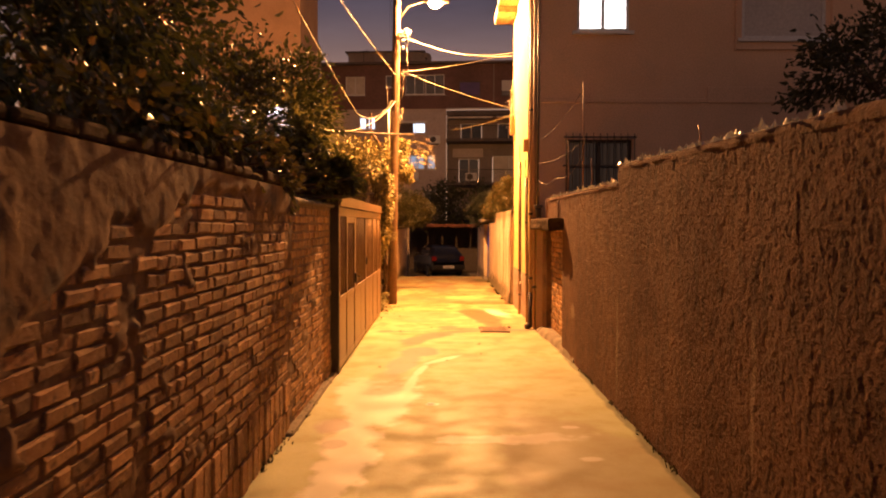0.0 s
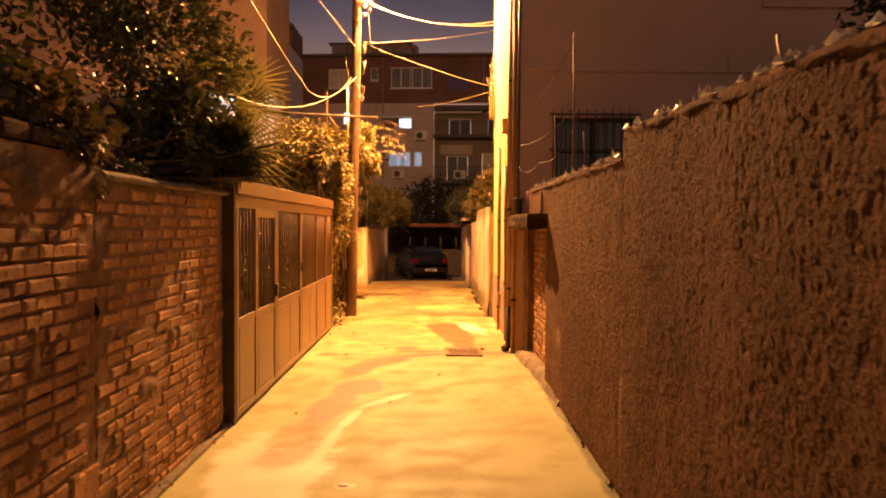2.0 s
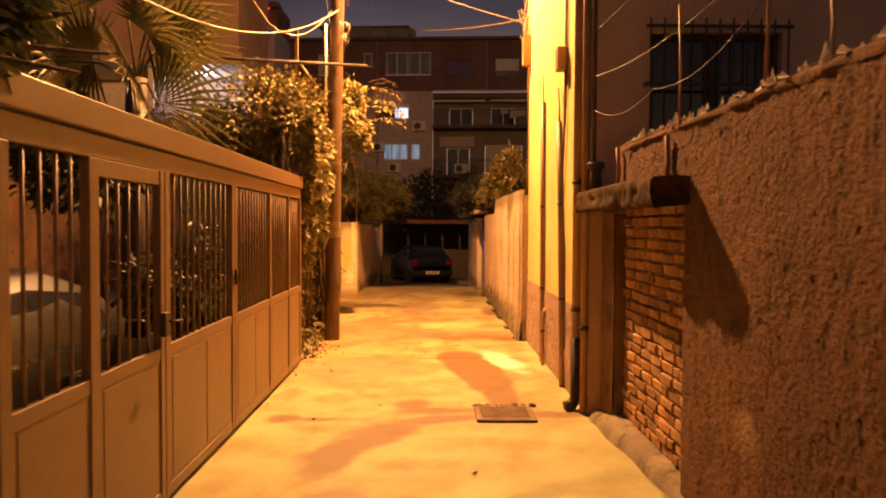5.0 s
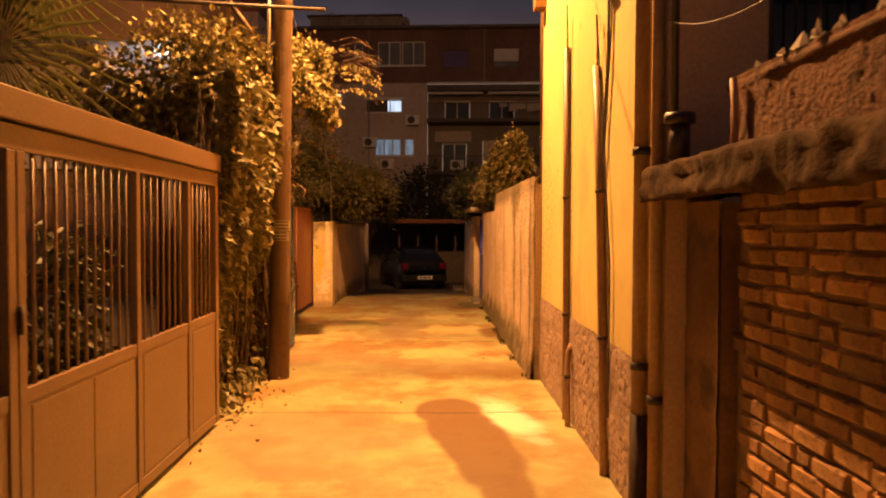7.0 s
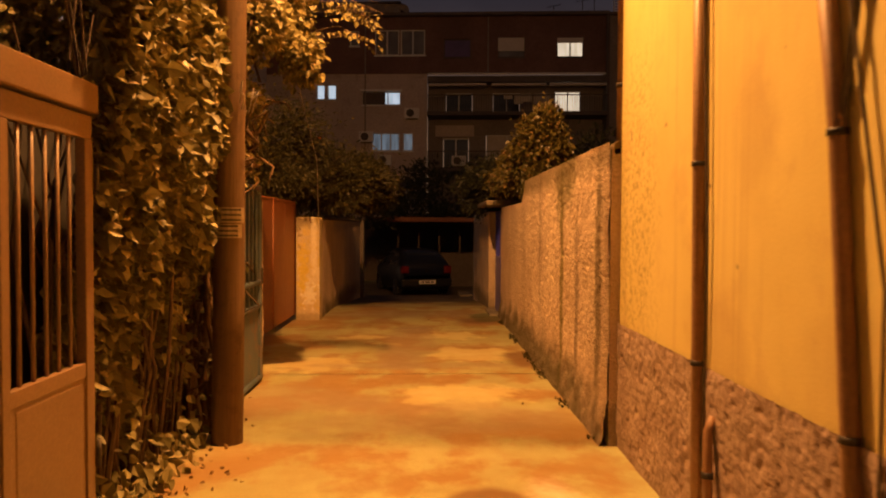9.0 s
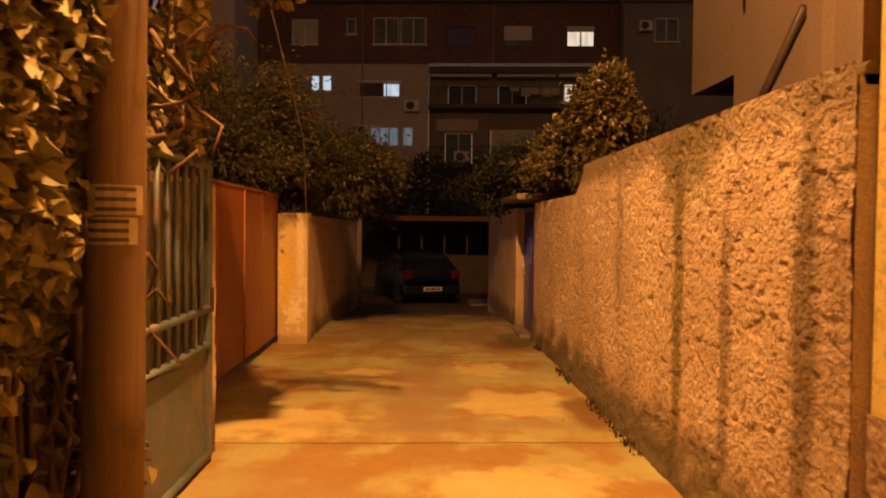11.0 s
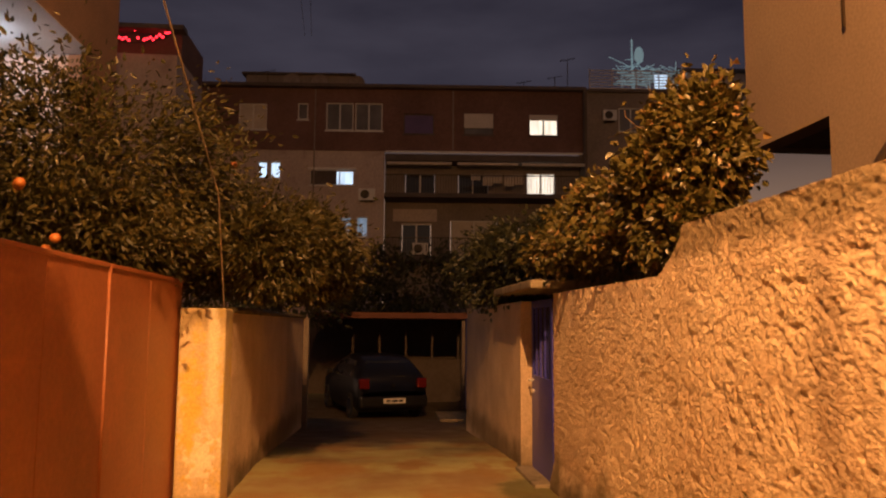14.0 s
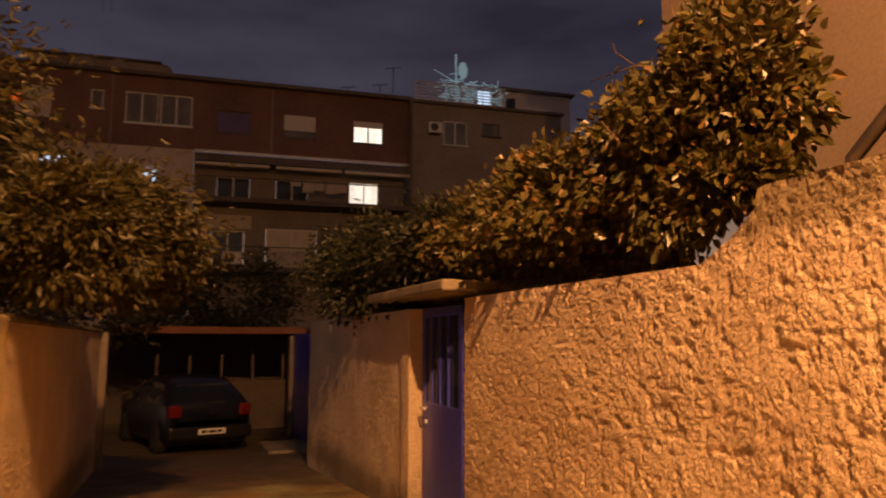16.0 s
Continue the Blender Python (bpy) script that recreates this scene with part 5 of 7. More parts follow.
def far_block():
    b = new("apartment_building")
    tagged(b, "four-storey apartment block with a dark brick top floor", "building")
    b.matrix_world = BM
    # cream left bay, u -8.5 .. 0.55
    cream_holes = [(-5.95, -5.45, 9.0, 9.88), (-5.32, -4.78, 9.0, 9.88), (-3.25, -1.0, 8.68, 9.45), (-2.68, -1.05, 6.0, 7.05), (-0.85, -0.25, 6.0, 7.05), (-1.15, -0.16, 3.0, 4.45)]
    wall_with_holes("cream_wall", -9.5, 0.55, -0.6, 10.48, cream_holes, 0.0, 0.3, FAR_CREAM, b)
    for o, p, m in zip(cream_holes, (COOL_LIT, COOL_LIT, COOL_LIT, COOL_DIM, COOL_DIM, PANE), (0, 0, 2, 2, 0, 1)):
        block_window(b, o, WHITE_FRAME, p, m)
    lbox("half_drawn_blind", (-3.22, -1.9, 0.02, 0.06, 8.72, 9.42), FAR_DARK, b, "dark half-drawn blind")
    lbox("awning_box", (-3.35, -0.9, -0.12, -0.004, 9.46, 9.58), WHITE_FRAME, b)
    # dark brick top floor
    top_holes = [(-7.0, -5.55, 11.55, 12.92), (-3.97, -3.43, 12.1, 12.98), (-2.5, -1.08, 11.55, 13.02), (-1.0, 0.42, 11.55, 13.02), (1.52, 3.10, 11.4, 12.48), (4.65, 6.2, 11.4, 12.54), (8.05, 9.57, 11.4, 12.52)]
    wall_with_holes("brick_wall", -9.5, 10.9, 10.48, 13.75, top_holes, -0.06, 0.3, FAR_BRICK, b)
    for o, p, m, s in zip(top_holes, (CURTAIN, PANE, PANE, PANE, VIOLET, PANE, WARM_LIT), (1, 0, 1, 1, 0, 0, 1), (0, 0, 0, 0, 0, 0.68, 0.28)):
        block_window(b, o, WHITE_FRAME if o[0] < 1 else FAR_DARK, p, m, 0.06, s)
    lbox("roof", (-9.7, 11.0, -0.45, 10.0, 13.75, 13.92), FAR_DARK, b, "flat roof slab with thin eaves")
    lbox("roof_store", (-7.2, -1.4, 2.0, 6.0, 13.92, 15.15), FAR_GREY, b)
    lbox("roof_store_eaves", (-7.4, -1.2, 1.8, 6.2, 15.15, 15.25), FAR_DARK, b)
    for u, zz in ((-3.1, 14.55), (-4.6, 14.6), (-1.1, 14.5)):
        bm = bmesh.new()
        tube(bm, [(u, 1.55, zz - 0.65), (u, 1.55, zz)], 0.03, 6)
        tube(bm, [(u, 1.50, zz), (u, 1.42, zz + 0.02), (u, 1.36, zz + 0.03)], [0.10, 0.36, 0.46], 16, False)
        o = part("satellite_dish", bm, FAR_GREY, None, "pale satellite dish on a short mast")
        o.parent = b
    lbox("floor_band", (0.6, 10.9, -0.10, -0.064, 10.40, 10.50), WHITE_FRAME, b, "pale flashing line")
    lbox("downpipe", (4.05, 4.13, -0.16, -0.064, 10.5, 13.7), FAR_GREY, b)
    lbox("downpipe", (-3.1, -3.03, -0.12, -0.004, 3.0, 13.7), FAR_GREY, b)
    # recessed balconies of the middle bay
    for z in (7.95, 4.75):
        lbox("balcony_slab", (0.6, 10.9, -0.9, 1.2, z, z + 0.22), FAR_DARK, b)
        bm = bmesh.new()
        for i in range(74):
            u = 0.65 + i * 0.139
            box(bm, u, u + 0.02, -0.88, -0.86, z + 0.22, z + 1.12)
        box(bm, 0.62, 10.88, -0.9, -0.84, z + 1.12, z + 1.17)
        o = part("balcony_railing", bm, DARK_STEEL, None)
        o.parent = b
    mid = [(1.6, 3.2, 8.2, 9.5), (4.4, 6.0, 8.2, 9.5), (8.05, 9.55, 8.25, 9.6), (1.45, 3.0, 5.0, 6.84), (4.0, 6.5, 4.98, 7.03), (7.6, 9.0, 5.0, 6.9)]
    wall_with_holes("recessed_wall", 0.55, 10.9, -0.6, 10.48, mid, 0.9, 0.3, FAR_GREY, b)
    for o, p in zip(mid, (PANE, PANE, WARM_LIT, PANE, CURTAIN, PANE)):
        w = new("window")
        w.parent = b
        lbox("pane", (o[0] + 0.05, o[1] - 0.05, 1.0, 1.03, o[2] + 0.05, o[3] - 0.05), p, w)
        bm = bmesh.new()
        c = (o[0] + o[1]) / 2
        box(bm, c - 0.04, c + 0.04, 0.95, 0.99, o[2], o[3])
        box(bm, o[0], o[1], 0.95, 0.99, o[3] - 0.06, o[3])
        f = part("frame", bm, WHITE_FRAME, None)
        f.parent = w
    for u0, u1 in ((0.7, 4.0), (4.3, 7.4), (7.6, 10.8)):
        bm = bmesh.new()
        box(bm, u0, u1, -0.75, -0.60, 9.66, 9.78)
        tube(bm, [(u0, -0.68, 9.72), (u1, -0.68, 9.72)], 0.08, 8)
        o = part("awning_roll", bm, CURTAIN, None, "rolled pale awning")
        o.parent = b
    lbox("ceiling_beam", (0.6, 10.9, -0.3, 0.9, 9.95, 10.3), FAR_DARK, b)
    for u, zb in ((5.0, 8.9), (5.6, 8.62), (6.1, 8.75), (6.7, 8.6), (7.2, 8.7)):
        lbox("laundry", (u, u + 0.48, -0.62, -0.60, zb, 9.2), CURTAIN, b, "pale washing hung on a line")
    for u, z in ((-0.74, 7.86), (2.0, 5.1), (-2.35, 5.15), (-3.4, 6.5)):
        aircon(b, u, z)
    lbox("white_wall_patch", (1.0, 3.3, 0.84, 0.894, 6.95, 7.6), FAR_CREAM, b)
    lbox("party_wall", (10.86, 11.0, -0.5, 1.0, -0.6, 13.75), FAR_DARK, b)
    # right neighbour with roof terrace
    r = new("apartment_building")
    tagged(r, "grey-brown apartment block with a railed roof terrace", "building")
    r.matrix_world = BM
    rh = [(12.8, 14.1, 11.7, 13.0), (14.95, 15.9, 12.35, 13.05), (17.3, 18.6, 9.6, 10.5)]
    wall_with_holes("front_wall", 11.0, 19.5, -0.6, 13.8, rh, 0.1, 0.3, FAR_GREY, r)
    for o, p in zip(rh, (PANE, PANE, COOL_LIT)):
        block_window(r, o, WHITE_FRAME if o[0] < 14 or o[0] > 17 else FAR_DARK, p, 1, 0.2)
    lbox("roof", (11.0, 19.6, -0.1, 9.0, 13.8, 13.95), FAR_DARK, r)
    aircon(r, 11.9, 12.2, 0.7, 0.55)
    for i in range(7):
        z = 14.05 + i * 0.16
        lbox("railing_slat", (11.3, 16.3, 0.2, 0.24, z, z + 0.06), SHUTTER, r)
    for u in (11.3, 12.5, 13.8, 15.0, 16.26):
        lbox("railing_post", (u, u + 0.05, 0.244, 0.29, 13.95, 15.15), SHUTTER, r)
    lbox("lit_terrace_pane", (15.2, 15.9, 1.5, 1.55, 14.3, 15.3), COOL_LIT, r, "cool lit strip behind the railing")
    pent = lbox("penthouse", (17.1, 21.5, 3.0, 9.0, 13.95, 16.0), FAR_CREAM, r)
    lbox("penthouse_roof", (16.9, 21.7, 2.7, 9.2, 16.0, 16.15), FAR_DARK, r)
    lbox("penthouse_window", (18.3, 20.6, 2.95, 2.99, 14.3, 14.9), COOL_LIT, r, "cool lit penthouse window strip")
    lbox("penthouse_door", (17.4, 18.0, 2.95, 2.99, 14.0, 15.6), PANE, r)
    # rooftop mast lattice with dish
    m = new("rooftop_mast")
    tagged(m, "white-lit lattice of rooftop antennas with a dish", "antenna")
    m.matrix_world = BM
    rnd = random.Random(12)
    bm = bmesh.new()
    for i in range(90):
        u, z = rnd.uniform(13.6, 17.2), 15.2 + abs(rnd.gauss(0, 0.6))
        if u > 15.2:
            z = min(z, 16.2)
        d = Vector((rnd.uniform(-0.7, 0.7), rnd.uniform(-0.2, 0.2), rnd.uniform(-0.35, 0.35)))
        a = Vector((u, 3.0 + rnd.uniform(-0.4, 0.4), z))
        tube(bm, [a - d, a + d], 0.025, 5)
    for u in (13.8, 14.5, 15.4, 16.4, 17.1):
        tube(bm, [(u, 3.0, 13.95), (u, 3.0, 16.0)], 0.04, 6)
    tube(bm, [(14.4, 3.0, 13.95), (14.4, 3.0, 17.9)], 0.05, 6)
    o = part("lattice", bm, MAST_GLOW, None)
    o.parent = m
    bm = bmesh.new()
    bmesh.ops.create_uvsphere(bm, u_segments=16, v_segments=10, radius=0.45)
    for v in bm.verts:
        v.co = Vector((14.75 + v.co.x * 0.6, 2.8 + v.co.y * 0.3, 16.9 + v.co.z * 1.1))
    o = part("dish", bm, MAST_GLOW, None, "pale dish", smooth=True)
    o.parent = m
    for u, h in ((-5.9, 1.3), (8.0, 0.9), (10.4, 2.2), (9.7, 1.2)):
        an = new("antenna")
        tagged(an, "thin television antenna on the flat roof", "antenna", "roof antennas")
        an.matrix_world = BM
        bm = bmesh.new()
        tube(bm, [(u, 1.5, 13.9), (u, 1.5, 13.9 + h)], 0.025, 5)
        tube(bm, [(u - 0.4, 1.5, 13.8 + h), (u + 0.4, 1.5, 13.95 + h)], 0.015, 5)
        for k in range(5):
            tube(bm, [(u - 0.35 + 0.17 * k, 1.3, 13.82 + h + 0.03 * k), (u - 0.35 + 0.17 * k, 1.7, 13.82 + h + 0.03 * k)], 0.01, 5)
        o = part("mast", bm, DARK_STEEL, None)
        o.parent = an


CURTAIN = mat("pale_curtain_cloth", (0.50, 0.43, 0.34), (0.62, 0.54, 0.44), 2.0, 0.8, 0.2, 20)
VIOLET = mat("violet_shutter", (0.08, 0.05, 0.16), (0.11, 0.07, 0.21), 1.0, 0.6, 0.1, 20)
# mast and dish emit light themselves in place of floodlighting
MAST_GLOW = glow("mast_glow_paint", (0.55, 0.78, 0.80), 0.16)
far_block()

# ---------------- other houses ----------------


def rear_house():
    h = thing("house", (6.5, 21, 0), "tan rendered house with a covered passage at its corner", "house")
    bm = bmesh.new()
    box(bm, 4.30, 4.55, 17.3, 23.55, -0.1, 3.58)
    box(bm, 4.30, 4.55, 17.3, 25.05, 3.58, 8.6)
    part("alley_wall", bm, TAN_WALL, h)
    boxed("end_wall", (4.55, 10.0, 24.8, 25.05, 3.58, 8.6), TAN_WALL, h)
    boxed("passage_wall", (4.55, 10.0, 23.3, 23.55, -0.1, 3.58), TAN_WALL, h)
    boxed("passage_ceiling", (4.55, 10.0, 23.55, 24.8, 3.585, 3.70), FAR_DARK, h)
    boxed("back_wall", (9.8, 10.0, 17.3, 23.3, -0.1, 8.6), TAN_WALL, h)
    boxed("near_wall", (4.55, 9.8, 17.3, 17.5, -0.1, 8.6), TAN_WALL, h)
    boxed("roof", (4.1, 10.2, 17.1, 25.2, 8.6, 8.75), CAP_CONCRETE, h)
    boxed("pilaster", (4.16, 4.296, 21.2, 21.5, -0.1, 8.6), TAN_WALL, h)
    boxed("pilaster", (4.16, 4.296, 20.3, 20.6, -0.1, 8.6), TAN_WALL, h)
    tubed("downpipe", [(4.24, 21.7, 3.9), (4.24, 22.9, 2.9), (4.24, 22.95, 0.0)], 0.05, PIPE_BLACK, h)
    tubed("downpipe", [(4.25, 23.2, 4.3), (4.25, 23.2, 8.6)], 0.015, PIPE_BLACK, h)
    # low house in the passage's view
    s = thing("house", (9, 36, 0), "low dark house with lit small window far behind", "house")
    boxed("wall", (6.5, 12.0, 34.0, 40.0, -0.7, 3.2), FAR_DARK, s)
    boxed("roof", (6.2, 12.3, 33.6, 40.4, 3.2, 3.35), FAR_DARK, s)
    boxed("window", (8.2, 8.9, 33.96, 33.996, 1.9, 2.6), COOL_LIT, s)


def balcony_house():
    h = thing("apartment_building", (-9, 33, 0), "orange-brown apartment building with a lit balcony", "building")
    bm = bmesh.new()
    box(bm, -16.0, -5.2, 28.3, 28.55, -0.5, 3.3)
    box(bm, -16.0, -5.2, 28.3, 28.55, 6.42, 14.0)
    part("front_wall", bm, BALCONY_BROWN, h)
    bm = bmesh.new()
    box(bm, -5.45, -5.2, 28.55, 30.6, -0.5, 3.3)
    box(bm, -5.45, -5.2, 28.55, 30.6, 6.42, 14.0)
    box(bm, -5.45, -5.2, 30.6, 32.3, -0.5, 14.0)
    part("alley_wall", bm, BALCONY_BROWN, h)
    boxed("recess_wall", (-16.0, -5.45, 30.6, 30.8, 3.3, 6.42), FAR_CREAM, h, "pale lit back wall of the balcony")
    boxed("balcony_floor", (-16.0, -5.05, 28.15, 30.6, 3.10, 3.296), FAR_CREAM, h)
    boxed("balcony_ceiling", (-16.0, -5.05, 28.1, 30.6, 6.40, 6.416), WHITE_FRAME, h, "white painted balcony ceiling")
    boxed("balcony_fascia", (-16.0, -5.05, 28.05, 28.096, 6.40, 6.75), BALCONY_BROWN, h)
    boxed("divider", (-8.0, -7.85, 28.6, 30.6, 3.3, 6.40), FAR_CREAM, h)
    boxed("window", (-7.5, -6.5, 30.54, 30.59, 4.2, 5.6), CURTAIN, h)
    boxed("roof", (-16.2, -5.0, 28.1, 32.5, 14.0, 14.15), FAR_DARK, h)
    boxed("back_wall", (-16.0, -5.45, 32.1, 32.3, -0.5, 14.0), BALCONY_BROWN, h)
    bm = bmesh.new()
    tube(bm, [(-6.6, 29.4, 6.34), (-6.6, 29.4, 6.398)], 0.14, 16)
    part("ceiling_lamp", bm, COOL_LAMP, h, "glowing round ceiling lamp")
    r = thing("string_lights", (-10.3, 49.0, 13.6), "string of small red lights on a rooftop", "string lights")
    g = thing("building", (-12, 52, 0), "pale rooftop storey with a dark awning", "building")
    boxed("wall", (-14.5, -8.6, 49.3, 54.0, -0.5, 13.2), FAR_CREAM, g)
    boxed("awning", (-12.6, -8.2, 48.6, 49.3, 14.1, 14.3), FAR_DARK, g)
    boxed("upper_wall", (-14.0, -8.6, 50.0, 54.0, 13.2, 14.8), FAR_BRICK, g)
    tubed("cord", sag((-11.6, 49.0, 13.75), (-8.9, 49.0, 13.9), 0.25), 0.02, DARK_STEEL, r)
    rnd = random.Random(6)
    for i in range(22):
        bm = bmesh.new()
        bmesh.ops.create_icosphere(bm, subdivisions=1, radius=0.07)
        f = i / 21
        bmesh.ops.translate(bm, verts=bm.verts, vec=(-11.6 + 2.7 * f, 48.97, 13.75 + 0.15 * f - 1.0 * f * (1 - f) + rnd.uniform(0, 0.25) + (0.5 if i in (9, 10, 12) else 0)))
        part("bulb", bm, RED_GLOW, r)


def end_house():
    h = thing("house", (2.0, 38, -0.6), "low white-walled house with fence and tiled porch", "house")
    # white walls and posts get darkened tones, putting this end's shade into them
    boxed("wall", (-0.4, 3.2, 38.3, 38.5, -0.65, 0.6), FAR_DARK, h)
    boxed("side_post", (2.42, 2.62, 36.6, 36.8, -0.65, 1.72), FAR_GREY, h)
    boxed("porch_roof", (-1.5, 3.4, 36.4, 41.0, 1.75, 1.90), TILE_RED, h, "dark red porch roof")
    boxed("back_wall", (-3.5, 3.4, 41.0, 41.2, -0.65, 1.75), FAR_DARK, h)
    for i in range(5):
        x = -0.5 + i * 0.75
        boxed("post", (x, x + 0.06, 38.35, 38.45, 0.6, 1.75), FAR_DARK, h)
    d = boxed("door_2", (2.50, 2.56, 33.4, 36.5, -0.55, 1.75), BLUE_PAINT, None, bevel=0.01)
    tagged(d, "tall deep blue sheet-metal gate door", "door", kind="structure")
    s = boxed("doorstep", (1.55, 2.45, 33.2, 34.6, -0.6, -0.42), CAP_CONCRETE, None, bevel=0.02)
    tagged(s, "pale concrete step before the blue gate", "step", kind="structure")


BALCONY_BROWN = mat("brown_balcony_render", (0.20, 0.12, 0.075), (0.28, 0.17, 0.11), 0.5, 0.9, 0.1, 20)
COOL_LAMP = glow("cool_ceiling_lamp_glass", (0.85, 0.92, 1.0), 12.0)
RED_GLOW = glow("red_bulb_glass", (1.0, 0.02, 0.03), 3.0)
rear_house()
balcony_house()
end_house()

# ---------------- plants ----------------


def leaf_mesh(name, pos, aim, size, slim, material, parent=None, seed=0, droop=0.0, kind="", label=""):
    """Many folded leaves: pos and aim are arrays of places and outward ways; slim is width over length."""
    rng = np.random.default_rng(seed)
    n = len(pos)
    a = aim + rng.normal(0, 0.55, (n, 3)) + np.array([0, 0, -droop])
    a /= np.linalg.norm(a, axis=1, keepdims=True) + 1e-9
    s = np.cross(a, rng.normal(0, 1, (n, 3)))
    s /= np.linalg.norm(s, axis=1, keepdims=True) + 1e-9
    up = np.cross(s, a)
    L = size * rng.uniform(0.6, 1.25, (n, 1))
    W = L * slim * 0.5
    fold = 0.35 * W
    verts = np.stack([pos, pos + 0.30 * L * a + W * s + fold * up, pos + 0.68 * L * a + 0.72 * W * s + fold * up - 0.06 * L * up, pos + L * a - 0.16 * L * up,
                      pos + 0.68 * L * a - 0.72 * W * s + fold * up - 0.06 * L * up, pos + 0.30 * L * a - W * s + fold * up], 1).reshape(-1, 3)
    b = np.arange(n)[:, None] * 6
    faces = np.concatenate([b + np.array([[0, 1, 2, 3]]), b + np.array([[0, 3, 4, 5]])], 0)
    me = bpy.data.meshes.new(name)
    me.from_pydata(verts.tolist(), [], faces.tolist())
    ob = link_mesh(name, me, material, parent, label)
    return tagged(ob, kind=kind) if kind else ob


def crown_points(blobs, n, seed, clumps=60, spread=0.16, inner=0.55):
    """Places and outward ways for leaves, clumped over ellipsoids (centre, radii, share)."""
    rng = np.random.default_rng(seed)
    total = sum(b[2] for b in blobs)
    pos, aim = [], []
    for c, r, share in blobs:
        m = int(n * share / total)
        k = max(6, int(clumps * share / total))
        d = rng.normal(0, 1, (k, 3))
        d /= np.linalg.norm(d, axis=1, keepdims=True)
        sub = d * rng.uniform(inner, 1.0, (k, 1))
        pick = rng.integers(0, k, m)
        q = sub[pick] + rng.normal(0, spread, (m, 3))
        pos.append(np.array(c) + q * np.array(r))
        w = q / (np.linalg.norm(q, axis=1, keepdims=True) + 1e-9)
        aim.append(w)
    return np.concatenate(pos), np.concatenate(aim)


def limbs(bm, base, tips, r, seed):
    """A trunk from base to a fork and curved limbs to the tips."""
    rnd = random.Random(seed)
    base = Vector(base)
    fork = Vector((base.x + 0.05, base.y, base.z + (min(t[2] for t in tips) - base.z) * 0.62))
    tube(bm, [base, base.lerp(fork, 0.5) + Vector((rnd.uniform(-0.05, 0.05), rnd.uniform(-0.05, 0.05), 0)), fork], [r, r * 0.85, r * 0.7], 10)
    for t in tips:
        t = Vector(t)
        m = fork.lerp(t, 0.5) + Vector((rnd.uniform(-0.15, 0.15), rnd.uniform(-0.15, 0.15), 0.15))
        tube(bm, [fork, m, t], [r * 0.5, r * 0.32, r * 0.1], 7)
        for i in range(4):
            e = t + Vector((rnd.uniform(-0.6, 0.6), rnd.uniform(-0.6, 0.6), rnd.uniform(-0.3, 0.5)))
            tube(bm, [m.lerp(t, 0.4), e], [r * 0.2, r * 0.05], 5)


def tree(name, label, base, blobs, n, leaf, slim, material, seed, trunk_r=0.10, droop=0.25, clumps=60, spread=0.16):
    t = thing(name, base, label, "tree" if name.endswith("tree") else "bush")
    bm = bmesh.new()
    limbs(bm, base, [b[0] for b in blobs], trunk_r, seed)
    part("trunk", bm, TWIG, t, smooth=True)
    p, a = crown_points(blobs, n, seed, clumps, spread)
    leaf_mesh("crown", p, a, leaf, slim, material, t, seed + 1, droop)
    return t


LEAF_DARK = leaf_mat("glossy_dark_leaf", (0.040, 0.050, 0.011), (0.100, 0.102, 0.022), 0.30)
LEAF_IVY = leaf_mat("yellow_green_ivy_leaf", (0.15, 0.125, 0.034), (0.33, 0.27, 0.085), 0.60, (0.34, 0.27, 0.10), 0.12)
LEAF_ORANGE = leaf_mat("citrus_leaf", (0.030, 0.030, 0.006), (0.078, 0.062, 0.010), 0.52)
LEAF_BUSH = leaf_mat("leathery_bush_leaf", (0.070, 0.064, 0.013), (0.165, 0.128, 0.030), 0.36, (0.28, 0.17, 0.05))
# far foliage tone with the shade already in its colour
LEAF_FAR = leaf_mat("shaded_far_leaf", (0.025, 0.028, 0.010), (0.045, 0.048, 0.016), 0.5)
LEAF_PALM = leaf_mat("palm_blade", (0.10, 0.10, 0.028), (0.17, 0.15, 0.045), 0.42)
VINE_BARK = mat("pale_brown_vine_bark", (0.080, 0.046, 0.019), (0.17, 0.10, 0.042), 7.0, 0.88, 0.8, 35, dirt=(0.06, 0.035, 0.016), dirt_amount=0.7)
LEAF_DRY = leaf_mat("dry_fallen_leaf", (0.16, 0.09, 0.035), (0.28, 0.17, 0.06), 0.8)
ORANGE_SKIN = mat("orange_fruit_skin", (0.34, 0.105, 0.008), (0.42, 0.14, 0.012), 4.0, 0.45, 0.2, 120)


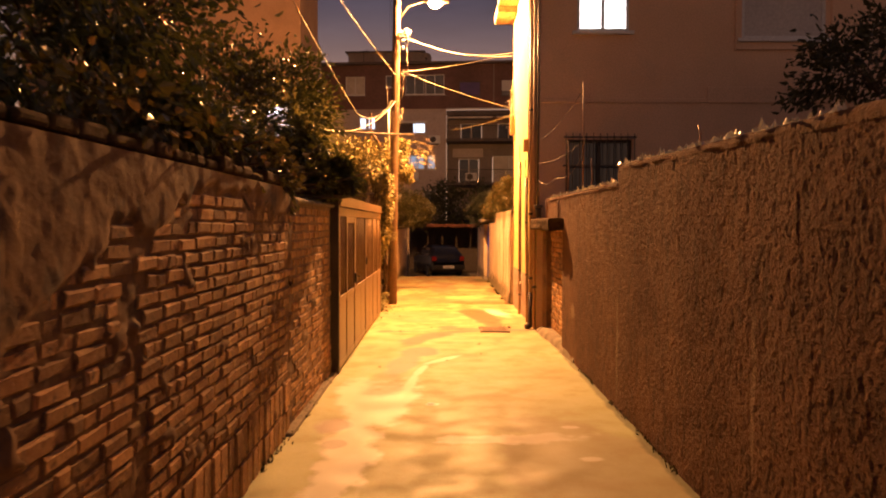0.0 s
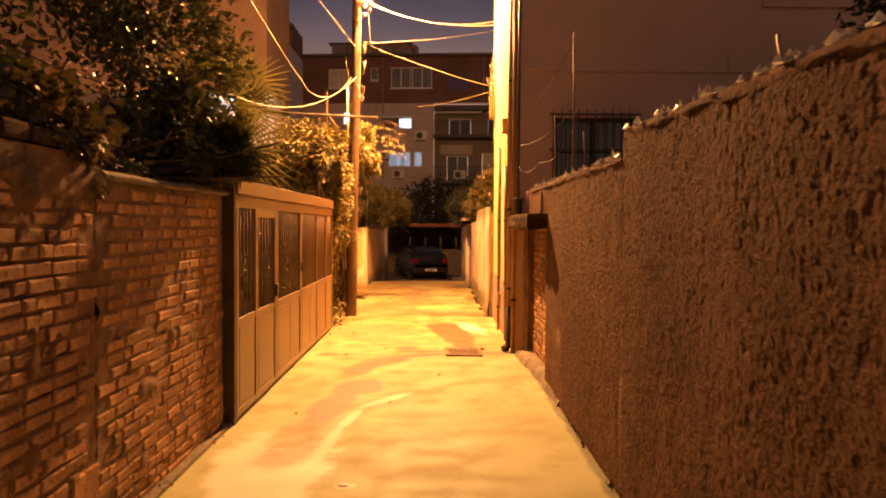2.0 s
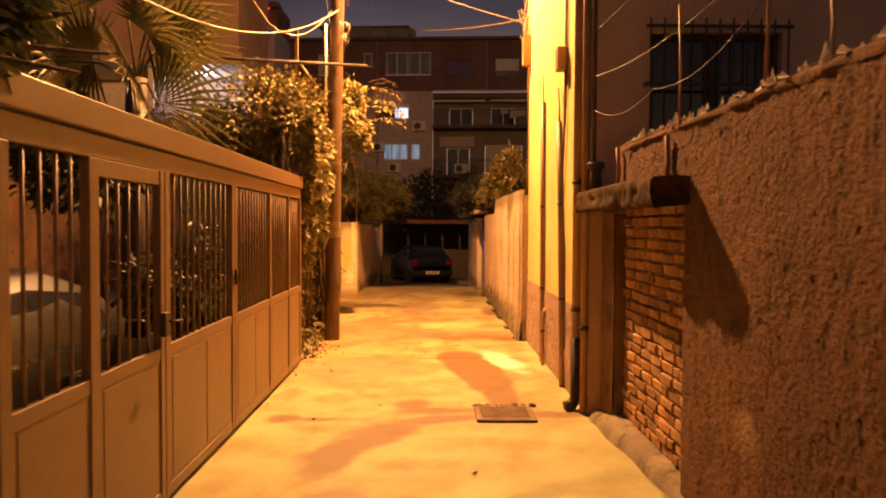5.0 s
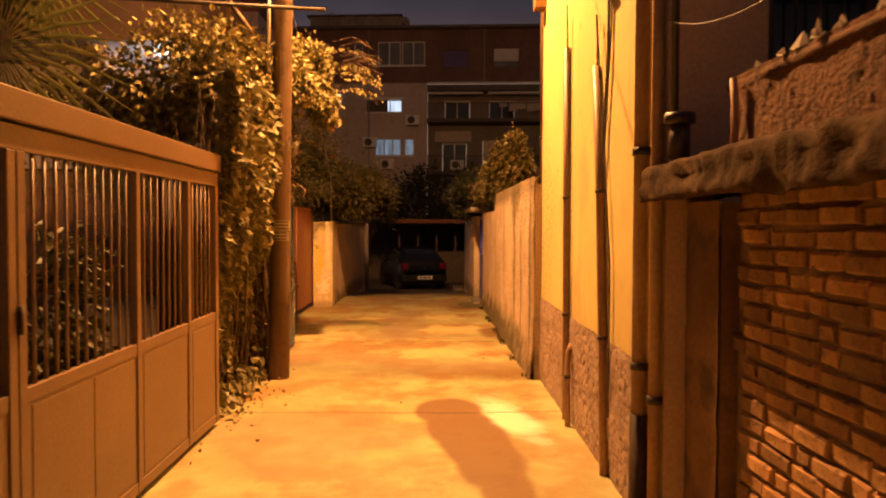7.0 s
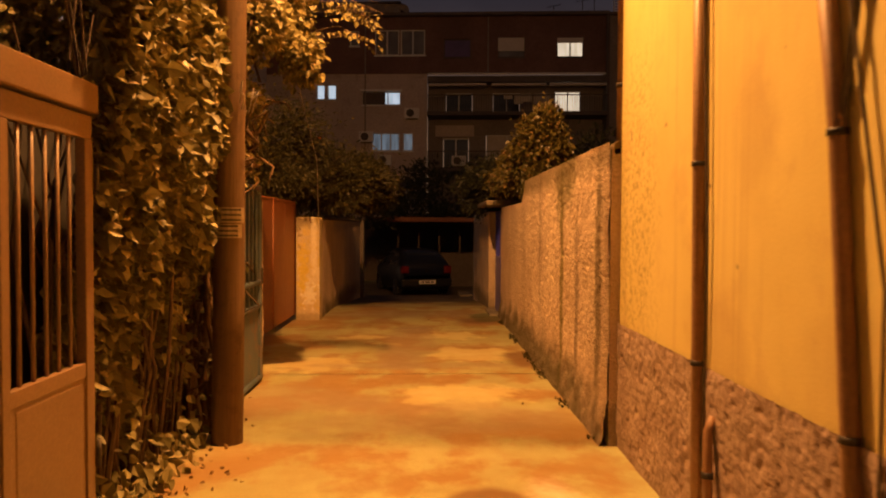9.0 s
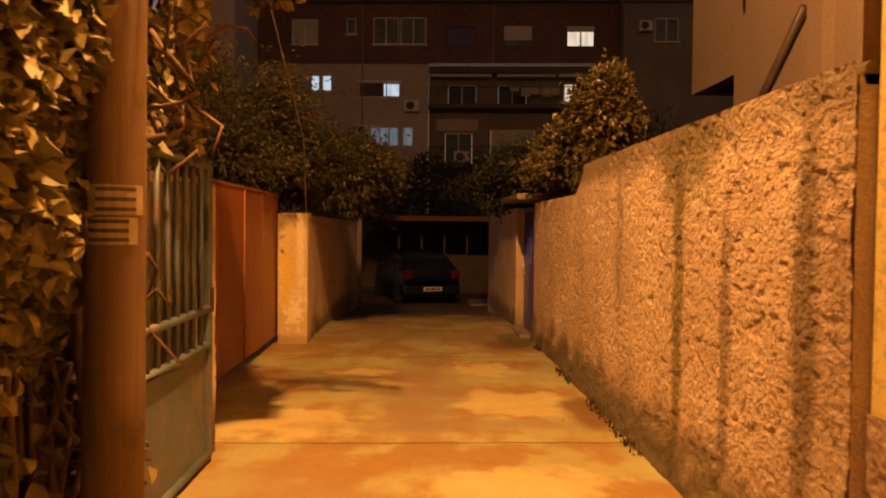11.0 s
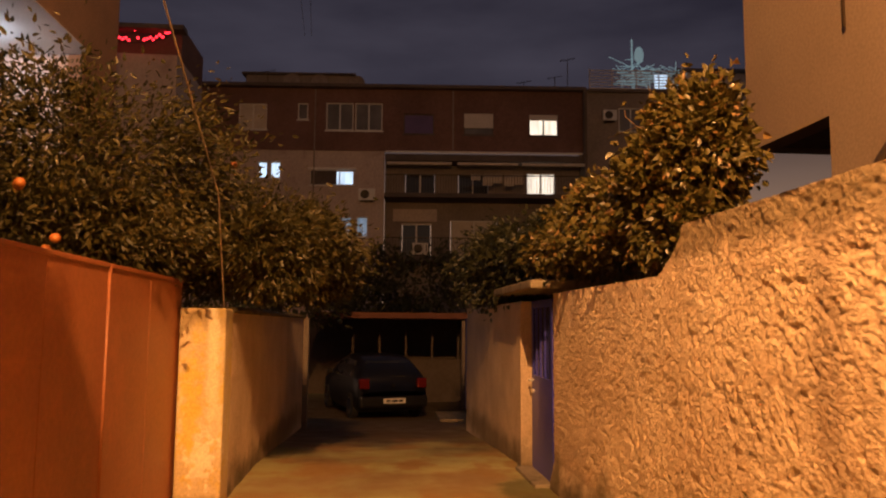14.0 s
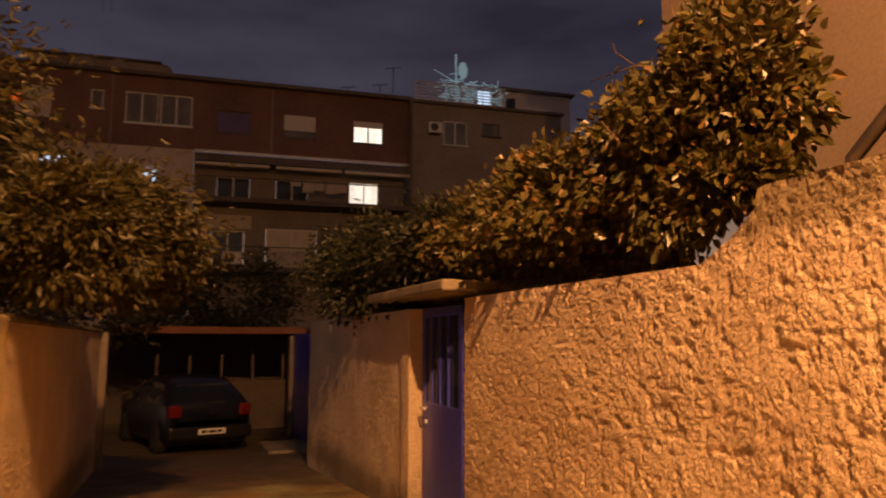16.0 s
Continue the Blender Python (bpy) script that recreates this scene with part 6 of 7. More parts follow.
def plants():
    tree("garden_tree", "dark glossy evergreen spilling over the brick wall", (-2.6, 7.0, 0), [((-1.00, 8.45, 2.46), (0.26, 0.36, 0.20), 2.6), ((-1.85, 9.3, 3.3), (0.70, 0.85, 0.9), 3.0), ((-2.35, 8.5, 2.95), (1.15, 1.35, 0.95), 3.0), ((-2.7, 5.2, 3.7), (1.25, 1.9, 1.55), 3.6), ((-2.9, 2.6, 3.8), (1.2, 1.6, 1.5), 2.0), ((-1.44, 7.6, 2.42), (0.22, 1.1, 0.28), 0.8), ((-1.30, 8.9, 2.65), (0.28, 0.6, 0.38), 1.2), ((-1.02, 8.3, 2.36), (0.15, 0.5, 0.20), 1.0), ((-2.0, 4.4, 3.5), (0.85, 1.8, 0.8), 3.0), ((-1.36, 4.6, 2.55), (0.20, 1.4, 0.24), 1.2), ((-4.2, 7.0, 5.0), (2.0, 2.4, 1.6), 3.6), ((-4.6, 2.5, 5.0), (1.8, 2.4, 1.6), 2.4), ((-1.9, 3.2, 2.9), (0.7, 1.8, 0.6), 1.6)], 42000, 0.085, 0.5, LEAF_DARK, 11, 0.12, clumps=200, spread=0.2)
    v = thing("creeper", (-1.4, 5.6, 2.3), "pale-leaved creeper hanging over the brick wall coping", "creeper")
    p, a = crown_points([((-1.32, 5.75, 2.42), (0.30, 0.75, 0.20), 2.0), ((-1.22, 6.15, 2.25), (0.20, 0.28, 0.28), 1.0), ((-1.30, 3.6, 2.42), (0.28, 1.6, 0.18), 1.4), ((-1.12, 5.6, 2.28), (0.10, 0.5, 0.16), 0.5)], 1700, 31, 80, 0.25)
    leaf_mesh("foliage", p, a, 0.075, 0.7, LEAF_BUSH, v, 32, 0.6)
    bm = bmesh.new()
    rnd = random.Random(9)
    for i in range(14):
        y = rnd.uniform(4.5, 6.2)
        tube(bm, [(-1.45, y, 2.32), (-1.2, y + rnd.uniform(-0.2, 0.2), 2.42), (-1.06, y + rnd.uniform(-0.2, 0.3), 2.15 + rnd.uniform(-0.2, 0.1))], 0.005, 5)
    tagged(part("stem_tangle", bm, TWIG, v), kind="stuff")
    tree("orange_tree", "broad orange tree with ripe fruit behind the red gate", (-2.9, 24.6, 0), [((-2.7, 24.2, 2.92), (1.40, 1.6, 0.92), 6.0), ((-1.3, 25.2, 2.45), (1.1, 1.2, 0.60), 2.6), ((-0.6, 25.8, 2.38), (0.55, 0.9, 0.48), 1.6), ((-1.0, 24.35, 2.30), (0.65, 0.7, 0.42), 1.8), ((-4.4, 23.0, 2.85), (1.5, 1.7, 1.05), 5.0), ((-2.6, 23.4, 2.3), (1.1, 1.0, 0.5), 1.6)], 76000, 0.072, 0.40, LEAF_ORANGE, 41, 0.11, 0.35, clumps=330, spread=0.17)
    rnd = random.Random(3)
    for i in range(9):
        bm = bmesh.new()
        bmesh.ops.create_icosphere(bm, subdivisions=2, radius=0.038)
        c = rnd.choice([(-2.9, 23.4, 3.0), (-1.4, 24.6, 2.5), (-3.4, 22.3, 2.7), (-2.4, 22.9, 2.5)])
        bmesh.ops.translate(bm, verts=bm.verts, vec=(c[0] + rnd.uniform(-0.7, 0.7), c[1] - rnd.uniform(0.3, 0.7), c[2] + rnd.uniform(-0.4, 0.7)))
        o = part("orange", bm, ORANGE_SKIN, None, smooth=True)
        tagged(o, "ripe orange hanging among citrus leaves", "fruit", "oranges on the tree")
    bush = tree("evergreen_bush", "leathery glossy bush growing over the stucco wall", (2.4, 22.6, 0), [((2.24, 21.85, 2.80), (0.30, 0.36, 0.45), 2.2), ((2.2, 22.4, 2.58), (0.38, 0.6, 0.48), 2.6), ((2.12, 21.95, 2.32), (0.16, 0.40, 0.22), 1.0), ((2.26, 23.4, 2.42), (0.50, 1.0, 0.44), 3.2), ((2.24, 24.6, 2.42), (0.52, 0.7, 0.44), 1.6)], 34000, 0.066, 0.68, LEAF_BUSH, 51, 0.06, 0.35, clumps=260, spread=0.17)
    # same hedge carried on in darker leaves, since lamplight fades here
    tree("evergreen_bush", "hedge running on behind the shaded stucco wall, leaves darkened for shade", (2.6, 26.6, 0), [((2.26, 25.7, 2.42), (0.55, 0.9, 0.46), 2.4), ((2.1, 27.6, 2.45), (0.80, 1.8, 0.62), 3.2)], 18000, 0.075, 0.55, LEAF_FAR, 57, 0.06, 0.35, clumps=130, spread=0.17)
    bm = bmesh.new()
    tube(bm, [(2.12, 22.0, 2.95), (1.98, 22.3, 3.06), (1.82, 22.5, 3.02)], [0.006, 0.005, 0.003], 6)
    tube(bm, [(1.98, 22.3, 3.06), (1.93, 22.4, 3.16), (1.94, 22.45, 3.24)], [0.005, 0.004, 0.002], 6)
    part("bare_twig", bm, TWIG, bush, "thin bare reddish twig", smooth=True)
    tree("garden_tree", "dim green tree beside the ochre house front", (6.3, 9.6, 0), [((6.0, 9.5, 4.0), (0.95, 1.1, 0.75), 2.0), ((6.9, 9.8, 4.3), (1.0, 1.0, 0.8), 1.5)], 3500, 0.11, 0.45, LEAF_ORANGE, 61, 0.08)
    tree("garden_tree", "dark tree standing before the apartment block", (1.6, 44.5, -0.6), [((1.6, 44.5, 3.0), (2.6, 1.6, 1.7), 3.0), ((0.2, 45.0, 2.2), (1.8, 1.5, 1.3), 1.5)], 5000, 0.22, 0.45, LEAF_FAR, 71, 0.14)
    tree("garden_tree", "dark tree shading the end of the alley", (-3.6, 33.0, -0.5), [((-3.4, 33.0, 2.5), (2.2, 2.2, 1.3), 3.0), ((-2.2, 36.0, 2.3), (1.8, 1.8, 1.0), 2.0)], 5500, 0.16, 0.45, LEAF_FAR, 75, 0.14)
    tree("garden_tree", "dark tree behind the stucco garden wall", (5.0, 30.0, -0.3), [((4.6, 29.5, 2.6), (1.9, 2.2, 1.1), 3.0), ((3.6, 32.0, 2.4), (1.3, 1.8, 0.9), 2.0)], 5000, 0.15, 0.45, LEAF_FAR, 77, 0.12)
    # ivy curtain between the long gate and the pole, rising to a crest
    iv = thing("ivy_hedge", (-1.2, 16.2, 0), "dense yellow-green ivy hanging in a curtain by the pole", "ivy")
    rng = np.random.default_rng(5)
    n = 21000
    z = rng.uniform(0.0, 1.0, n) ** 0.55 * 3.0
    y = 15.08 + rng.uniform(0, 1, n) * 1.95
    clump = value_noise(y * 3.2 + 10, z * 2.6 + 10, 80)
    keep = clump + 0.42 * np.clip(z - 1.1, -1, 1.2) > 0.40
    y, z, clump = y[keep], z[keep], clump[keep]
    x = np.minimum(-1.40 + 0.20 * clump + 0.29 * np.clip(z - 0.9, 0, 1.4), -0.96) + rng.normal(0, 0.04, len(y))
    p = np.stack([x, y, z], -1)
    a = np.tile(np.array([0.75, -0.45, -0.25]), (len(p), 1))
    low = np.concatenate([np.stack([rng.normal(-1.24, 0.07, 240), rng.uniform(15.05, 17.0, 240), rng.uniform(0.05, 1.1, 240)], -1),
                          np.stack([rng.normal(-1.08, 0.07, 110), rng.normal(15.95, 0.40, 110), np.abs(rng.normal(0.08, 0.12, 110)) + 0.02], -1)])
    p = np.concatenate([p, low])
    a = np.tile(np.array([0.75, -0.45, -0.25]), (len(p), 1))
    leaf_mesh("curtain", p, a, 0.092, 0.85, LEAF_IVY, iv, 6, 0.5)
    p, a = crown_points([((-1.9, 16.9, 3.15), (0.85, 0.6, 0.62), 3.0), ((-1.42, 16.7, 3.1), (0.42, 0.5, 0.6), 2.0), ((-0.86, 18.9, 3.68), (0.30, 0.42, 0.44), 2.2), ((-0.74, 18.8, 3.20), (0.24, 0.32, 0.28), 0.6), ((-0.98, 18.6, 3.2), (0.32, 0.5, 0.36), 0.5), ((-1.0, 17.9, 3.4), (0.25, 0.4, 0.4), 1.0), ((-2.9, 17.2, 2.9), (0.8, 0.6, 0.5), 1.4), ((-1.3, 18.3, 2.6), (0.4, 0.7, 0.4), 0.15)], 17000, 81, 190, 0.2)
    leaf_mesh("crest", p, a, 0.074, 0.8, LEAF_IVY, iv, 82, 0.7)
    bm = bmesh.new()
    rnd = random.Random(17)
    for i in range(75):
        yy = rnd.uniform(15.1, 17.4)
        x0 = -1.34 + rnd.uniform(0, 0.18)
        pts = [(x0, yy, 0.0), (x0 + rnd.uniform(-0.08, 0.12), yy + rnd.uniform(-0.15, 0.15), 0.7), (x0 + rnd.uniform(-0.1, 0.15), yy + rnd.uniform(-0.3, 0.3), 1.5), (x0 + rnd.uniform(-0.1, 0.2), yy + rnd.uniform(-0.4, 0.4), rnd.uniform(2.0, 3.0))]
        tube(bm, pts, [rnd.uniform(0.006, 0.03)] + [0.012, 0.009, 0.005], 6)
    tagged(part("stem_tangle", bm, TWIG, iv, "tangle of brown woody stems"), kind="stuff")
    bm = bmesh.new()
    for i in range(10):
        yy, x0, rr = 17.10 + 0.05 * i, -1.19 + rnd.uniform(-0.10, 0.14), rnd.uniform(0.018, 0.048)
        pts = [(x0 + 0.05 * math.sin(i + 1.9 * k), yy + 0.07 * math.sin(2.3 * i + 1.4 * k), 0.42 * k) for k in range(9)]
        tube(bm, pts, [rr * (1 - 0.06 * k) for k in range(9)], 8)
    for i in range(155):
        yy = rnd.uniform(17.05, 18.6) if i < 105 else rnd.uniform(17.02, 17.40)
        c = Vector((-1.22 + rnd.uniform(-0.15, 0.12), yy, rnd.uniform(1.95, 3.1) if yy > 17.55 else rnd.uniform(0.3, 2.8)))
        pts = [c]
        for k in range(4):
            c = c + Vector((rnd.uniform(-0.18, 0.18), rnd.uniform(-0.2, 0.2), rnd.uniform(-0.18, 0.22)))
            pts.append(c)
        tube(bm, pts, [rnd.uniform(0.012, 0.035), 0.02, 0.015, 0.01, 0.006], 7)
    tagged(part("branch_tangle", bm, VINE_BARK, iv, "thick twisted creeper branches", smooth=True), kind="stuff")
    n2 = 430
    py = rng.uniform(17.05, 18.8, n2)
    pz = np.where(py < 17.7, rng.uniform(0.1, 2.6, n2), rng.uniform(1.95, 2.7, n2))
    leaf_mesh("straggling_leaves", np.stack([rng.normal(-1.16, 0.07, n2), py, pz], -1), np.tile([0.7, -0.5, -0.3], (n2, 1)), 0.085, 0.8, LEAF_IVY, iv, 93, 0.5)
    bm = bmesh.new()
    for i in range(14):
        c = Vector((-0.48, 18.9, 3.85)) + Vector((rnd.uniform(-0.1, 0.1), rnd.uniform(-0.2, 0.2), rnd.uniform(-0.4, 0.3)))
        tube(bm, [c, c + Vector((0.25, 0, 0.06)), c + Vector((0.42 + rnd.uniform(0, 0.12), rnd.uniform(-0.1, 0.1), -0.05))], 0.004, 5)
    tagged(part("tendril_tangle", bm, TWIG, iv), kind="stuff")
    t = np.linspace(0, 1, 14)
    tp = []
    for i in range(9):
        c = np.array([-0.48 + rnd.uniform(-0.1, 0.1), 18.9, 3.8 + rnd.uniform(-0.35, 0.3)])
        tp.append(c + np.stack([0.5 * t, 0 * t, 0.10 * t - 0.25 * t * t], -1))
    tp = np.concatenate(tp)
    leaf_mesh("tendril_leaves", tp, np.tile([0.5, -0.2, -0.5], (len(tp), 1)), 0.055, 0.75, LEAF_IVY, iv, 90, 0.4)
    # added dark sheet in soil colour, closing the view through the ivy
    backing = boxed("ivy_backing", (-1.50, -1.44, 15.02, 17.72, 0, 2.3), SOIL, None)
    tagged(backing, "added dark sheet behind the ivy stems", "fence", kind="structure")
    # fan palm behind the long gate
    pm = thing("fan_palm", (-2.95, 14.95, 0), "fan palm with long bladed leaves behind the gate", "palm")
    tubed("trunk", [(-2.95, 14.95, 0), (-2.97, 14.95, 1.8), (-2.92, 14.95, 3.4)], [0.16, 0.14, 0.12], DARK_STEEL, pm, "dark fibrous trunk", seg=12)
    for i, (hx, hy, hz, dx, dy, dz, rad) in enumerate([(-2.55, 14.6, 3.05, 0.75, -0.15, -0.35, 1.35), (-2.5, 14.7, 4.15, 0.7, -0.1, 0.35, 0.95), (-2.5, 14.8, 3.75, 0.9, 0.0, 0.0, 1.0), (-2.9, 14.5, 4.3, 0.1, -0.3, 0.8, 0.95), (-3.3, 14.6, 4.1, -0.7, -0.2, 0.3, 0.95), (-3.2, 14.4, 3.5, -0.5, -0.6, -0.1, 0.95), (-2.8, 14.3, 3.4, 0.2, -0.8, -0.1, 0.95), (-2.6, 14.4, 3.8, 0.5, -0.6, 0.3, 0.9), (-2.7, 15.3, 3.9, 0.4, 0.7, 0.2, 0.9), (-3.2, 13.6, 3.3, 0.1, -0.8, -0.3, 0.9)]):
        d = Vector((dx, dy, dz)).normalized()
        s = d.cross(Vector((0.2, 0.9, 0.3))).normalized()
        up = s.cross(d).normalized()
        vs, fs = [], []
        for k in range(30):
            ang = radians(-115 + 230 * k / 29)
            w = (d * math.cos(ang) + s * math.sin(ang)).normalized()
            side = (s * math.cos(ang) - d * math.sin(ang)) * 0.024
            h = Vector((hx, hy, hz))
            ln = rad * (0.75 + 0.25 * math.cos(ang)) * rnd.uniform(0.92, 1.05)
            b = len(vs)
            m1, m2 = h + w * ln * 0.45 + up * 0.04, h + w * ln - Vector((0, 0, 0.10 * ln)) + up * 0.02
            vs += [h, m1 + side, m1 - side, m2, m1 + up * 0.012]
            fs += [(b, b + 1, b + 4), (b, b + 4, b + 2), (b + 1, b + 3, b + 4), (b + 4, b + 3, b + 2)]
        me = bpy.data.meshes.new("frond")
        me.from_pydata([tuple(v) for v in vs], [], fs)
        f = link_mesh("frond", me, LEAF_PALM, pm)
        tubed("stalk", [(-2.92, 14.95, 3.35), ((hx - 2.92) / 2, (hy + 14.95) / 2, (hz + 3.4) / 2 + 0.08), (hx, hy, hz)], 0.014, LEAF_PALM, pm, seg=6)
    # shrubs seen through the gate bars
    tree("garden_bush", "dim garden shrub behind the long gate", (-2.9, 13.9, 0), [((-4.3, 12.2, 1.2), (0.7, 1.6, 0.9), 2.0), ((-4.3, 10.0, 1.3), (0.6, 1.2, 0.9), 1.4), ((-2.0, 13.8, 1.2), (0.6, 0.75, 0.9), 1.6), ((-2.9, 13.9, 2.4), (0.7, 0.7, 0.6), 1.4), ((-3.9, 14.6, 2.9), (0.8, 0.8, 0.7), 1.4)], 9000, 0.11, 0.5, LEAF_ORANGE, 95, 0.05)
    tree("garden_bush", "dim shrub behind the narrow grey gate", (-2.2, 18.6, 0), [((-2.1, 18.5, 1.0), (0.5, 0.9, 0.8), 2.0)], 1600, 0.11, 0.6, LEAF_ORANGE, 97, 0.04)
    # fallen leaves and weeds
    n = 90
    px = np.where(rng.random(n) < 0.9, rng.normal(-0.88, 0.16, n), rng.uniform(-1.0, 1.7, n))
    py = np.where(px < -0.5, rng.normal(16.0, 0.9, n), rng.uniform(9, 24, n))
    leaf_mesh("fallen_leaves", np.stack([px, py, np.full(n, 0.012)], -1), np.tile([0.6, 0.4, 0.0], (n, 1)) * rng.choice([-1, 1], (n, 1)), 0.042, 0.7, LEAF_DRY, None, 99, 0.0, "stuff", "dry brown leaves fallen on the concrete")
    tagged(bpy.data.objects["fallen_leaves"], category="leaves")
    wy = np.concatenate([rng.uniform(-1, 9.5, 900), rng.uniform(16.9, 24.4, 700), rng.uniform(0.5, 8.7, 700)])
    wx = np.concatenate([rng.normal(2.09, 0.02, 900), rng.normal(1.80, 0.02, 700), rng.normal(-1.06, 0.03, 700)])
    tuft = value_noise(wy * 2.5 + 20, wx * 0 + 3.3, 101) > 0.52
    wy, wx = wy[tuft], wx[tuft]
    leaf_mesh("weeds", np.stack([wx, wy, np.full(len(wx), 0.005)], -1), np.tile([0.0, 0.0, 1.0], (len(wx), 1)), 0.04, 0.35, LEAF_ORANGE, None, 102, -0.3, "stuff", "small weeds and moss at the wall feet")
    tagged(bpy.data.objects["weeds"], category="weeds")


plants()

# ---------------- car at the end of the alley ----------------
CAR_PAINT = mat("black_car_paint", (0.006, 0.0055, 0.006), (0.010, 0.009, 0.0095), 2.0, 0.34, 0.0, 60)
RUBBER = mat("black_rubber", (0.015, 0.014, 0.013), (0.025, 0.023, 0.02), 5.0, 0.85, 0.2, 60)
TAIL_RED = mat("red_tail_lens", (0.10, 0.008, 0.006), (0.16, 0.012, 0.008), 20.0, 0.15, 0.0, 60)
PLATE_WHITE = mat("white_number_plate", (0.72, 0.70, 0.66), (0.80, 0.78, 0.74), 8.0, 0.4, 0.0, 60)
CHROME = mat("chrome_trim", (0.6, 0.6, 0.6), (0.7, 0.7, 0.7), 8.0, 0.15, 0.0, 60, metal=1.0)


def car(place, turn, label):
    """A hatchback, built along y and then set down at place, turned about the upright."""
    cx, y0, z0 = 0.0, -1.9, 0.0
    c = thing("car", (cx, y0 + 1.9, z0), label, "car")
    # cross sections along the car: y, half width, sill height, waist height, roof height, roof half width
    secs = [(0.0, 0.72, 0.32, 0.62, 0.66, 0.70), (0.06, 0.80, 0.24, 0.80, 0.92, 0.72), (0.18, 0.82, 0.20, 0.90, 1.10, 0.66), (0.50, 0.83, 0.18, 0.93, 1.36, 0.58), (0.95, 0.835, 0.18, 0.93, 1.45, 0.58), (1.9, 0.835, 0.18, 0.92, 1.46, 0.58), (2.55, 0.83, 0.18, 0.90, 1.30, 0.60), (3.0, 0.82, 0.18, 0.86, 0.93, 0.70), (3.6, 0.78, 0.22, 0.76, 0.80, 0.66), (3.85, 0.66, 0.30, 0.60, 0.63, 0.55)]
    bm = bmesh.new()
    rings = []
    for y, w, s, b, r, rw in secs:
        half = [(0, s), (w * 0.88, s), (w, s + 0.12), (w, (s + b) / 2), (w * 0.985, b), ((w * 0.96 + rw) / 2 + 0.03, (b + r) / 2), (rw, r - 0.05), (rw * 0.8, r - 0.012), (0, r)]
        pts = half + [(-x, z) for x, z in half[-2:0:-1]]
        rings.append([bm.verts.new((cx + x, y0 + y, z0 + z)) for x, z in pts])
    for a, b in zip(rings, rings[1:]):
        for k in range(len(a)):
            bm.faces.new((a[k], a[(k + 1) % len(a)], b[(k + 1) % len(b)], b[k]))
    bm.faces.new(rings[0])
    bm.faces.new(rings[-1][::-1])
    part("body", bm, CAR_PAINT, c, smooth=True)
    bm = bmesh.new()
    lo, hi = [], []
    for i in range(9):
        f = -1 + 2 * i / 8
        lo.append(bm.verts.new((cx + f * 0.62, y0 + 0.135 + 0.02 * f * f, z0 + 0.97)))
        hi.append(bm.verts.new((cx + f * 0.53, y0 + 0.44 + 0.03 * f * f, z0 + 1.325)))
    for i in range(8):
        bm.faces.new((lo[i], lo[i + 1], hi[i + 1], hi[i]))
    part("rear_window", bm, PANE, c, smooth=True)
    boxed("bumper", (cx - 0.80, cx + 0.80, y0 - 0.09, y0 + 0.10, z0 + 0.30, z0 + 0.56), CAR_PAINT, c, bevel=0.05)
    for s in (-1, 1):
        boxed("tail_light", (min(cx + s * 0.56, cx + s * 0.80), max(cx + s * 0.56, cx + s * 0.80), y0 - 0.015, y0 + 0.13, z0 + 0.72, z0 + 0.95), TAIL_RED, c, "red ribbed tail light", 0.03)
        boxed("mirror", (min(cx + s * 0.84, cx + s * 0.98), max(cx + s * 0.84, cx + s * 0.98), y0 + 2.45, y0 + 2.53, z0 + 0.92, z0 + 1.05), CAR_PAINT, c, bevel=0.02)
        for wy in (0.72, 3.1):
            w = new("wheel")
            adopt(w, c)
            bm = bmesh.new()
            tube(bm, [(cx + s * 0.66, y0 + wy, z0 + 0.30), (cx + s * 0.70, y0 + wy, z0 + 0.30), (cx + s * 0.82, y0 + wy, z0 + 0.30), (cx + s * 0.845, y0 + wy, z0 + 0.30)], [0.28, 0.30, 0.30, 0.27], 20)
            o = part("tyre", bm, RUBBER, w, smooth=False)
            bm = bmesh.new()
            tube(bm, [(cx + s * 0.83, y0 + wy, z0 + 0.30), (cx + s * 0.85, y0 + wy, z0 + 0.30)], 0.19, 16)
            part("rim", bm, CHROME, w)
    p = boxed("number_plate", (cx - 0.26, cx + 0.26, y0 - 0.105, y0 - 0.092, z0 + 0.40, z0 + 0.51), PLATE_WHITE, c, "pale number plate with dark marks", 0.003)
    for i, (a, b) in enumerate(((-0.20, -0.10), (-0.07, 0.07), (0.10, 0.20))):
        boxed("plate_bar", (cx + a, cx + b, y0 - 0.109, y0 - 0.106, z0 + 0.43, z0 + 0.48), RUBBER, p)
    bm = bmesh.new()
    tube(bm, [(cx, y0 - 0.01, z0 + 0.80), (cx, y0 + 0.03, z0 + 0.80)], 0.045, 18)
    part("badge", bm, CHROME, c, "round chrome badge")
    boxed("wiper", (cx - 0.02, cx + 0.30, y0 + 0.10, y0 + 0.12, z0 + 0.975, z0 + 0.995), RUBBER, c)
    for s in (-1, 1):
        bm = bmesh.new()
        lo = [bm.verts.new((cx + s * w, y0 + y, z0 + 0.955)) for y, w in ((0.62, 0.812), (1.55, 0.814), (2.50, 0.806))]
        hi = [bm.verts.new((cx + s * w, y0 + y, z0 + z)) for y, w, z in ((0.80, 0.655, 1.30), (1.55, 0.652, 1.34), (2.28, 0.668, 1.26))]
        for i in range(2):
            bm.faces.new((lo[i], lo[i + 1], hi[i + 1], hi[i]))
        part("side_window", bm, PANE, c)
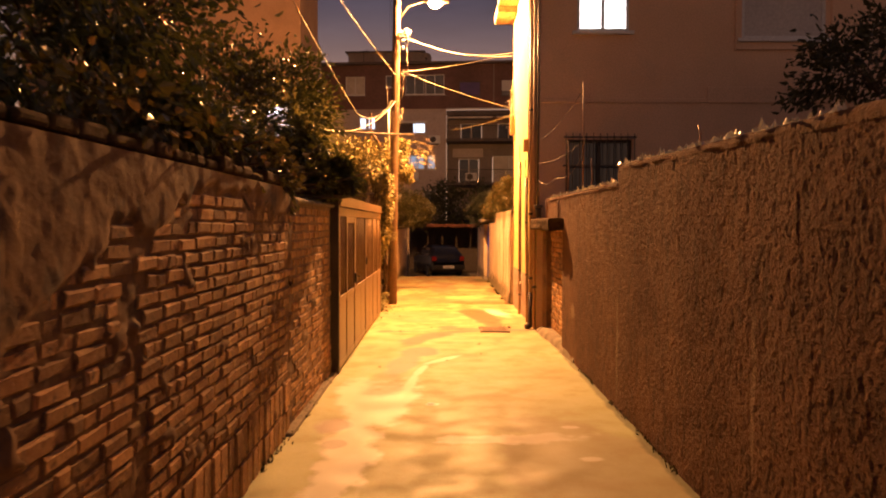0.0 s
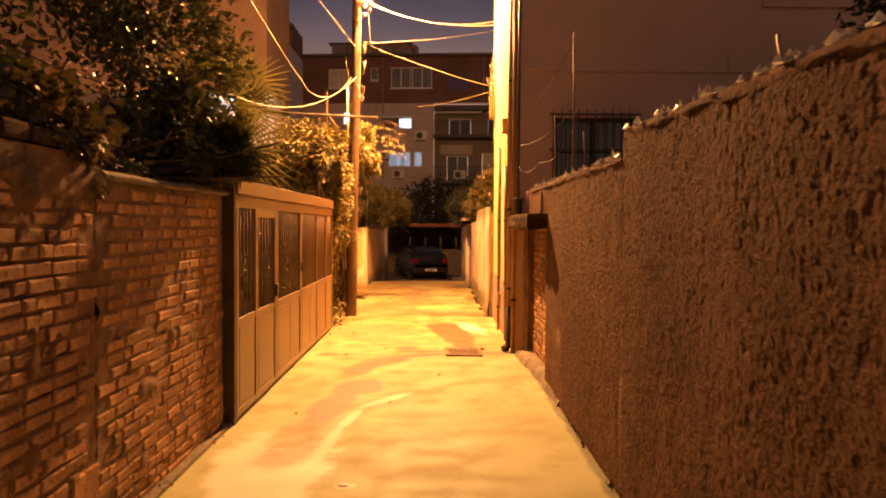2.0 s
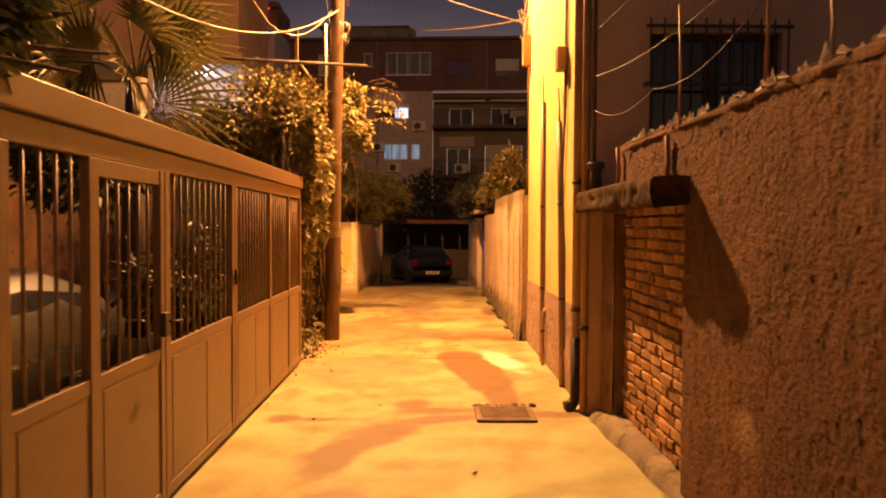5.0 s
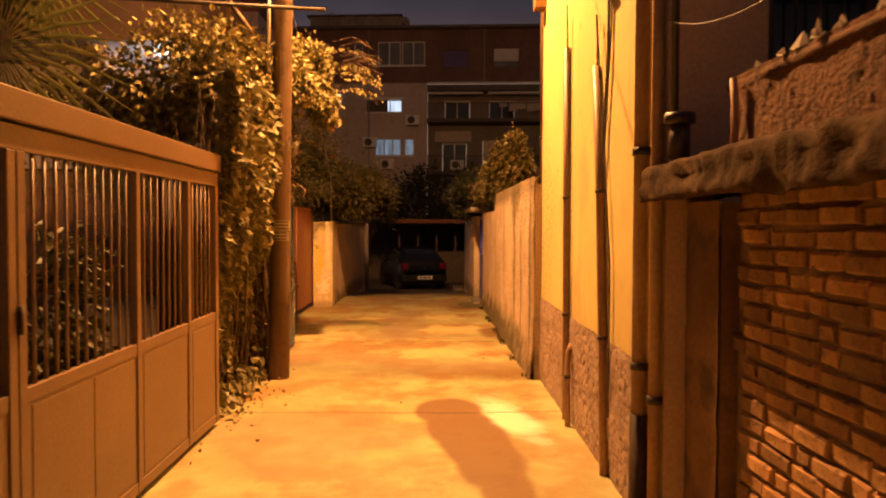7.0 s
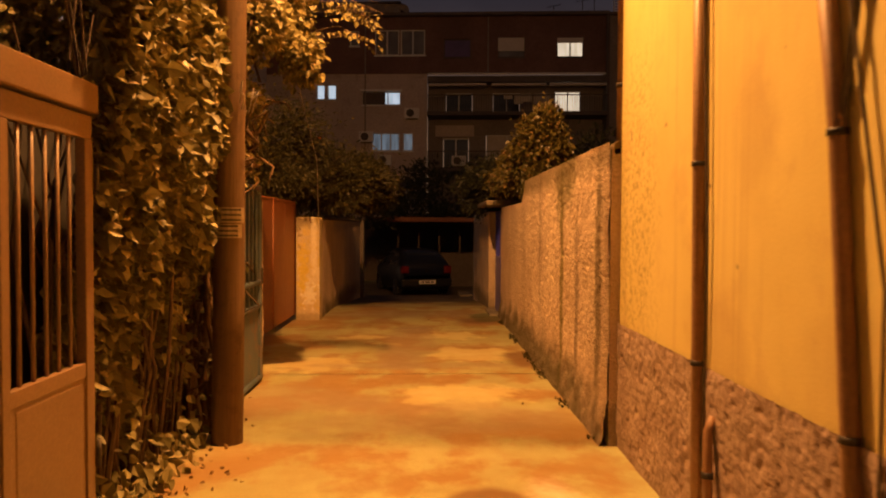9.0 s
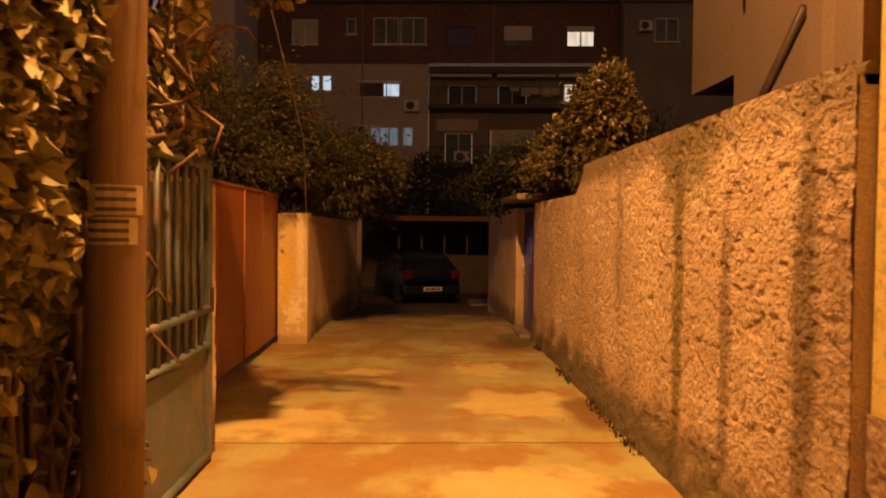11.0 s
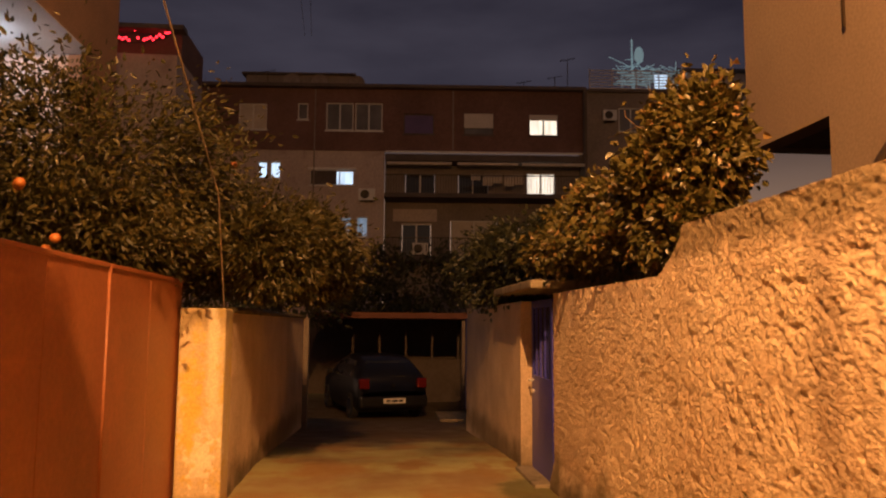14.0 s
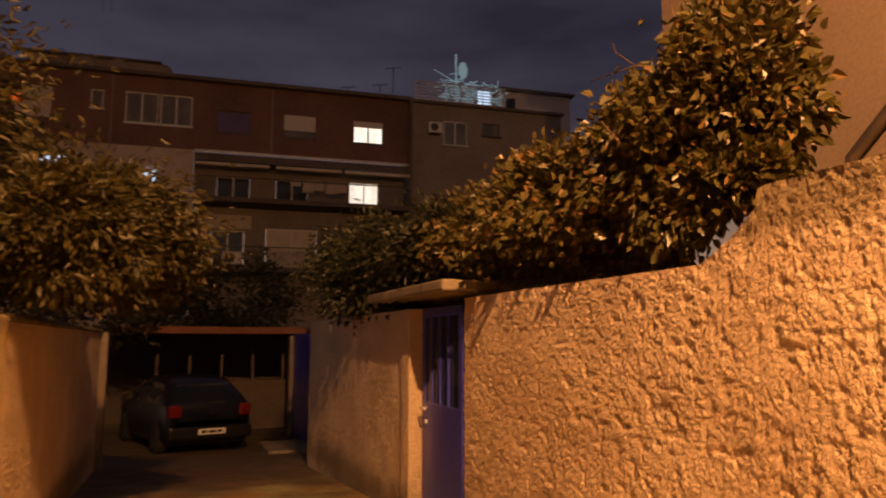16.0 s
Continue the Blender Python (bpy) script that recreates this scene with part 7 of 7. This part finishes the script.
        boxed("door_handle", (min(cx + s * 0.835, cx + s * 0.86), max(cx + s * 0.835, cx + s * 0.86), y0 + 1.62, y0 + 1.80, z0 + 0.80, z0 + 0.83), CHROME, c, "chrome door handle", 0.006)
    c.location = place
    c.rotation_euler = (0, 0, radians(turn))


car((0.05, 35.98, ground_z(34.8)), 16, "black hatchback parked tail-on in the dark")
car((-2.42, 10.75, -0.05), 0, "dark hatchback parked in the garden behind the long gate")

# ---------------- small things ----------------
GRATE = mat("rusty_cast_iron", (0.16, 0.10, 0.06), (0.26, 0.17, 0.10), 8.0, 0.65, 0.5, 60, metal=0.3)
SHARD = leaf_mat("dusty_broken_glass", (0.55, 0.50, 0.40), (0.80, 0.75, 0.62), 0.25, None, 0.5)


def small_things():
    d = thing("drain_grate", (1.2, 12.55, 0), "slotted iron drain grate set in a broken concrete rim", "drain")
    # no hole here: a thin black plate stands for the dark under the bars
    boxed("pit", (0.99, 1.47, 12.36, 12.76, 0.004, 0.010), PIPE_BLACK, d)
    for dims in ((0.97, 1.49, 12.32, 12.37, 0.0, 0.028), (0.97, 1.49, 12.75, 12.80, 0.0, 0.028), (0.97, 1.02, 12.37, 12.75, 0.0, 0.028), (1.44, 1.49, 12.37, 12.75, 0.0, 0.028)):
        boxed("frame_bar", dims, GRATE, d, bevel=0.005)
    for i in range(5):
        y = 12.395 + i * 0.073
        boxed("grate_bar", (1.02, 1.44, y, y + 0.038, 0.010, 0.026), GRATE, d, bevel=0.004)
    rnd = random.Random(21)
    bm = bmesh.new()
    for i in range(26):
        a = rnd.uniform(0, 1)
        s = rnd.uniform(0.015, 0.045)
        m = Matrix.Translation((0.95 + 0.58 * a, 12.83 + rnd.uniform(-0.03, 0.07), 0.012)) @ Euler((rnd.random(), rnd.random(), rnd.random() * 3)).to_matrix().to_4x4() @ Matrix.Diagonal((s, s * 0.8, s * 0.5, 1))
        bmesh.ops.create_icosphere(bm, subdivisions=1, radius=1.0, matrix=m)
    tagged(part("rubble", bm, CAP_CONCRETE, d, "crumbled concrete bits along the rim"), kind="stuff")
    # broken glass and pebbles set on the wall tops
    bm = bmesh.new()
    for y0, y1, z, rise, n in ((-1.0, 7.05, 2.485, 0.022, 380), (7.1, 12.05, 2.315, 0.0, 240)):
        for i in range(n):
            y = rnd.uniform(y0, y1)
            c = Vector((rnd.uniform(2.07, 2.28), y, z + rise * (y - 7.05)))
            h, w = rnd.uniform(0.018, 0.045) * (2.0 if rnd.random() < 0.14 else 1), rnd.uniform(0.02, 0.06)
            a = rnd.uniform(0, 3.1)
            s = Vector((math.cos(a), math.sin(a), 0))
            q = s.cross(Vector((0, 0, 1))) * w * rnd.uniform(0.2, 0.6)
            t = c + s * rnd.uniform(-0.5, 0.5) * w + Vector((0, 0, h))
            v = [bm.verts.new(c + s * w * 0.6), bm.verts.new(c + q), bm.verts.new(c - s * w * 0.6), bm.verts.new(c - q), bm.verts.new(t), bm.verts.new(t - s * w * 0.3 - Vector((0, 0, h * 0.35)))]
            for f in ((0, 1, 4), (1, 2, 5), (1, 5, 4), (2, 3, 5), (3, 0, 4), (3, 4, 5)):
                bm.faces.new([v[k] for k in f])
    o = part("broken_glass", bm, SHARD, None)
    tagged(o, "pale broken glass and mortar lumps on the wall tops", "glass shards", kind="stuff")
    for x, y, z0, z1, r in ((2.25, 9.8, 2.30, 3.85, 0.010), (2.25, 5.15, 2.45, 2.64, 0.008), (2.06, 10.75, 1.96, 2.25, 0.016), (2.05, 11.95, 1.96, 2.30, 0.016), (2.28, 11.2, 2.30, 3.2, 0.009), (2.25, 9.2, 2.30, 2.75, 0.008)):
        o = tubed("iron_rod", [(x, y, z0), (x + 0.01, y, (z0 + z1) / 2), (x, y + 0.01, z1)], r, PIPE_BROWN, None, seg=6)
        tagged(o, "thin rusty iron rod standing on the wall", "rod", "rods on the wall")
    for label, pts in (("thin dry wire from the house corner to a rod", [(1.95, 12.75, 3.35), (2.25, 9.8, 3.75)]), ("thin dry wire from the house corner to a rod", [(1.95, 12.75, 3.0), (2.25, 9.8, 3.05)]), ("thin dry wire from the house corner to a rod", [(1.96, 12.6, 2.72), (2.10, 11.2, 2.62), (2.25, 9.8, 2.85)])):
        line = []
        for a, b in zip(pts, pts[1:]):
            line += sag(a, b, 0.12, 8)[(1 if line else 0):]
        o = tubed("wire", line, 0.0032, CABLE_DARK, None, seg=5)
        tagged(o, label, "wire")
    tp = boxed("post", (-1.385, -1.335, 16.70, 16.75, 0, 4.45), POLE_WOOD, None, bevel=0.006)
    tagged(tp, "slim timber post rising out of the ivy", "post")
    bm = bmesh.new()
    bmesh.ops.create_icosphere(bm, subdivisions=2, radius=0.03, matrix=Matrix.Translation((0.19, 7.2, 0.008)) @ Matrix.Diagonal((1.3, 0.9, 0.25, 1)))
    o = part("paper_scrap", bm, PLATE_WHITE, None)
    tagged(o, "small crumpled white scrap on the concrete", "litter")


small_things()
